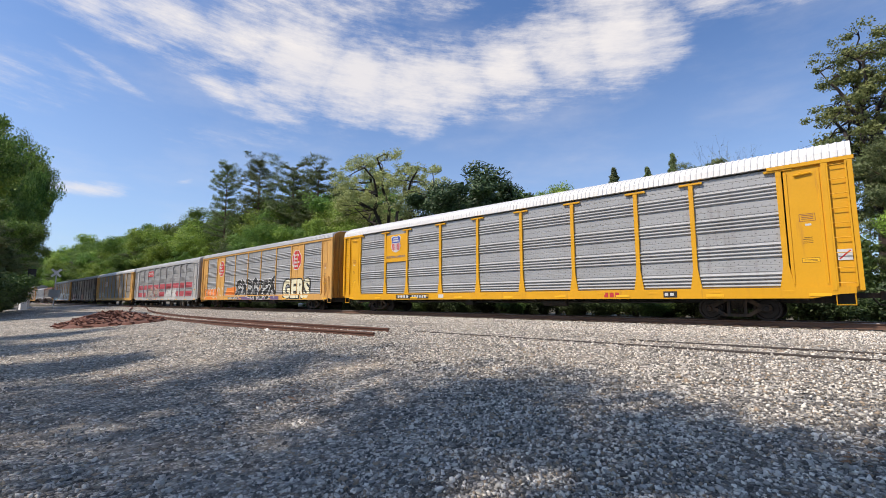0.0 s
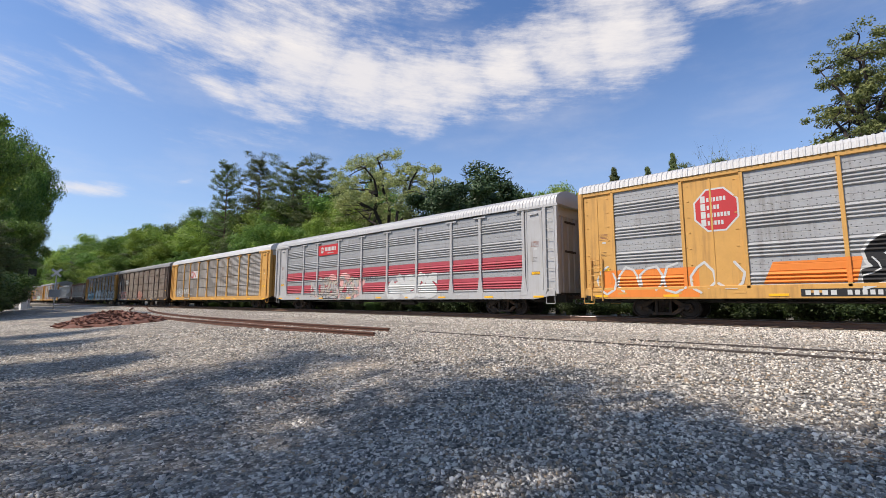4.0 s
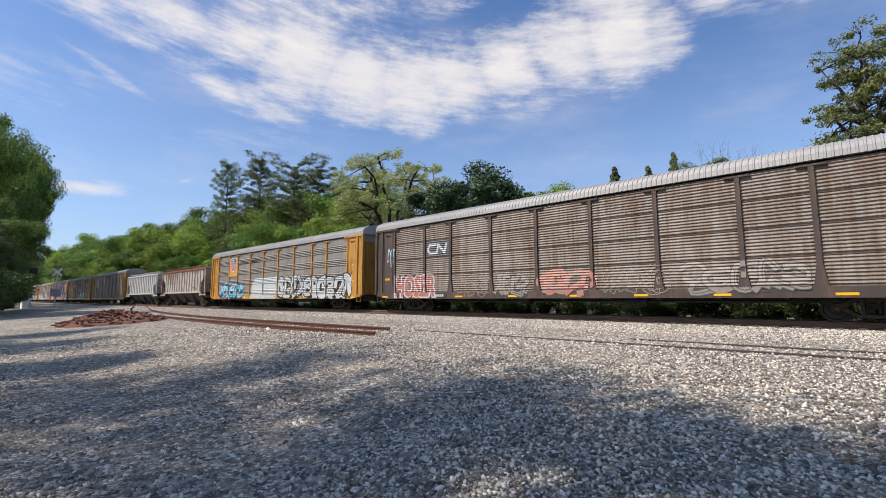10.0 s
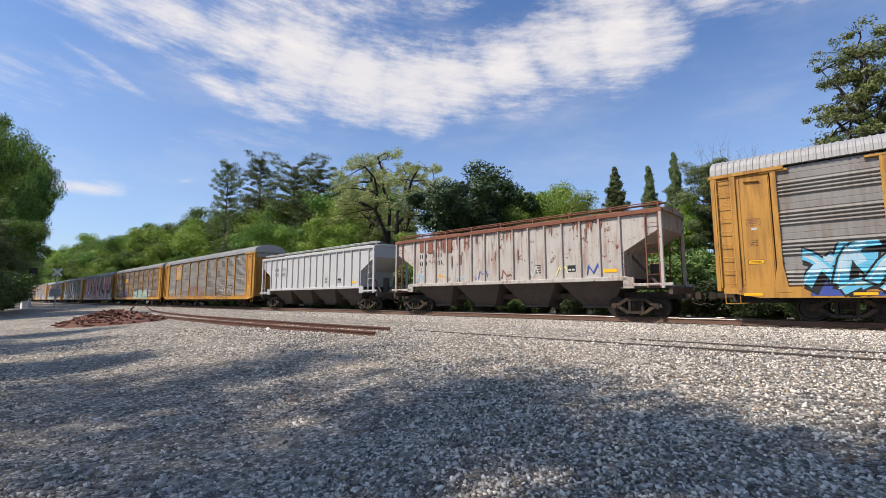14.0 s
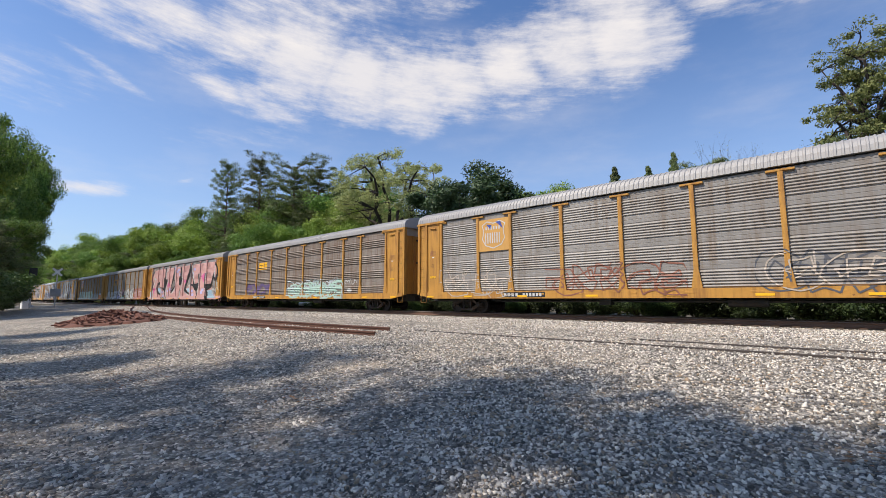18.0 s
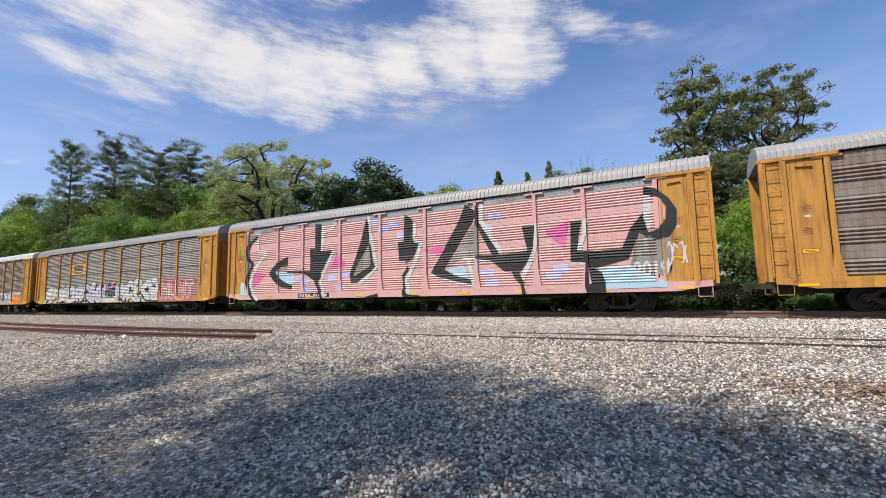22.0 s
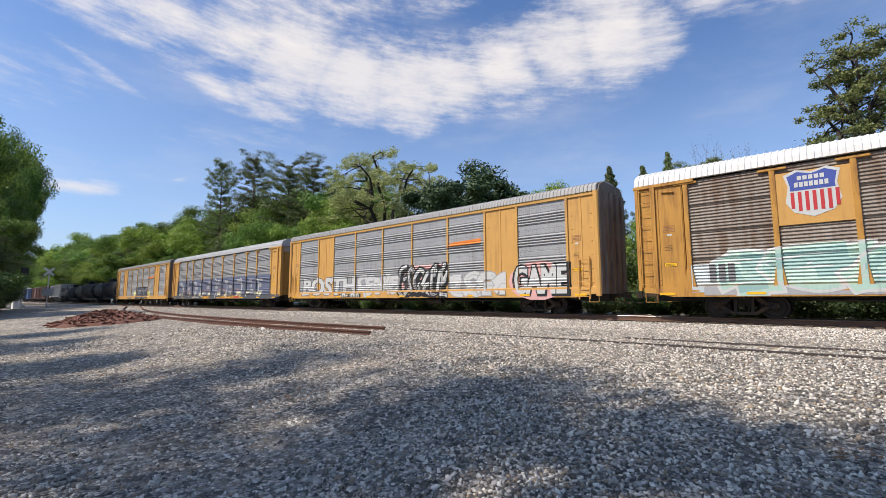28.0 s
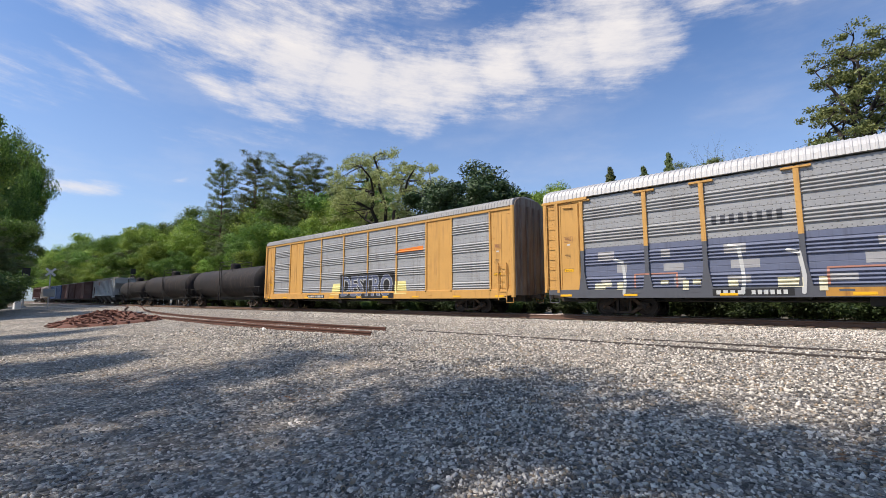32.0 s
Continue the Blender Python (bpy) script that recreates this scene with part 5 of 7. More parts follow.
def dress(car, marked=True):
    """What every car carrier bears: notes on the end plates and reflectors along the sill."""
    if marked:
        for x in (12.25, -12.25):
            stencils(car, x)
    tape = shared("reflector", lambda: Solid().cbox(-0.28, 0.28, -(FACE + 0.045), -(FACE + 0.03), 0.86, 0.95, 0.004).mesh("reflector", INK["signal"]))
    for x in (-12.4, -9.6, -6.2, -2.7, 0.6, 3.4, 6.2, 9.5, 12.4):
        part("reflector", tape, None, car, at=Matrix.Translation((x, 0, 0)))

# ---- the train, from its front to its far end ----


def red_octagon(car, x, z=4.12, r=0.80):
    o = [(x + r * math.cos(math.pi / 8 + k * math.pi / 4), z + r * 1.12 * math.sin(math.pi / 8 + k * math.pi / 4)) for k in range(8)]
    i = [(x + (a - x) * 0.92, z + (b - z) * 0.92) for a, b in o]
    word = []
    for k, n in enumerate((6, 4, 7, 5)):
        zz = z + 0.36 - k * 0.30
        word += [rect(x - 0.5, x - 0.34, zz - 0.06, zz + 0.20)] + bars(x - 0.29, x - 0.29 + n * 0.11, zz - 0.04, zz + 0.12, n, 0.3)
    paint(car, "emblem", "red octagon emblem with white edge", [(INK["white"], [o]), (INK["red"], [i]), (INK["white"], word)])


def winding_line(x, z, w, h, ink):
    """An emblem of one bent line."""
    pts = [(x + w * 0.42, z + h), (x + w * 0.1, z + h), (x, z + h * 0.6), (x + w * 0.02, z + h * 0.2), (x + w * 0.12, z), (x + w * 0.5, z), (x + w * 0.56, z + h), (x + w * 0.9, z), (x + w, z + h)]
    return [(INK[ink], stroke(pts, 0.14))]


def make_train():
    c = open_rack("bright yellow car carrier with clean galvanized screens and white roof", 28.8, YELLOW, GALV, ROOF_WHITE)
    dress(c)
    emblem(c, -7.9, 4.38, 0.46, 0.56, YELLOW, 3.22, 5.0)
    paint(c, "lettering", "small dark capital letters", [(INK["navy"], lettering("BUILDING AMERICA", -8.78, -7.02, 3.48, 3.62, 0.02))], flat=FACE - 0.012)
    paint(c, "data_board", "black data board with white marks", plate(-8.0, -5.1))
    paint(c, "sill_mark", "white square mark", [(INK["white"], [rect(-4.3, -3.9, 0.88, 1.08)])])
    paint(c, "sill_lettering", "red marks on the sill", [(INK["red"], bars(5.6, 6.3, 0.86, 1.06, 3, 0.25))])
    paint(c, "sill_plate", "black plate with white marks", [(INK["black"], [rect(8.0, 8.5, 0.84, 1.08)]), (INK["white"], bars(8.05, 8.45, 0.9, 1.02, 2))])
    paint(c, "warning_sign", "white panel with red ring", [(INK["white"], [rect(12.9, 13.25, 2.0, 2.35)]), (INK["red"], stroke([(12.95, 2.05), (13.2, 2.3)], 0.04))])

    c = panel_rack("orange-yellow panelled car carrier with graffiti and red octagon emblems", 0.1, YELLOW_PALE, GALV_FRAMED, ROOF_BRIGHT, YELLOW_OLD)
    dress(c)
    red_octagon(c, -7.9)
    red_octagon(c, 7.9)
    paint(c, "graffiti", "orange smears with thin white letters", [(INK["orange"], [rect(-12.3, -8.6, 0.85, 2.0), rect(-6.6, -4.9, 1.3, 2.05, 0.3), rect(-5.3, -4.2, 1.3, 2.1, 0.2)])] + scribble(3, -12.6, -7.1, 0.9, 2.2, 6, "white", 0.09))
    paint(c, "graffiti", "black and white wild-style graffiti piece", [(INK["purple"], [rect(-3.4, 5.2, 0.82, 1.12)])] + piece(11, -4.0, 4.4, 0.9, 2.85, 7, "black", "white", 0.42, 0.09, None, "white"))
    paint(c, "graffiti", "cream bubble letters with black outline", [(INK["black"], lettering("GERS", 5.55, 10.3, 0.82, 2.62, 0.10)), (INK["cream"], lettering("GERS", 5.75, 10.1, 0.92, 2.52, 0.045))])
    paint(c, "data_board", "black data board with white marks", plate(-5.6, -3.3))

    c = open_rack("silver car carrier with red lower bands and pale graffiti", -28.2, SILVER_PAINT, GALV, ROOF_BRIGHT, bands=((2.30, 3.0, RED_PAINT), (1.28, 1.90, RED_PAINT)))
    dress(c)
    paint(c, "emblem", "red board with white marks", [(INK["red"], [rect(-6.78, -4.16, 4.2, 5.0)])], flat=FACE - 0.02)
    paint(c, "emblem", "", [(INK["white"], [disc(-6.25, 4.62, 0.22, 12, 0.24)] + bars(-5.9, -4.4, 4.52, 4.82, 8, 0.3) + bars(-5.5, -4.7, 4.32, 4.40, 6, 0.3)), (INK["red"], [rect(-6.42, -6.05, 4.56, 4.62), rect(-6.4, -6.1, 4.68, 4.73)])], flat=FACE - 0.012)
    paint(c, "graffiti", "faded pink and white graffiti", [(INK["pink"], [disc(x, z, r, 9, r * 0.7) for x, z, r in ((-7.2, 1.3, 0.5), (-5.0, 2.3, 0.6), (-3.4, 2.2, 0.8), (-2.2, 1.5, 0.9), (-4.4, 1.2, 0.6), (-1.4, 2.0, 0.4))])] + piece(21, -8.0, -1.7, 0.95, 2.5, 8, "beige", "slate", 0.20, 0.03, "grey"))
    paint(c, "graffiti", "solid white block letters", piece(22, 1.3, 5.9, 0.82, 2.4, 5, "white", "white", 0.42, 0.05, None))
    paint(c, "graffiti", "thin black handwriting", scribble(23, -1.8, 0.4, 2.0, 2.4, 9, "black", 0.035))
    paint(c, "data_board", "black data board with white marks", plate(-6.2, -4.1))

    c = open_rack("yellow car carrier with grey screens, red emblem and white roof", -57.0, YELLOW_PALE, GALV_OLD, ROOF_WHITE, style="fine")
    dress(c)
    paint(c, "emblem", "red emblem of one bent line", [(INK["white"], [rect(-6.8, -4.15, 3.42, 4.25)]), *winding_line(-6.9 + 0.2, 3.55, 1.7, 0.6, "red")])
    paint(c, "graffiti", "thin white outlined letters", piece(31, -12.0, -9.0, 1.25, 2.25, 5, None, "white", 0.30, 0.045))
    paint(c, "graffiti", "white painted capitals", [(INK["white"], lettering("KAPL", -9.1, -6.8, 1.55, 2.2, 0.03) + [rect(-7.0, -6.0, 1.45, 1.52)])])
    paint(c, "data_board", "black data board with white marks", plate(-8.5, -6.5))

    c = open_rack("dark brown rust-stained car carrier with graffiti", -85.9, BROWN_PAINT, GALV_BROWN, ROOF_GALV, style="fine")
    dress(c)
    paint(c, "emblem", "white bent-line emblem on dark board", [(INK["slate"], [rect(-8.8, -7.0, 3.3, 4.2)]), *winding_line(-8.65, 3.5, 1.45, 0.5, "white")])
    paint(c, "graffiti", "red letters with white outline", [(INK["white"], lettering("HOSER", -11.9, -8.1, 0.82, 2.3, 0.09)), (INK["rose"], lettering("HOSER", -11.75, -8.25, 0.9, 2.2, 0.035))])
    paint(c, "graffiti", "white scrawl on the door plate", scribble(43, -12.6, -11.8, 2.6, 4.2, 3, "sky", 0.07))
    for k, (a, b, f, e) in enumerate(((-6.6, -4.2, None, "dust"), (-4.0, -1.9, "dust", "slate"), (-1.4, 1.6, "salmon", "rose"), (1.8, 4.6, None, "dust"), (5.0, 8.9, "dust", "slate"))):
        paint(c, "graffiti", "faded graffiti piece", piece(51 + k, a, b, 0.95, 2.15, 4 + (b - a > 3), f, e, 0.17, 0.035, "dust" if k == 2 else None))
    paint(c, "data_board", "black data board with white marks", plate(-9.4, -7.4))
    paint(c, "placard", "", [(INK["white"], stroke([(12.0, 3.5), (12.4, 3.5), (12.4, 3.9), (12.0, 3.9), (12.0, 3.5)], 0.04))])

    c = open_rack("yellow car carrier with blue and white graffiti along its base", -115.05, YELLOW_OLD, GALV_OLD, ROOF_GALV)
    dress(c)
    emblem(c, -7.9, 4.28, 0.66, 0.76, YELLOW_PALE, 3.1, 5.02)
    paint(c, "lettering", "black capital letters across two bays", [(INK["black"], lettering("BUILDING", -6.4, -4.35, 4.28, 4.58, 0.02) + lettering("AMERICA", -3.9, -2.2, 4.28, 4.58, 0.02))])
    paint(c, "graffiti", "cyan and blue graffiti piece", [(INK["blue"], [rect(-11.2, -6.2, 0.85, 1.4)])] + piece(61, -11.3, -5.6, 0.95, 2.5, 7, "cyan", "black", 0.34, 0.06, "sky", "white"))
    paint(c, "graffiti", "pale washed-out block piece", [(INK["pale"], [rect(-3.8, 1.4, 0.84, 2.3, 0.15), rect(-3.2, 1.1, 2.3, 2.75)])] + piece(62, -3.8, 1.4, 0.9, 2.8, 5, "white", "sky", 0.5, 0.05))
    paint(c, "graffiti", "teal, white and black wild-style piece", piece(63, 1.5, 12.5, 0.85, 2.75, 10, "white", "black", 0.34, 0.09, "pale", None))
    paint(c, "data_board", "", [(INK["white"], bars(-7.2, -4.9, 0.9, 1.06, 9, 0.35))])

    hopper_c = hopper_car("grey covered hopper car streaked with rust", -138.8, HOPPER_GREY, RUST, 17.0)
    hopper_marks(hopper_c, 71)
    hopper_c = hopper_car("clean light grey covered hopper car", -157.4, HOPPER_LIGHT, HOPPER_LIGHT, 17.4)
    hopper_marks(hopper_c, 0)

    c = open_rack("weathered yellow car carrier with a peeling shield emblem", -181.25, YELLOW_OLD, GALV_OLD, ROOF_GALV, style="dense")
    dress(c)
    part("emblem_board", Solid().cbox(-8.86, -6.94, -(FACE - 0.015), -(FACE - 0.05), 3.3, 5.02, 0.006), YELLOW_PALE, c, "board with a worn shield emblem")
    paint(c, "emblem", "worn white remains of an emblem", [(INK["white"], stroke([(-8.62, 4.72), (-8.3, 4.9), (-7.9, 4.78), (-7.5, 4.9), (-7.18, 4.72), (-7.28, 4.4), (-7.2, 3.95), (-7.4, 3.62), (-7.9, 3.45), (-8.4, 3.62), (-8.6, 3.95), (-8.52, 4.4), (-8.62, 4.72)], 0.05) + bars(-8.4, -7.4, 4.45, 4.62, 6, 0.5) + bars(-8.42, -7.4, 3.72, 4.28, 7, 0.55)),
                                                            (INK["blue"], [[(-7.75, 4.85), (-7.3, 4.45), (-7.45, 4.85)], [(-8.35, 4.75), (-8.1, 4.5), (-8.0, 4.7)]])], flat=FACE - 0.012)
    paint(c, "graffiti", "thin white outlines of letters", piece(81, -12.0, -6.9, 1.0, 2.45, 3, None, "beige", 0.62, 0.05))
    paint(c, "graffiti", "dark brown scrawl", piece(82, -5.1, 1.0, 1.0, 2.3, 5, None, "rust", 0.42, 0.06))
    paint(c, "graffiti", "dark and white scrawl", piece(83, 3.3, 9.0, 1.0, 2.4, 5, None, "slate", 0.4, 0.06) + piece(84, 3.5, 9.6, 1.1, 2.3, 4, None, "beige", 0.5, 0.05))
    paint(c, "data_board", "black data board with white marks", plate(-7.6, -5.1))

    c = open_rack("yellow car carrier with pale green graffiti", -210.2, YELLOW_OLD, GALV_BROWN, ROOF_GALV)
    dress(c)
    paint(c, "emblem", "small yellow emblem with underline", [(INK["signal"], bars(-6.5, -4.9, 3.72, 4.18, 3, 0.12) + [rect(-6.5, -4.9, 3.5, 3.6)]), (INK["black"], stroke([(-6.4, 3.95), (-5.0, 3.95)], 0.04))])
    paint(c, "graffiti", "faint purple letters", piece(91, -9.4, -4.4, 1.15, 2.25, 4, "purple", "purple", 0.16, 0.01))
    paint(c, "graffiti", "pale green and white graffiti piece", piece(92, -1.4, 7.1, 0.85, 2.3, 6, None, "pale", 0.40, 0.09) + piece(94, -1.0, 7.0, 0.9, 2.1, 5, None, "mint", 0.3, 0.12))
    paint(c, "graffiti", "white handwriting", scribble(93, 7.3, 8.7, 1.8, 2.2, 5, "white", 0.05) + [(INK["white"], [disc(7.9, 1.4, 0.3, 10, 0.14)])])
    paint(c, "data_board", "black data board with white marks", plate(-7.6, -5.0))

    pink_letters(open_rack("car carrier painted over with huge pink graffiti letters", -239.35, PINK_PAINT, GALV, ROOF_GALV, sill=PINK_PAINT, bands=((1.1, 5.02, PINK_PAINT),), ends=YELLOW_OLD, style="dense"))

    c = open_rack("yellow car carrier with black and white graffiti", -268.2, YELLOW_OLD, GALV_OLD, ROOF_GALV, style="fine")
    dress(c)
    paint(c, "emblem", "yellow strip with a dark emblem", [(YELLOW_PALE, [rect(-6.78, -4.16, 3.3, 4.3)]), (INK["slate"], bars(-6.3, -4.7, 3.62, 4.12, 3, 0.14) + [rect(-6.2, -4.8, 3.42, 3.50)])])
    paint(c, "graffiti", "black and white graffiti with pink and blue fills", [(INK["pale"], [rect(-11.9, -1.2, 0.82, 1.9)])] + piece(101, -11.9, -6.2, 0.85, 2.45, 4, "white", "black", 0.50, 0.07, None, None) + piece(102, -6.1, -1.2, 0.85, 2.45, 4, "white", "black", 0.40, 0.06, "lilac", None))
    paint(c, "graffiti", "purple, pink and green character-like blots", [(INK["white"], [rect(-1.2, 1.1, 0.82, 2.3)]), (INK["green"], [rect(-0.9, 0.6, 1.15, 1.45)])] + piece(104, -0.9, 0.7, 1.4, 2.6, 3, "purple", "black", 0.14, 0.04, "pink", None))
    paint(c, "graffiti", "white and grey-green graffiti piece", [(INK["white"], [rect(1.2, 6.9, 0.82, 1.6)])] + piece(103, 1.0, 7.0, 0.85, 2.6, 5, "white", "black", 0.50, 0.06, "pale", None))
    paint(c, "graffiti", "white letters on red-brown paint", [(INK["rose"], [rect(7.0, 11.4, 0.84, 2.5)]), (INK["white"], lettering("HUNT", 7.3, 11.2, 0.95, 2.3, 0.06)), (INK["rose"], lettering("HUNT", 7.4, 11.1, 1.0, 2.22, 0.0))])
    paint(c, "data_board", "black data board with white marks", plate(-7.7, -5.4))

    c = open_rack("yellow car carrier with shield emblem, green graffiti and white roof", -297.1, YELLOW_OLD, GALV_BROWN, ROOF_WHITE, style="fine")
    dress(c)
    emblem(c, -7.9, 4.25, 0.72, 0.82, YELLOW_PALE, 3.2, 5.02)
    paint(c, "graffiti", "pale band with green and dark shapes", [(INK["pale"], [rect(-11.9, 11.2, 0.95, 2.0)]), (INK["grey"], [rect(-11.5, -3.0, 0.84, 1.2), rect(2.0, 9.0, 0.84, 1.15)])] + piece(111, -11.6, 3.0, 0.9, 2.45, 7, "mint", "white", 0.62, 0.10, "teal", "white")
          + [(INK["slate"], bars(-11.3, -10.4, 1.35, 2.0, 3, 0.3))])
    paint(c, "graffiti", "dark letters on a pale ground", scribble(112, 2.1, 8.3, 1.15, 1.95, 7, "slate", 0.16))
    paint(c, "graffiti", "orange wash", [(INK["orange"], [rect(9.4, 11.3, 0.85, 1.7)])])
    paint(c, "data_board", "black data board with white marks", plate(-7.4, -5.5))

    c = panel_rack("yellow panelled car carrier with white graffiti letters", -325.9, YELLOW_PALE, GALV_FRAMED, ROOF_GALV, GALV_BROWN)
    dress(c)
    swoosh(c)
    paint(c, "graffiti", "white block letters", [(INK["slate"], lettering("BOSTH", -11.3, -4.2, 0.95, 2.4, 0.085)), (INK["white"], lettering("BOSTH", -11.2, -4.3, 1.0, 2.35, 0.05))])
    paint(c, "graffiti", "faded white bubble letters", piece(121, -4.0, 0.1, 1.0, 2.4, 5, "white", "grey", 0.26, 0.04))
    paint(c, "graffiti", "black, white and cyan wild-style piece", [(INK["pink"], [rect(0.5, 4.3, 1.4, 2.75)])] + piece(122, 0.1, 4.3, 0.82, 2.75, 6, "white", "black", 0.17, 0.12, "grey", None))
    paint(c, "graffiti", "white bubble piece with grey outline", piece(123, 4.5, 8.3, 0.9, 2.2, 4, "white", "grey", 0.36, 0.06))
    paint(c, "graffiti", "white letters with black outline and pink halo", [(INK["pink"], [disc(10.2, 1.6, 1.7, 14, 0.95)]), (INK["black"], lettering("GAME", 8.72, 11.95, 0.82, 2.45, 0.11)), (INK["white"], lettering("GAME", 8.85, 11.75, 0.95, 2.38, 0.05))])
    paint(c, "data_board", "black data board with white marks", plate(-6.1, -3.6))

    c = open_rack("yellow and silver car carrier with dark blue painted base", -354.6, YELLOW_PALE, GALV, ROOF_BRIGHT, sill=INK["slate"], bands=((1.1, 3.02, INK["navy"]),), low_post=INK["slate"], style="band")
    dress(c)
    rng = random.Random(131)
    paint(c, "emblem", "thin dark emblem", [(INK["slate"], bars(-6.6, -4.4, 3.5, 3.85, 8, 0.45))])
    wash, white, orange, blots = [], [], [], []
    for a, b in zip(POSTS[1:], POSTS[:-1]):
        for k in range(3):
            x = rng.uniform(a + 0.2, b - 0.6)
            wash.append(rect(x, x + rng.uniform(0.3, 0.9), 1.3 + k * 0.55, 1.55 + k * 0.55 + rng.uniform(0, 0.15)))
        for k in range(3):
            x = rng.uniform(a + 0.1, b - 0.5)
            blots.append(rect(x, x + rng.uniform(0.2, 0.5), rng.uniform(1.0, 1.35), rng.uniform(1.4, 1.5)))
    for x, h in ((-10.2, 1.2), (-6.0, 1.5), (-4.3, 1.2), (-0.2, 1.7), (2.6, 1.3), (6.0, 1.6), (9.6, 1.4)):
        white += stroke([(x - 0.3, 1.2 + h), (x, 1.1 + h), (x + 0.1, 1.5), (x + 0.05, 0.95)], 0.12)
    for x in (-8.9, -2.8, 1.4, 4.6):
        orange += stroke([(x - 0.8, 1.2), (x - 0.8, 1.75), (x + 0.8, 1.75), (x + 0.8, 1.2)], 0.07)
    paint(c, "graffiti", "white, orange and pale strokes over blue paint", [(INK["grey"], wash), (INK["salmon"], orange), (INK["white"], white), (INK["cream"], blots)])
    paint(c, "sill_paint", "bare faded yellow patches of sill with red marks", [(YELLOW_OLD, [rect(-3.6, -1.6, 0.82, 1.1), rect(1.0, 5.8, 0.82, 1.1)]), (INK["red"], bars(4.6, 5.5, 0.86, 1.06, 3, 0.25))])
    paint(c, "data_board", "black data board with white marks", plate(-6.9, -4.5))

    c = panel_rack("yellow panelled car carrier with dark graffiti in its middle", -383.5, YELLOW_PALE, GALV_FRAMED, ROOF_GALV, GALV_BROWN)
    dress(c)
    swoosh(c)
    paint(c, "graffiti", "dark block letters with white outlines and yellow wings", [(INK["lemon"], [rect(-2.9, -1.6, 1.1, 1.9, 0.2), rect(4.1, 5.4, 1.1, 1.9, -0.2)]), (INK["black"], [rect(-1.8, 4.2, 0.82, 2.55)]),
          (INK["white"], lettering("DESTRO", -1.55, 4.0, 0.95, 2.42, 0.05)), (INK["navy"], lettering("DESTRO", -1.52, 3.97, 0.97, 2.40, 0.025))])
    paint(c, "data_board", "black data board with white marks", plate(-6.1, -3.7))

    tank_car("long black tank car with dome and ladder", -406.9, 17.6)
    tank_car("long black tank car with rusty streaks", -425.9, 18.6)
    tank_car("short black tank car behind longer ones", -443.3, 14.0, 1.35)
    hopper_marks(hopper_car("white and rust covered hopper car with dark graffiti", -460.8, HOPPER_LIGHT, HOPPER_GREY, 18.0), 72)
    box_car("brown ribbed boxcar with galvanized roof", -479.8, BOX_RED)
    box_car("dark red ribbed boxcar with galvanized roof", -497.8, BOX_RED)
    box_car("blue ribbed boxcar with galvanized roof", -515.8, BLUE_PAINT)
    hopper_car("dusty grey covered hopper car", -533.8, HOPPER_GREY, HOPPER_GREY, 17.0)
    hopper_car("rust-brown covered hopper car", -551.8, BOX_RED, BOX_RED, 17.0)


def swoosh(car):
    paint(car, "emblem", "orange stripe with a dark underline", [(INK["slate"], [[(4.2, 3.55), (6.75, 3.62), (6.75, 3.70), (4.3, 3.66)]]), (INK["orange"], [[(4.3, 3.68), (6.75, 3.74), (6.75, 4.0), (4.6, 3.92)]])])


def hopper_marks(car, seed):
    """Flat marks between the stakes of a hopper's near side."""
    y = -1.474
    rng = random.Random(seed)
    lay = [(INK["black"], bars(-5.9, -5.2, 3.22, 3.46, 4, 0.6) + bars(-4.7, -4.0, 3.22, 3.46, 4, 0.6) + bars(-5.9, -5.2, 2.78, 3.02, 4, 0.6) + bars(-4.7, -4.0, 2.78, 3.02, 5, 0.6) + [rect(3.9, 4.3, 2.0, 2.3)] + [rect(2.2, 2.5, 2.0 + 0.12 * k, 2.05 + 0.12 * k) for k in range(4)]),
           (INK["white"], [rect(3.95, 4.08, 2.06, 2.14), rect(4.12, 4.25, 2.06, 2.14)]), (INK["signal"], [rect(5.6, 6.2, 1.9, 2.05)])]
    if seed:
        for k, ink in enumerate(("cyan", "signal", "sky", "blue", "rust", "white", "lemon", "blue")):
            x = -6.0 + k * 1.55
            lay.append((INK[ink], stroke([(x, 1.85), (x + rng.uniform(0.05, 0.2), 2.25), (x + 0.3, rng.uniform(1.85, 2.1)), (x + 0.5, rng.uniform(2.0, 2.4)), (x + 0.62, 1.95)], rng.uniform(0.04, 0.08))))
        streaks = []
        for k in range(60):
            x, top = rng.uniform(-6.4, 6.2), rng.choice((4.25, 4.25, rng.uniform(3.0, 4.2)))
            w, l = rng.uniform(0.02, 0.12), rng.uniform(0.15, 0.9)
            streaks.append([(x, top), (x + w, top), (x + w * 0.8, top - l * 0.6), (x + w * 0.45, top - l), (x + w * 0.1, top - l * 0.7)])
        lay.append((INK["rust"], streaks + [rect(-3.9, -3.3, 3.45, 4.2), rect(-5.2, -4.8, 3.5, 4.2), rect(-5.9, -5.5, 3.6, 4.2)]))
    v, f, idx, mats, lift = [], [], [], [], 0.003
    for mat, polys in lay:
        mats.append(mat)
        for poly in polys:
            f.append(tuple(range(len(v), len(v) + len(poly))))
            v += [(p[0], y - lift, p[1]) for p in poly]
            idx.append(len(mats) - 1)
            lift += 0.0002
    me = bpy.data.meshes.new("markings")
    me.from_pydata(v, [], f)
    for m in mats:
        me.materials.append(m)
    me.polygons.foreach_set("material_index", idx)
    part("markings", me, None, car, "stencilled marks and paint scrawls")


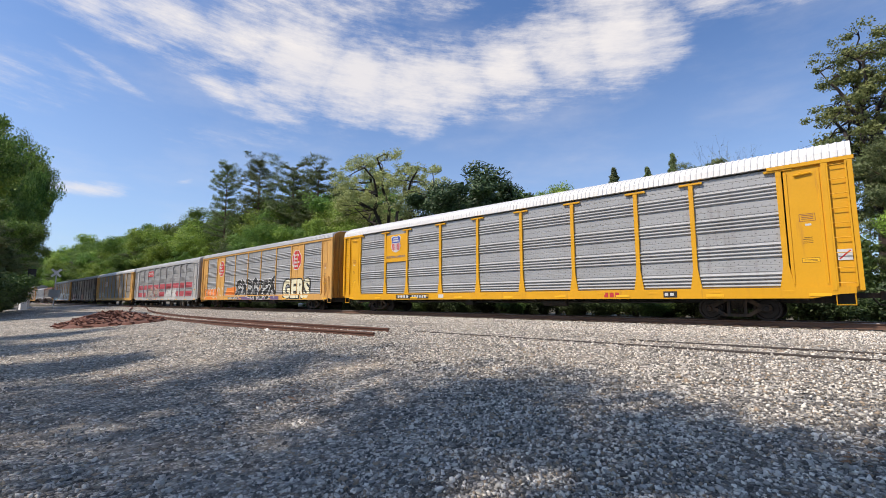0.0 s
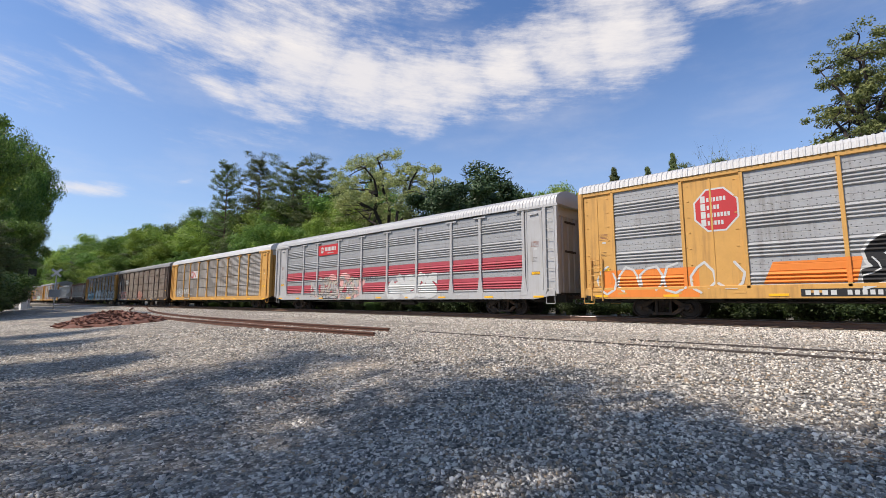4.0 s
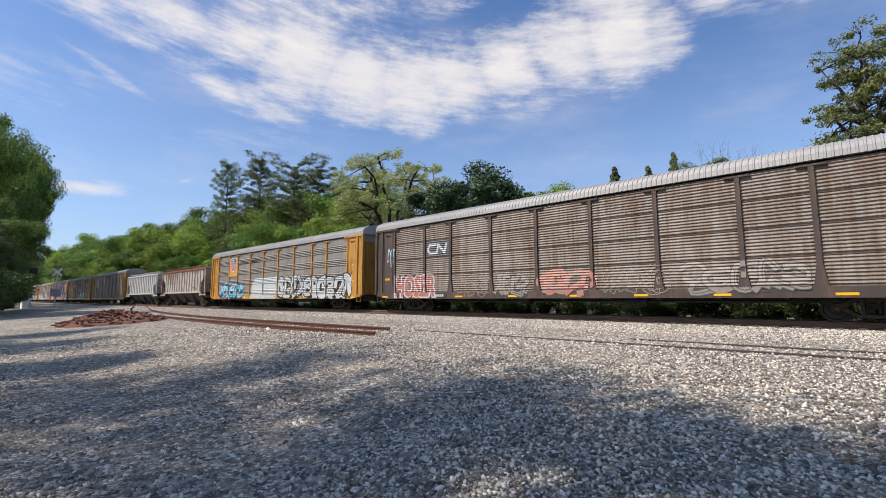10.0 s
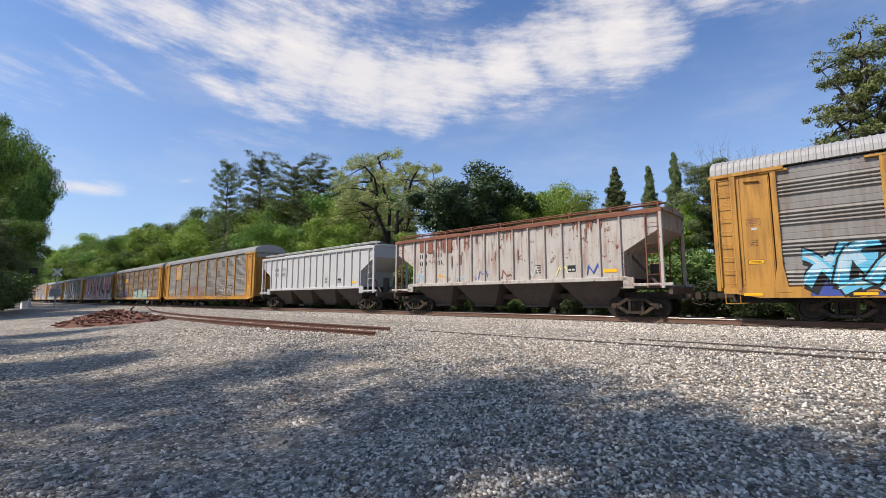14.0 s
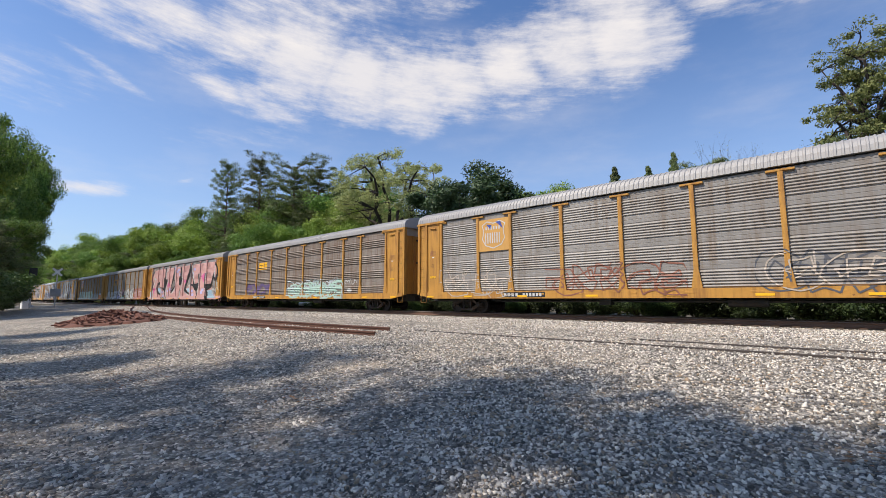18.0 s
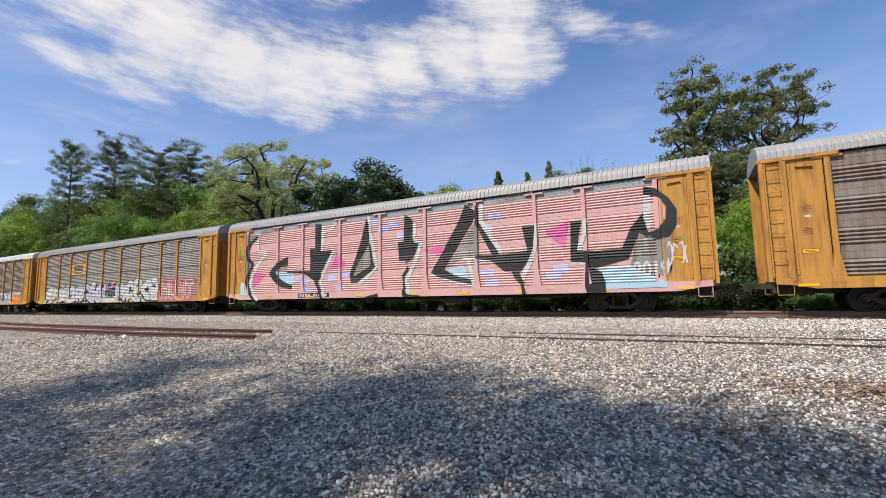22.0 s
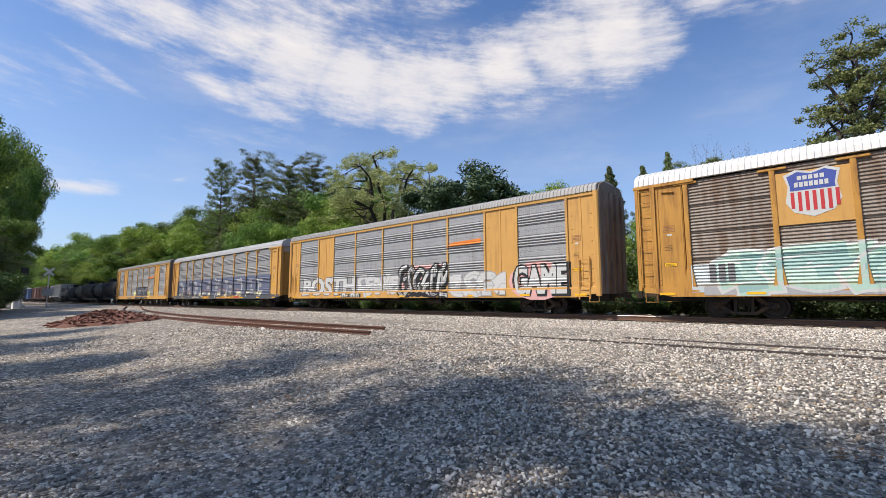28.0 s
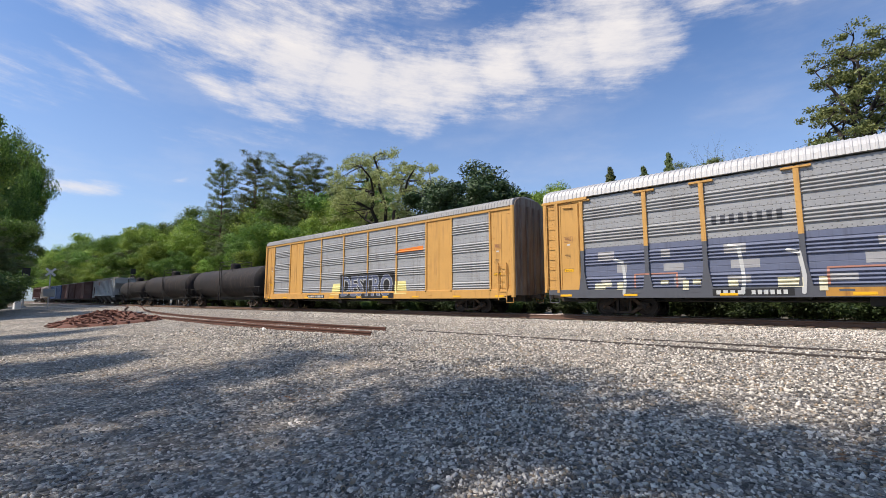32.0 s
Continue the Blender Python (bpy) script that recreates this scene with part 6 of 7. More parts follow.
def pink_letters(c):
    """Four letters as tall as the car: pink bodies, black hollows and shadows, white edges."""
    dress(c)
    dark = {
        "c_hollow": [(-9.95, 2.35), (-9.56, 2.8), (-8.89, 3.17), (-8.32, 3.33), (-8.34, 2.81), (-8.98, 2.72), (-9.3, 2.48), (-9, 2.04), (-8.37, 1.72), (-7.92, 1.61), (-7.98, 1.36), (-8.88, 1.53), (-9.58, 1.96)],
        "c_bar": [(-8.34, 2.48), (-6.42, 2.39), (-6.42, 2.25), (-8.35, 2.34)],
        "c_shade": [(-6.08, 5.12), (-5.59, 5.06), (-5.65, 3.5), (-4.74, 3.5), (-5.22, 2.82), (-5.63, 2.28), (-5.62, 1.96), (-5.85, 1.74), (-5.37, 0.81), (-5.57, 0.8), (-6, 1.51), (-6.12, 1.79), (-6.98, 2.3), (-6.46, 2.42), (-6.48, 3.71), (-6.09, 3.68)],
        "u_hollow": [(-2.3, 5.1), (-2.17, 4.72), (-2.16, 3.65), (-2.54, 3.17), (-3.14, 2.3), (-3.19, 1.95), (-2.11, 2.46), (-2.03, 2.66), (-1.92, 2.76), (-1.72, 2.42), (-2.04, 2.14), (-2.9, 1.64), (-3.37, 1.59), (-3.5, 2.05), (-2.8, 3.58)],
        "u_edge": [(-2.16, 3.65), (-2.05, 3.64), (-1.89, 2.66), (-2.03, 2.58)],
        "u_shade": [(0.16, 5), (0.51, 4.85), (0.67, 4.63), (0.65, 3.76), (0.77, 3.51), (1.05, 3.5), (0.62, 2.69), (0.24, 2.52), (0.43, 2.16), (0.16, 1.88), (0.14, 1.63), (0.25, 0.96), (0.03, 0.87), (0.04, 1.59), (-0.03, 1.85), (0.32, 2.32), (0.27, 2.6), (-0.18, 2.63), (-0.26, 3.6), (0.1, 3.63)],
        "sill_wedge": [(-2.48, 0.8), (-1.49, 0.99), (-1.52, 0.8)],
        "sill_wedge_far": [(0.1, 1), (0.44, 0.9), (1.39, 0.8), (0.06, 0.8)],
        "l_hollow": [(3.67, 5.17), (4.24, 4.73), (4.18, 4.47), (2.45, 2.07), (3.1, 1.72), (3.87, 1.53), (3.9, 1.32), (3.09, 1.48), (2.11, 1.71), (1.71, 1.95), (2.28, 2.77), (3.33, 4.41)],
        "l_edge": [(4.21, 5.05), (4.37, 4.98), (4.35, 4.21), (5.35, 2.67), (5, 2.6), (4.19, 4.13)],
        "l_shade": [(6.46, 3.81), (7.07, 3.8), (6.98, 2.92), (6.75, 2.36), (6.27, 1.72), (6.49, 1.29), (6.57, 0.8), (6.41, 0.8), (6.36, 1.18), (6.05, 1.5), (5.9, 1.84), (5.57, 1.84), (4.94, 2.37), (4.18, 2.48), (4.19, 2.65), (5.52, 2.61), (6.69, 2.72), (6.56, 3.29)],
        "t_shade": [(8.62, 3.82), (9.07, 3.81), (8.92, 3.19), (8.84, 2.57), (9.54, 2.5), (10.61, 2.55), (10.96, 3.32), (11.47, 3.92), (11.46, 3.72), (11.6, 3.12), (11.84, 3.14), (11.52, 2.93), (11.29, 3.15), (11.06, 2.65), (10.83, 2.12), (9.49, 1.79), (9.51, 2.01), (8.55, 2.13)],
        "t_tail": [(11.54, 4.95), (11.97, 4.8), (12.39, 4.39), (12.64, 3.92), (12.59, 3.29), (12.33, 2.9), (11.81, 2.77), (11.59, 3.1), (12, 3.22), (12.26, 3.58), (12.3, 4.05), (12.07, 4.47), (11.51, 4.63)],
        "t_foot": [(9.18, 2.03), (9.51, 2.01), (9.51, 1.79), (9.78, 1.61), (9.92, 1.19), (9.92, 0.8), (9.17, 0.8), (9.1, 1.11)],
    }
    rims = [
        ([(-11.01, 4.78), (-11.03, 3.76), (-10.18, 3.67), (-10.98, 3.01), (-11.45, 2.34), (-11.67, 1.79), (-11.41, 1.17), (-10.9, 0.8)], 0.22),
        ([(-5.48, 4.88), (-5.54, 3.54)], 0.2),
        ([(-4.74, 3.43), (-5.16, 2.63), (-5.63, 1.78), (-5.32, 0.95)], 0.22),
        ([(-5.61, 4.58), (-4.86, 4.67), (-4.47, 5.11)], 0.16),
        ([(-2.19, 5.09), (-1.99, 3.94), (-1.65, 2.43), (-2.03, 2.05), (-2.81, 1.55)], 0.2),
        ([(-7.85, 2.34), (-7.8, 1.36)], 0.16),
        ([(0.78, 4.46), (0.71, 3.67), (1.14, 3.43), (0.87, 2.68), (0.48, 2.02), (0.23, 1.58), (0.41, 1)], 0.22),
        ([(-0.21, 3.52), (-0.11, 2.59), (0.21, 2.57)], 0.08),
        ([(4.5, 4.97), (4.47, 4.25), (5.4, 2.76)], 0.26),
        ([(7.17, 3.79), (7.01, 2.7), (6.64, 1.92), (6.35, 1.4), (6.5, 1.07)], 0.2),
        ([(3.49, 2.52), (4.86, 2.4)], 0.1),
        ([(3.79, 2.39), (4.04, 1.34)], 0.2),
        ([(9.25, 3.8), (9.15, 3.22), (8.92, 2.57)], 0.2),
        ([(8.59, 2.04), (9.13, 2.01)], 0.1),
        ([(11.63, 4.57), (11.58, 3.32)], 0.26),
        ([(1.86, 1.8), (3.08, 1.41), (3.95, 1.25)], 0.1),
    ]
    edge = stroke([(-11.07, 4.76), (-11.67, 4.41), (-12, 3.97), (-11.83, 3.33), (-11.45, 3.04), (-11.78, 2.46), (-11.96, 1.88), (-11.67, 1.25), (-11.22, 0.8)], 0.2)
    bare = [
        [(-12.05, 5), (-11.07, 4.9), (-11.49, 4.39), (-11.79, 3.95), (-11.62, 3.21), (-11.45, 2.98), (-11.87, 2.2), (-11.99, 1.82), (-11.76, 1.18), (-12.09, 1.18)],
        [(-9.28, 2.48), (-8.96, 2.69), (-8.36, 2.78), (-8.37, 2.49)],
        [(-5.78, 3.13), (-5.37, 2.85), (-5.74, 2.38)],
        [(-2.16, 3.57), (-1.92, 2.62), (-3.11, 2.08), (-3.14, 2.26), (-2.54, 3.13)],
        [(0.34, 3.07), (0.72, 3.2), (0.54, 2.78)],
        [(4.25, 4.41), (4.35, 4.12), (4.33, 2.64), (3.49, 2.6), (2.55, 2.11)],
        [(11.59, 3.06), (11.81, 2.75), (12.38, 2.9), (12.26, 1.36), (10.87, 1.73), (11.06, 2.58), (11.32, 3.11)],
        [(-10.83, 5.09), (-8.79, 5.23), (-8.79, 5), (-10.84, 4.87)],
        [(5.87, 5.36), (7.02, 5.34), (7.01, 5.11), (5.2, 5.02)],
    ]
    blue = [
        [(-9.28, 2.43), (-7.85, 2.31), (-7.97, 1.63), (-8.49, 1.77), (-9, 2.06)],
        [(-2.96, 2.03), (-1.97, 2.45), (-2.21, 2.13), (-3.2, 1.8)],
        [(2.55, 2.06), (3.52, 2.21), (3.87, 1.55), (3.1, 1.75)],
        [(9.56, 1.77), (10.81, 1.85), (12.13, 1.18), (12.17, 0.96), (9.94, 0.93), (9.82, 1.59)],
        [(-12.54, 1.95), (-12.08, 1.8), (-11.76, 1.07), (-12.55, 1.08)],
    ]
    pale = [
        [(-11.61, 4.29), (-11.16, 4.47), (-11.14, 3.93), (-11.44, 3.2), (-11.74, 3.54)],
        [(11.72, 4.52), (12.05, 4.44), (12.25, 4.02), (12.22, 3.58), (11.97, 3.26), (11.65, 3.19)],
    ]
    spots = [rect(x - 0.34, x + 0.34, z - 0.16, z + 0.16) for x, z in ((-1.89, 4.79), (-1.11, 4.38), (-0.55, 4.58), (0.01, 3.98), (-7.74, 1.92), (-6.86, 1.77), (-6.57, 1.29), (-4.79, 1.93), (-4.19, 1.35), (-3.75, 2.11), (5.17, 4.41), (4.7, 3.91), (4.72, 1.8), (4.92, 1.33), (7.81, 1.57), (8.11, 1.87))]
    rays = [[(-11.51, 2.58), (-10.2, 2.34), (-11.41, 1.46)], [(-4.45, 3.38), (-3.63, 2.54), (-5, 2.39)], [(1.23, 3.11), (2.42, 3.24), (2.3, 2.73)], [(7.45, 3.5), (8.57, 3.87), (8.34, 2.67)]]
    black = [t for o in dark.values() for t in fan(o)]
    white = [q for pts, w in rims for q in stroke(pts, w)]
    steel = [t for o in bare for t in fan(o)]
    paint(c, "graffiti", "huge pink letters with black hollows and white edges",
          [(INK["magenta"], rays), (INK["lilac"], spots), (GALV_OLD, steel), (INK["sky"], [t for o in blue for t in fan(o)]), (INK["pink"], [t for o in pale for t in fan(o)]), (INK["white"], white), (INK["black"], black + edge)])
    paint(c, "graffiti", "white year with black outline beside the letters", [(INK["black"], lettering("2019", 10.90, 12.37, 1.26, 2.06, 0.10)), (INK["white"], lettering("2019", 11.00, 12.27, 1.34, 1.99, 0.03))])
    paint(c, "graffiti", "black and white scrawls on the end plates", scribble(141, -12.9, -12.0, 3.2, 4.3, 4, "slate", 0.04) + scribble(142, 12.2, 13.0, 1.7, 2.7, 4, "white", 0.06))
    paint(c, "data_board", "black data board with white marks", plate(-7.3, -4.9))


make_train()


def lengthen():
    """Draws the open racks out to their full length; trucks, couplers, ladders and end parts only move."""
    drawn = {}
    for car, offset in TRAIN:
        if not car.name.startswith("autorack") or car["panelled"]:
            continue
        for child in car.children:
            child.matrix_basis.translation.x *= LONG
            if child.name.split(".")[0] not in ("truck", "coupler", "ladder", "end_door", "end_cap", "slot", "reflector"):
                if child.data not in drawn:
                    drawn[child.data] = child.data.copy()
                    drawn[child.data].transform(Matrix.Diagonal((LONG, 1, 1, 1)))
                    drawn[child.data].name = child.data.name
                child.data = drawn[child.data]


lengthen()

# ---- trees ----


def leaves_mesh(name, centres, radii, per, size, mat, flat=1.0, rng=None, slim=0.45):
    """A crown: ragged clumps of small pointed leaves round the given centres."""
    rng = rng or np.random.default_rng(1)
    centres, radii = np.asarray(centres, float), np.asarray(radii, float)
    n = len(centres) * per
    ids = np.repeat(np.arange(len(centres)), per)
    d = rng.normal(size=(n, 3))
    d /= np.linalg.norm(d, axis=1, keepdims=True)
    r = rng.random(n) ** 0.45
    p = centres[ids] + d * (r * radii[ids])[:, None] * np.array([1, 1, flat])
    a = rng.normal(size=(n, 3))
    a /= np.linalg.norm(a, axis=1, keepdims=True)
    b = np.cross(a, d)
    b /= np.linalg.norm(b, axis=1, keepdims=True) + 1e-9
    s = size * (0.6 + 0.8 * rng.random(n))[:, None]
    v = np.stack([p - a * s, p + b * s * slim + a * s * 0.1, p + a * s, p - b * s * slim + a * s * 0.1], axis=1).reshape(-1, 3)
    return quads_mesh(name, v, 4, mat)


def grow(s, tips, p, d, length, r, depth, rng, spread=0.6, rise=0.12, keep=0.72, knots=None):
    """A limb with its forks, as tapered tubes; collects the ends of the twigs."""
    pts, rad = [p.copy()], [r]
    steps = 3 if depth else 2
    for i in range(steps):
        d = (d + Vector((rng.normal() * 0.16, rng.normal() * 0.16, rise + rng.normal() * 0.08))).normalized()
        p = p + d * (length / steps)
        pts.append(p.copy())
        rad.append(r * (1 - 0.38 * (i + 1) / steps))
        if i >= 1:
            tips.append(tuple(p))
    s.tube(pts, rad, 6 if depth > 1 else 4, False)
    if depth == 0:
        return
    for k in range(2 + (rng.random() < 0.55)):
        side = Vector((rng.normal(), rng.normal(), rng.normal() * 0.5)).normalized()
        nd = (d + side * spread * (0.6 + 0.7 * rng.random())).normalized()
        grow(s, tips, pts[-1] if k < 2 else pts[-2], nd, length * keep * (0.8 + 0.35 * rng.random()), rad[-1] * 0.68, depth - 1, rng, spread, rise, keep)


def broad_tree(seed, height=16.0, leaf="fresh", trunk=0.35, depth=3, per=95, size=0.17, clump=1.25, spread=0.75, bark=None, puffs=1.0):
    rng = np.random.default_rng(seed)
    s, tips = Solid(), []
    h0 = height * trunk
    lean = Vector((rng.normal() * 0.05, rng.normal() * 0.05, 1)).normalized()
    base_r = height * 0.016
    top = lean * h0
    s.tube([Vector((0, 0, -0.3)), lean * h0 * 0.1, lean * h0 * 0.6, top], [base_r * 1.5, base_r * 1.1, base_r * 0.95, base_r * 0.85], 9, False)
    for k in range(4):
        a = k * 1.57 + rng.random()
        d = Vector((math.cos(a) * 0.75, math.sin(a) * 0.75, 0.9 + rng.random() * 0.5)).normalized()
        grow(s, tips, top - lean * (h0 * 0.12 * k), d, height * 0.25 * (0.85 + 0.3 * rng.random()), base_r * 0.6, depth, rng, spread, 0.10)
    grow(s, tips, top, lean, height * 0.27, base_r * 0.7, depth, rng, spread, 0.16)
    t = np.array(tips)
    k = height / max(t[:, 2].max() + clump * 0.6, 1)
    wood = s.mesh("trunk", bark or BARK)
    wood.transform(Matrix.Scale(k, 4))
    if puffs < 1.0:     # fewer, larger puffs with gaps between them
        t = t[rng.random(len(t)) < puffs]
    crown = leaves_mesh("crown", t * k, clump * (0.6 + 0.6 * rng.random(len(t))), int(per / puffs * 0.8), size, LEAF[leaf], 0.72, rng)
    return wood, crown


def pine_tree(seed, height=26.0, bare=0.5, reach=3.2, per=70, size=0.2, clump=0.8, leaf="pine", tiers=11, cone=False):
    """Pine: a straight trunk, then uneven tiers of boughs that bear flat plates of needles; cone: a young tree that tapers to its tip."""
    rng = np.random.default_rng(seed)
    s, tips, rad = Solid(), [], []
    bow = Vector((rng.normal() * 0.25, rng.normal() * 0.25, 0))
    s.tube([(0, 0, -0.3), bow * 0.5 + Vector((0, 0, height * 0.4)), bow + Vector((0, 0, height * 0.8)), bow + Vector((0, 0, height))], [height * 0.013, height * 0.0095, height * 0.006, 0.03], 8, False)
    for i in range(tiers):
        f = i / (tiers - 1)
        z = height * (bare + (1 - bare) * f * 0.98)
        if cone:
            long = reach * (1.04 - f) * (0.85 + 0.3 * rng.random())
        else:
            long = reach * (0.5 + 0.65 * math.sin(math.pi * min(0.10 + 0.82 * f, 1.0)) ** 0.7) * (0.65 + 0.6 * rng.random())
        for k in range(7 if cone else 5 if f < 0.85 else 4):
            a = k * 1.35 + rng.random() * 1.2 + i
            l = long * (0.6 + 0.55 * rng.random())
            d = Vector((math.cos(a), math.sin(a), 0.04 + 0.38 * f))
            p0 = bow * f + Vector((0, 0, z + rng.normal() * height * 0.008))
            p1, p2 = p0 + d * l * 0.55 + Vector((0, 0, -0.15)), p0 + d * l + Vector((0, 0, 0.1))
            s.tube([p0, p1, p2], [0.07, 0.045, 0.02], 4, False)
            for q, m in ((p2, 1.0), (p0 + d * l * 0.75, 1.0), (p1, 0.8), (p0 + d * l * 0.3, 0.55)):
                loose = 0.3 * (1.08 - f) if cone else 0.3
                tips.append(tuple(q + Vector((rng.normal() * loose, rng.normal() * loose, 0.12))))
                rad.append(clump * m * (0.7 + 0.6 * rng.random()) * (1.0 if not cone else 0.30 + 0.75 * (1 - f)))
    for k in range(3):
        tips.append(tuple(bow + Vector((0, 0, height * (1 - 0.015 * k)))))
        rad.append(clump * (0.12 if cone else 0.75))
    crown = leaves_mesh("crown", tips, rad, per, size, LEAF[leaf], 0.36 if not cone else 0.9, rng, 0.14)
    return s.mesh("trunk", PINE_BARK), crown


def open_oak(seed, height=22.0, limbs=6, fork=0.30, wide=0.40, per=230, pads=62, size=0.085, leaf="olive", low=0.42, clump=0.062, girth=0.020):
    """Domed crown of leaf pads with gaps, borne by heavy crooked dark limbs in plain sight."""
    rng = np.random.default_rng(seed)
    s = Solid()
    h0, r = height * fork, height * girth
    s.tube([(0, 0, -0.3), (0.15, 0, h0 * 0.5), (0, 0.1, h0)], [r * 1.5, r * 1.1, r], 9, False)
    mid = Vector((0, 0, height * (low + 1.0) / 2))
    dome = Vector((height * wide, height * wide, height * (1.0 - low) / 2))
    knots = []
    for k in range(limbs):
        a = k * 6.283 / limbs + rng.normal() * 0.3
        e = rng.uniform(-0.05, 1.15)
        goal = mid + Vector((math.cos(a) * math.cos(e) * dome.x, math.sin(a) * math.cos(e) * dome.y, math.sin(e) * dome.z)) * 0.8
        p = Vector((0, 0.1, h0 * (0.8 + 0.2 * rng.random())))
        pts, rr = [p], [r * 0.72]
        for i in range(1, 7):
            f = i / 6
            q = p.lerp(goal, f) + Vector((0, 0, height * 0.07 * math.sin(math.pi * f))) + Vector((rng.normal(), rng.normal(), rng.normal() * 0.8)) * height * 0.022 * (1 - 0.4 * f)
            pts.append(q)
            rr.append(r * (0.72 - 0.50 * f))
        s.tube(pts, rr, 7, False)
        knots += [(q, w) for q, w in zip(pts[2:], rr[2:])]
    centres = []
    for tries in range(pads * 30):      # pads spread evenly over the shell, some within it
        d = Vector((rng.normal(), rng.normal(), rng.normal() + 0.35)).normalized()
        f = 0.72 + 0.28 * rng.random() if rng.random() < 0.8 else 0.35 + 0.4 * rng.random()
        c = mid + Vector((d.x * dome.x, d.y * dome.y, d.z * dome.z)) * f * (0.9 + 0.2 * noise.noise(d * 2.2 + Vector((seed, 0, 0))))
        if all((c - o).length > height * clump * 1.05 for o in centres):
            centres.append(c)
        if len(centres) >= pads:
            break
    for c in centres:
        q, w = min(knots, key=lambda k: (k[0] - c).length + 0.25 * height * max(0, k[0].z - c.z) / height)
        mid_p = q.lerp(c, 0.5) + Vector((rng.normal() * 0.3, rng.normal() * 0.3, 0.25))
        s.tube([q, mid_p, c], [min(w * 0.6, 0.11), 0.055, 0.02], 5, False)
        for k in range(4):
            t = c + Vector((rng.normal(), rng.normal(), rng.normal() * 0.5)) * height * clump * 0.6
            s.tube([mid_p.lerp(c, 0.4), t], [0.03, 0.008], 3, False)
    t, rad = [], []
    for c in centres:                   # each pad is a few tufts
        for k in range(4):
            t.append(tuple(c + Vector((rng.normal(), rng.normal(), rng.normal() * 0.5)) * height * clump * 0.5))
            rad.append(height * clump * rng.uniform(0.35, 0.75))
    return s.mesh("trunk", OAK_BARK), leaves_mesh("crown", t, rad, per // 4, size, LEAF[leaf], 0.6, rng, 0.55)


def bare_tree(seed, height=10.0):
    rng = np.random.default_rng(seed)
    s, tips = Solid(), []
    for k in range(8):
        grow(s, tips, Vector((rng.normal() * 0.9, rng.normal() * 0.5, 0)), Vector((rng.normal() * 0.2, rng.normal() * 0.2, 1)).normalized(), height * 0.42, 0.09, 4, rng, 0.45, 0.14, 0.62)
    t = np.array(tips)
    return s.mesh("trunk", BARK), leaves_mesh("crown", t[::3], 0.25 * np.ones(len(t[::3])), 3, 0.04, LEAF["elm"], 1.0, rng)


KINDS = {}


def kinds():
    for i in range(4):
        KINDS["fresh", i] = broad_tree(10 + i, 16, "fresh", 0.22, 3, 250, 0.135, 1.55, 0.8, puffs=0.5)
        KINDS["mid", i] = broad_tree(30 + i, 18, "mid", 0.25, 3, 250, 0.145, 1.65, 0.75, puffs=0.5)
        KINDS["pine", i] = pine_tree(50 + i, 26, 0.34, 4.2, 110, 0.22, 1.05, "pine", 14)
    for i in range(3):
        KINDS["low_pine", i] = pine_tree(70 + i, 14, 0.06, 3.4, 240, 0.19, 0.9, "pine", 16)
        KINDS["brush", i] = broad_tree(90 + i, 5, "brush", 0.05, 2, 280, 0.10, 1.0, 0.9)
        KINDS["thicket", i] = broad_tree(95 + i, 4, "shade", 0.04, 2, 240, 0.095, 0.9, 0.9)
        KINDS["shade", i] = broad_tree(110 + i, 17, "mid", 0.40, 4, (21, 21, 22)[i], 0.20, 1.35, 0.75)
        KINDS["young_pine", i] = pine_tree(130 + i, 13, 0.05, 2.7, 95, 0.13, 0.52, "pine", 34, True)
    KINDS["oak", 0] = open_oak(5, 20, 8, 0.28, 0.43, 400, 108, 0.095, "olive", 0.38)
    KINDS["oak", 1] = open_oak(8, 20, 5, 0.34, 0.28, 300, 44, 0.095, "olive", 0.36)
    KINDS["oak", 2] = open_oak(15, 20, 7, 0.40, 0.17, 420, 70, 0.09, "elm", 0.30, 0.055, 0.014)
    KINDS["oak", 3] = open_oak(17, 20, 7, 0.46, 0.19, 420, 54, 0.09, "elm", 0.46, 0.055, 0.014)
    KINDS["magnolia", 0] = broad_tree(21, 15, "dark", 0.12, 3, 430, 0.15, 1.25, 0.62, puffs=0.7)
    KINDS["bare", 0] = bare_tree(44, 10)


kinds()
HEIGHTS = {"fresh": 16, "mid": 18, "pine": 26, "low_pine": 14, "brush": 5, "thicket": 4, "shade": 17, "oak": 20, "young_pine": 13, "magnolia": 15, "bare": 10}
TREE_LABEL = {
    "fresh": ("leafy tree in fresh spring green at the wood's edge", "tree"), "mid": ("dense green broadleaf tree in the wood beside the line", "tree"),
    "pine": ("tall pine with bare trunk and layered dark crown", "pine tree"), "young_pine": ("young pointed pine with dark green needles", "pine tree"), "low_pine": ("young dark green pine behind the railway", "pine tree"),
    "thicket": ("dark green undergrowth behind the track", "bush"), "shade": ("airy green tree that dapples the lot", "tree"),
    "brush": ("low green bush growing beside the track", "bush"), "oak": ("open-crowned oak with dark limbs and thin new leaves", "tree"),
    "magnolia": ("dark glossy evergreen tree with dense crown", "tree"), "bare": ("thin leafless saplings with bare grey twigs", "sapling"),
}
MADE_TREES = {}


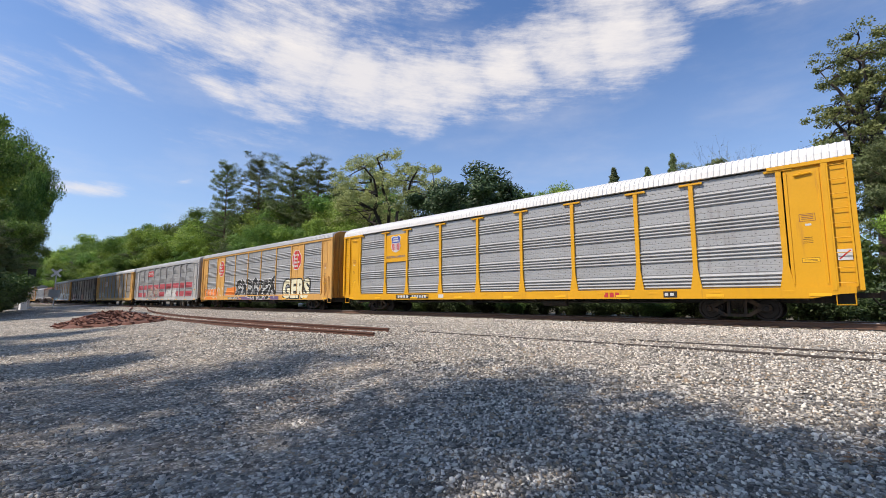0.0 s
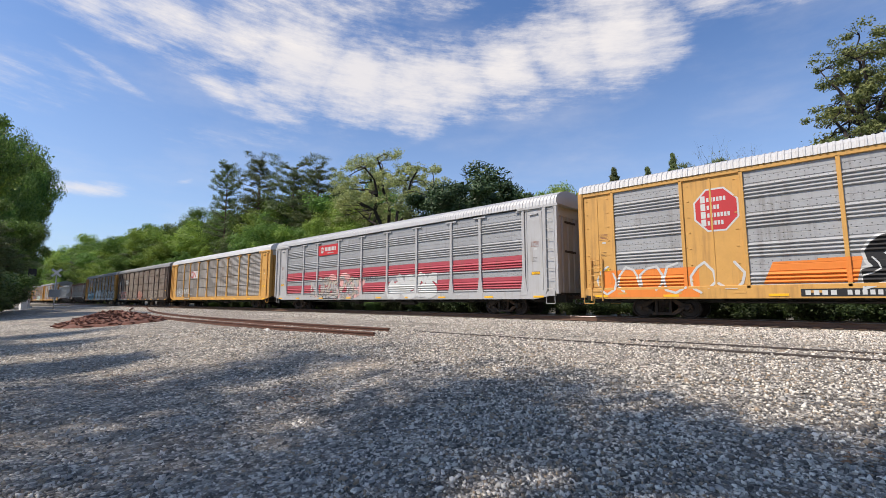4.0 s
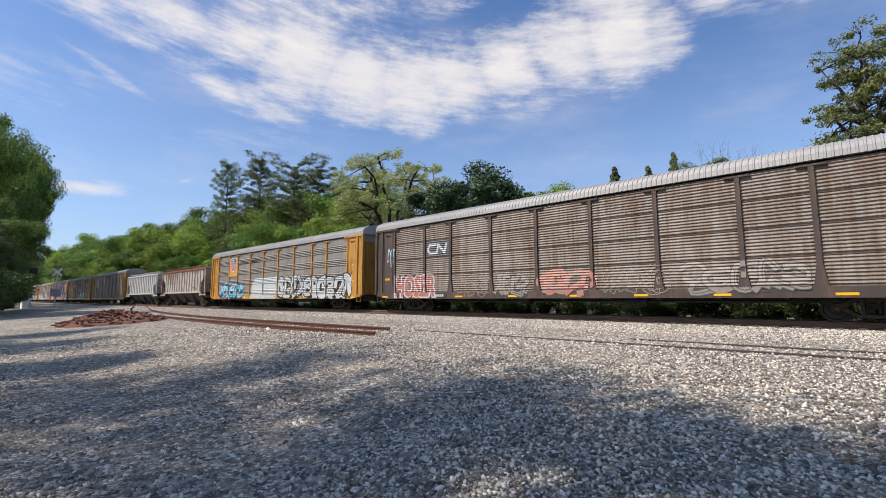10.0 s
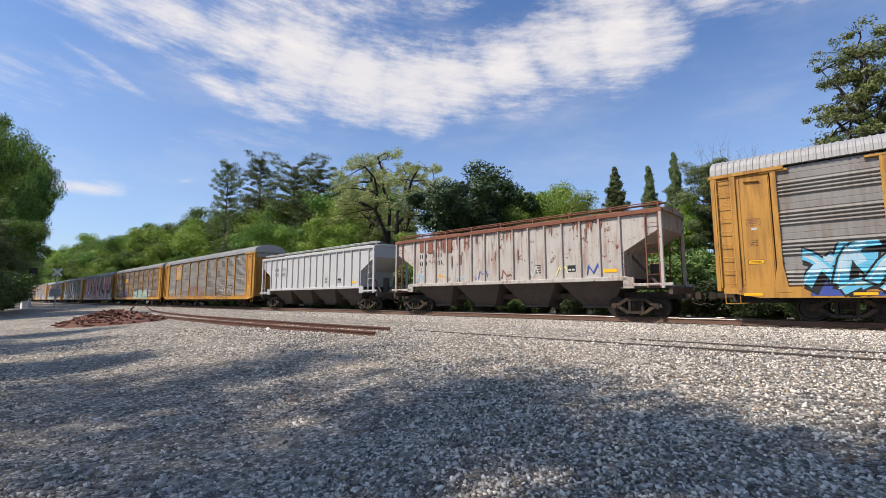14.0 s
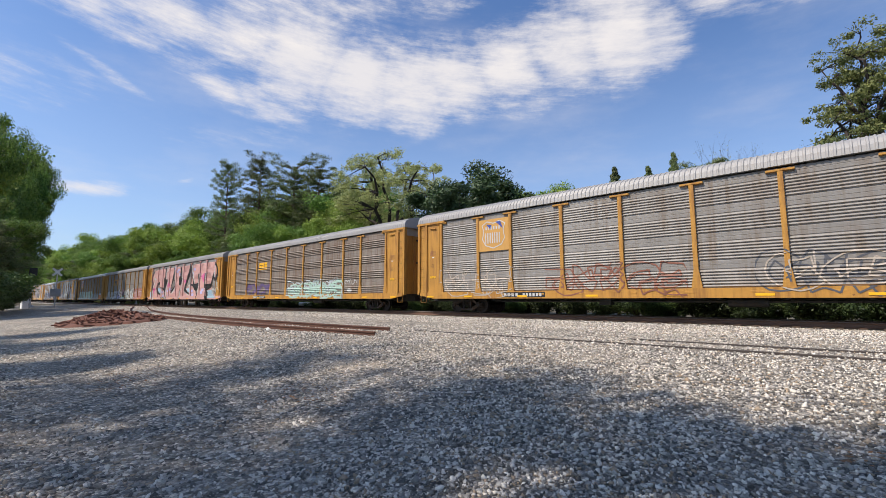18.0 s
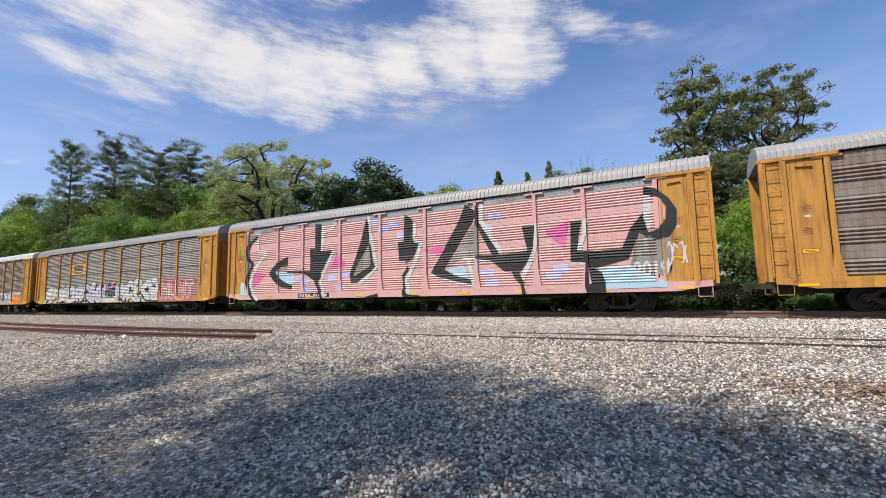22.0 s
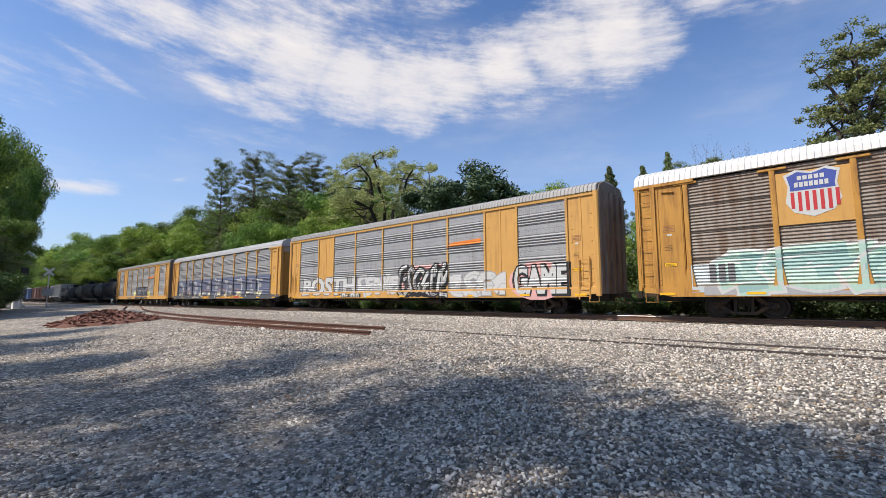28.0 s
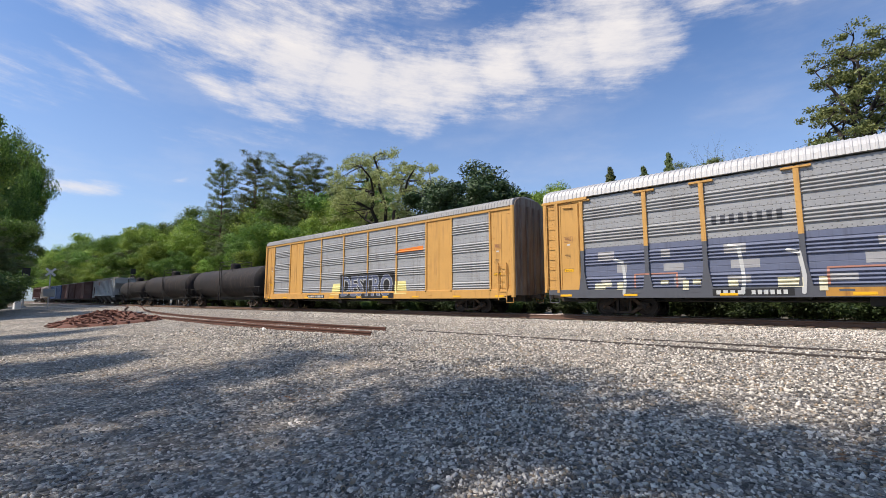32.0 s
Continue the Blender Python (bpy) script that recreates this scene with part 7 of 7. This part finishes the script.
def plant(kind, which, x, y, height, turn=0.0, wide=1.0):
    base = ground_z(x, y)
    k = height / HEIGHTS[kind]
    key = (kind, which)
    wood, crown = KINDS[key]
    t = tagged(new("bush" if kind in ("brush", "thicket") else "sapling" if kind == "bare" else "pine_tree" if "pine" in kind else "tree"), *TREE_LABEL[kind], "trees along the railway")
    part("trunk", wood, None, t)
    part("crown", crown, None, t)
    t.matrix_basis = Matrix.LocRotScale((x, y, base - 0.05), Euler((0, 0, turn)), (k * wide, k * wide, k))
    return t


def wood_line():
    # trees that stand out against the sky: kind, form, x, y, height, turn, width
    for row in (("pine", 0, -94.6, 36, 29.3, 0.3, 0.62), ("pine", 1, -81.5, 37, 27.2, 1.2, 0.92), ("pine", 2, -68.5, 37, 23.8, 2.2, 1.12), ("pine", 3, -63.5, 38.5, 22.8, 4.0, 1.1),
                ("oak", 0, -43.8, 37, 20.8, 0.6, 1.02), ("oak", 1, -53.0, 40, 17.6, 2.6, 1.0), ("magnolia", 0, -28.9, 35.5, 15.0, 0.2, 1.18),
                ("fresh", 0, -26, 42, 15.2, 0.9, 0.8), ("fresh", 1, -21.5, 40, 14.0, 2.0, 0.75), ("young_pine", 0, -15.0, 38, 12.9, 0.0, 1.0), ("fresh", 2, -17.8, 37.5, 12.2, 1.0, 0.6),
                ("young_pine", 1, -12.2, 39, 12.7, 1.0, 0.8), ("young_pine", 2, -10.3, 39, 13.4, 2.0, 0.7), ("bare", 0, -5.0, 38, 13.2, 0.0, 1.0), ("low_pine", 2, -6.6, 33, 9.9, 0.7, 0.8), ("low_pine", 0, -3.9, 34, 9.4, 3.3, 0.85), ("fresh", 1, -9.2, 32.5, 8.6, 0.4, 0.7), ("low_pine", 0, -1.2, 34, 10.0, 2.1, 0.85),
                ("low_pine", 1, 2.6, 34, 9.6, 0.4, 1.0), ("oak", 2, 1.5, 40, 20.4, 4.2, 0.95), ("oak", 3, 6.1, 40.5, 18.9, 1.9, 0.9),
                ("fresh", 3, 3.5, 29.5, 8.0, 0.5, 0.8), ("mid", 1, 14, 36, 9.5, 0.5, 1.0), ("fresh", 0, 22, 34, 8.5, 0.5, 1.0)):
        plant(*row)
    rng = random.Random(4)
    # the wood behind the line
    x = -58.0
    while x > -330:
        step = 5.0 + (-x) * 0.018
        for depth, y in ((0, 30.5), (1, 37.0), (2, 46.0)):
            px = x + rng.uniform(-2.5, 2.5)
            py = line_y(px) - TRACK_Y + y + rng.uniform(-2, 2) + max(0, (-px - 150)) * 0.03
            h = {0: 10.5, 1: 15.0, 2: 19.0}[depth] * rng.uniform(0.7, 1.3) + max(0, -px - 60) * (0.055 if depth else 0.035)
            kind = rng.choice(("fresh", "fresh", "mid", "mid", "low_pine" if depth == 0 else "mid"))
            plant(kind, rng.randrange(3 if kind == "low_pine" else 4), px, py, h, rng.uniform(0, 6.28), rng.uniform(0.9, 1.25))
        x -= step
    for x, y, h in ((-62, 33, 14), (-54, 33, 12), (-50, 34, 14), (-47, 32, 10), (-34, 33, 9), (-31, 40, 13), (-22, 34, 9), (-18, 33, 8.5), (-9, 34, 8), (8, 33, 10)):
        plant("fresh", rng.randrange(4), x, y, h, rng.uniform(0, 6.28), 1.0)
    # undergrowth row in the darkened leaf colour, keeps the view under the cars dark
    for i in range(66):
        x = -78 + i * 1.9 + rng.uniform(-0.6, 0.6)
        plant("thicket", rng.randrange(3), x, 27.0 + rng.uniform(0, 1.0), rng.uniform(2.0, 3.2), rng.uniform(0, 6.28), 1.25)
    for i in range(34):
        x = -76 + i * 3.6 + rng.uniform(-0.8, 0.8)
        plant("brush", rng.randrange(3), x, 29.5 + rng.uniform(0, 1.6), rng.uniform(4.5, 6.0), rng.uniform(0, 6.28), 1.0)
    for i in range(12):
        x = -70 + i * 9.0 + rng.uniform(-3, 3)
        plant("brush", rng.randrange(3), x, 26.0 + rng.uniform(0, 0.6), rng.uniform(1.0, 1.8), rng.uniform(0, 6.28), 1.3)
    # tall trees past the crossing on the near side, largely hidden, set to shade the far cars
    for x, y, h in ((-80, 0.8, 22), (-90, 1.4, 25), (-101, 2.0, 28), (-108, 3.4, 33), (-114, 4.2, 33), (-121, 5.0, 33), (-128, 5.6, 33), (-136, 6.4, 33), (-144, 7.0, 33), (-153, 7.6, 33), (-163, 8.4, 33), (-174, 9.0, 33)):
        plant("mid", rng.randrange(4), x, y, h, rng.uniform(0, 6.28), 0.46 if h < 30 else 0.42)
    # the wood's edge on the near side of the line
    for kind, w, x, y, h, wide in (("mid", 1, -47, -2.2, 18.0, 0.58), ("fresh", 2, -52, -2.6, 17.0, 0.9), ("mid", 2, -64, 0.2, 13.0, 0.9), ("mid", 3, -74, 2.0, 13.5, 0.9), ("low_pine", 1, -58, 0.8, 8.0, 1.2),
                                   ("low_pine", 0, -84, 3.2, 9.0, 1.2), ("mid", 0, -96, 1.0, 14, 0.8), ("brush", 0, -50, 0.8, 4.2, 1.3), ("brush", 1, -60, 2.2, 4.0, 1.4), ("brush", 2, -70, 3.4, 3.6, 1.4),
                                   ("mid", 1, -115, 4.0, 15, 1.1), ("mid", 2, -140, 5.0, 16, 1.1), ("low_pine", 2, -66, 2.0, 9.0, 1.1), ("brush", 1, -55, 1.4, 4.6, 1.4), ("brush", 0, -64, 2.6, 4.2, 1.3), ("mid", 3, -88, 4.2, 9.0, 0.8)):
        plant(kind, w, x, y, h, x * 1.7, wide)
    # the shade trees behind the lot
    for kind, w, x, y, h, wide in (("shade", 0, -8.2, -7.8, 15.5, 1.0), ("shade", 2, -6.0, -6.6, 17.0, 0.90), ("shade", 2, 4.2, -7.6, 17, 0.9), ("shade", 1, -13.8, -7.2, 13.5, 0.95), ("mid", 0, -23.6, -9.8, 15, 0.9), ("fresh", 3, 12.6, -13.6, 14, 0.8)):
        plant(kind, w, x, y, h, x * 2.3, wide)


wood_line()


# ---- beside the crossing ----
def crossing_sign(x, y):
    t = tagged(new("crossing_sign"), "white crossbuck on a grey post with a signal box", "crossing sign")
    part("post", Solid().tube([(0, 0, -0.1), (0, 0, 4.6)], 0.065, 10), GREY_METAL, t)
    for a in (45, -45):
        part("blade", Solid().cbox(-0.62, 0.62, -0.10 if a > 0 else -0.06, -0.07 if a > 0 else -0.03, -0.115, 0.115, 0.004), WHITE_PAINT, t, at=Matrix.Translation((0, 0, 4.3)) @ Matrix.Rotation(radians(a), 4, "Y"))
    part("signal_box", Solid().cbox(-0.5, 0.5, -0.25, 0.25, 1.4, 2.3, 0.03), GREY_METAL, t, "grey steel equipment box")
    t.matrix_basis = pose(x, y, ground_z(x, y), 0, 0, 75)


crossing_sign(-70.0, 7.7)


def heap():
    """Broken rust-brown ties and scrap in a low heap."""
    rng = random.Random(9)
    t = tagged(new("scrap_heap"), "low heap of rotten rust-brown wood and scrap on gravel", "scrap heap")

    def lie(x, y):
        """How far the ground under the heap rises or falls."""
        return ground_z(-26.8 + x * 0.94 - y * 0.34, 5.1 + x * 0.34 + y * 0.94) - ground_z(-26.8, 5.1)

    s = Solid()
    n, m = 26, 12
    for j in range(m + 1):
        for i in range(n):
            a, f = 2 * math.pi * i / n, j / m
            r = 1 - f
            z = 0.50 * (f ** 0.9) * (0.75 + 0.5 * noise.noise((math.cos(a) * r * 3, math.sin(a) * r * 3, 1))) if j else -0.12
            x, y = 3.1 * r * math.cos(a), 1.9 * r * math.sin(a)
            s.v.append((x, y, z + lie(x, y)))
    for j in range(m):
        for i in range(n):
            a, b = j * n + i, j * n + (i + 1) % n
            s.f.append((a, b, b + n, a + n))
    part("rubble", s, HEAP, t)
    for i in range(290):
        a, r = rng.uniform(0, 6.28), rng.random() ** 0.6
        x, y = 3.0 * r * math.cos(a), 1.8 * r * math.sin(a)
        z = 0.50 * (1 - r) ** 0.9 + 0.03 + lie(x, y)
        l, w = rng.uniform(0.07, 0.26), rng.uniform(0.03, 0.08)
        part("plank", shared(("plank", i % 12), lambda: Solid().cbox(-l, l, -w, w, -0.03, 0.03, 0.01).mesh("plank", HEAP)), None, t,
             at=Matrix.Translation((x, y, z)) @ Euler((rng.uniform(-0.5, 0.5), rng.uniform(-0.4, 0.4), rng.uniform(0, 6.28))).to_matrix().to_4x4())
    t.matrix_basis = pose(-26.8, 5.1, ground_z(-26.8, 5.1) + 0.04, 0, 0, 20)


HEAP = surface("rotten_wood", (0.16, 0.068, 0.047), 0.95, vary=0.5, scale=5.0, bump=0.8, bump_scale=25.0, per_object=0.5)
heap()



def signal_mast(x, y, height, heads):
    t = tagged(new("railway_signal"), "railway signal with black lamp heads on a steel mast", "railway signal")
    part("mast", Solid().tube([(0, 0, -0.4), (0, 0, height)], 0.08, 10), GREY_METAL, t)
    part("base", Solid().cbox(-0.3, 0.3, -0.3, 0.3, -0.3, 0.25, 0.03), GREY_METAL, t)
    for i in range(heads):
        z = height - 0.5 - i * 1.25
        h = part("head", Solid().cbox(0.08, 0.30, -0.42, 0.42, z - 0.52, z + 0.52, 0.05), DARK_METAL, t, "black target plate with hooded lamps")
        for k in (-0.27, 0.0, 0.27):
            part("hood", Solid().tube([(0.28, 0, z + k), (0.55, 0, z + k - 0.02)], 0.11, 10), DARK_METAL, h)
    part("ladder", ladder_mesh(GREY_METAL, 0.0, height - 0.5, 0.36, 12), None, t, at=Matrix.Translation((-0.2, 0, 0)))
    t.matrix_basis = pose(x, y, ground_z(x, y), 0, 0, 0)


signal_mast(-82.0, 6.5, 5.3, 2)
signal_mast(-104.0, 23.6, 7.0, 2)


def relay_cabinet(x, y):
    t = tagged(new("relay_cabinet"), "small white metal cabinet beside the crossing", "cabinet")
    part("body", Solid().cbox(-0.35, 0.35, -0.3, 0.3, -0.1, 1.25, 0.03), WHITE_PAINT, t)
    part("lid", Solid().cbox(-0.4, 0.4, -0.35, 0.35, 1.25, 1.32, 0.02), WHITE_PAINT, t)
    t.matrix_basis = pose(x, y, ground_z(x, y), 0, 0, 10)


relay_cabinet(-74.5, 5.4)


def litter():
    t = tagged(new("plastic_pipe"), "short white plastic pipe lying beyond the track", "pipe")
    s = Solid()
    s.lathe([(-0.9, 0.17), (-0.9, 0.20), (0.9, 0.20), (0.9, 0.17), (-0.88, 0.17)], 16, 0)
    part("tube", s, WHITE_PAINT, t, smooth=True)
    t.matrix_basis = pose(-44.0, 25.6, ground_z(-44.0, 25.6) + 0.62, 0, 0, 18)
    part("stand", Solid().cbox(-0.8, 0.8, -0.12, 0.12, -0.62, -0.16, 0.03), TIE, t, "old tie under the pipe")
    c = tagged(new("paper_cup"), "crushed white paper cup lying by the siding", "cup")
    part("cup", Solid().lathe([(0.0, 0.03), (0.0, 0.05), (0.10, 0.075), (0.105, 0.07), (0.01, 0.04)], 12, 2), WHITE_PAINT, c, smooth=True)
    part("lid", Solid().lathe([(0.10, 0.08), (0.125, 0.08), (0.13, 0.06)], 12, 2), WHITE_PAINT, c, "white lid")
    c.matrix_basis = pose(-13.7, 6.7, ground_z(-13.7, 6.7) + 0.04, 70, 0, 30) @ Matrix.Scale(0.65, 4)
    # drifts of dry brown leaves
    rng = np.random.default_rng(12)
    pts = []
    for x, y, r, n in ((1.5, 6.0, 0.55, 420), (0.2, 4.4, 0.25, 60), (-5.5, 3.0, 0.5, 60), (-9.0, 2.2, 0.8, 120), (2.4, 3.2, 0.5, 60)):
        a, d = rng.random(n) * 6.283, r * rng.random(n) ** 0.7
        pts += [(x + math.cos(i) * j * 1.6, y + math.sin(i) * j) for i, j in zip(a, d)]
    v = []
    for x, y in pts:
        z = ground_z(x, y) + 0.03 + 0.02 * rng.random()
        a, l = rng.random() * 6.283, 0.02 + 0.02 * rng.random()
        c1, s1 = math.cos(a) * l, math.sin(a) * l
        v += [(x - c1, y - s1, z), (x + s1 * 0.5, y - c1 * 0.5, z + 0.012 * rng.random()), (x + c1, y + s1, z + 0.015 * rng.random()), (x - s1 * 0.5, y + c1 * 0.5, z + 0.01)]
    tagged(new("dead_leaves", quads_mesh("dead_leaves", np.array(v), 4, surface("dead_leaf", (0.26, 0.13, 0.06), 0.9, 0, 0.5, 8.0))), "drifts of dry brown leaves on the gravel", "leaves", kind="stuff")


litter()

# ---- what moves ----


def train_at(t):
    u = (t - 2.0) / 10.0
    return -19.29 + 116.39 * u + 2.44476 * u ** 2 + 1.32214 * u ** 3 - 0.64469 * u ** 4 + 0.09183 * u ** 5


def motions():
    times = [0.5 * i for i in range(65)]
    for car, offset in TRAIN:
        rows = []
        for t in times:
            x = train_at(t) + offset
            rows.append((t, Matrix.Translation((x, line_y(x), RAIL_TOP)) @ Matrix.Rotation(line_turn(x), 4, "Z")))
        walk(car, rows)
    # wheels turn while their car is near
    for wheel, w, offset in SPINNING:
        rest = Matrix.Translation((w, 0, 0.42))
        rows = [(0.0, rest)]
        step, a0 = 1.0 / 18.0, None
        for i in range(1, 576):
            t = i * step
            x = train_at(t) + offset
            if -62 < x < 34:
                a0 = x if a0 is None else a0
                rows.append((t, rest @ Matrix.Rotation((x - a0) / 0.42, 4, "Y")))
        rows.append((32.0, rows[-1][1]))
        if len(rows) > 2:
            walk(wheel, rows)


motions()
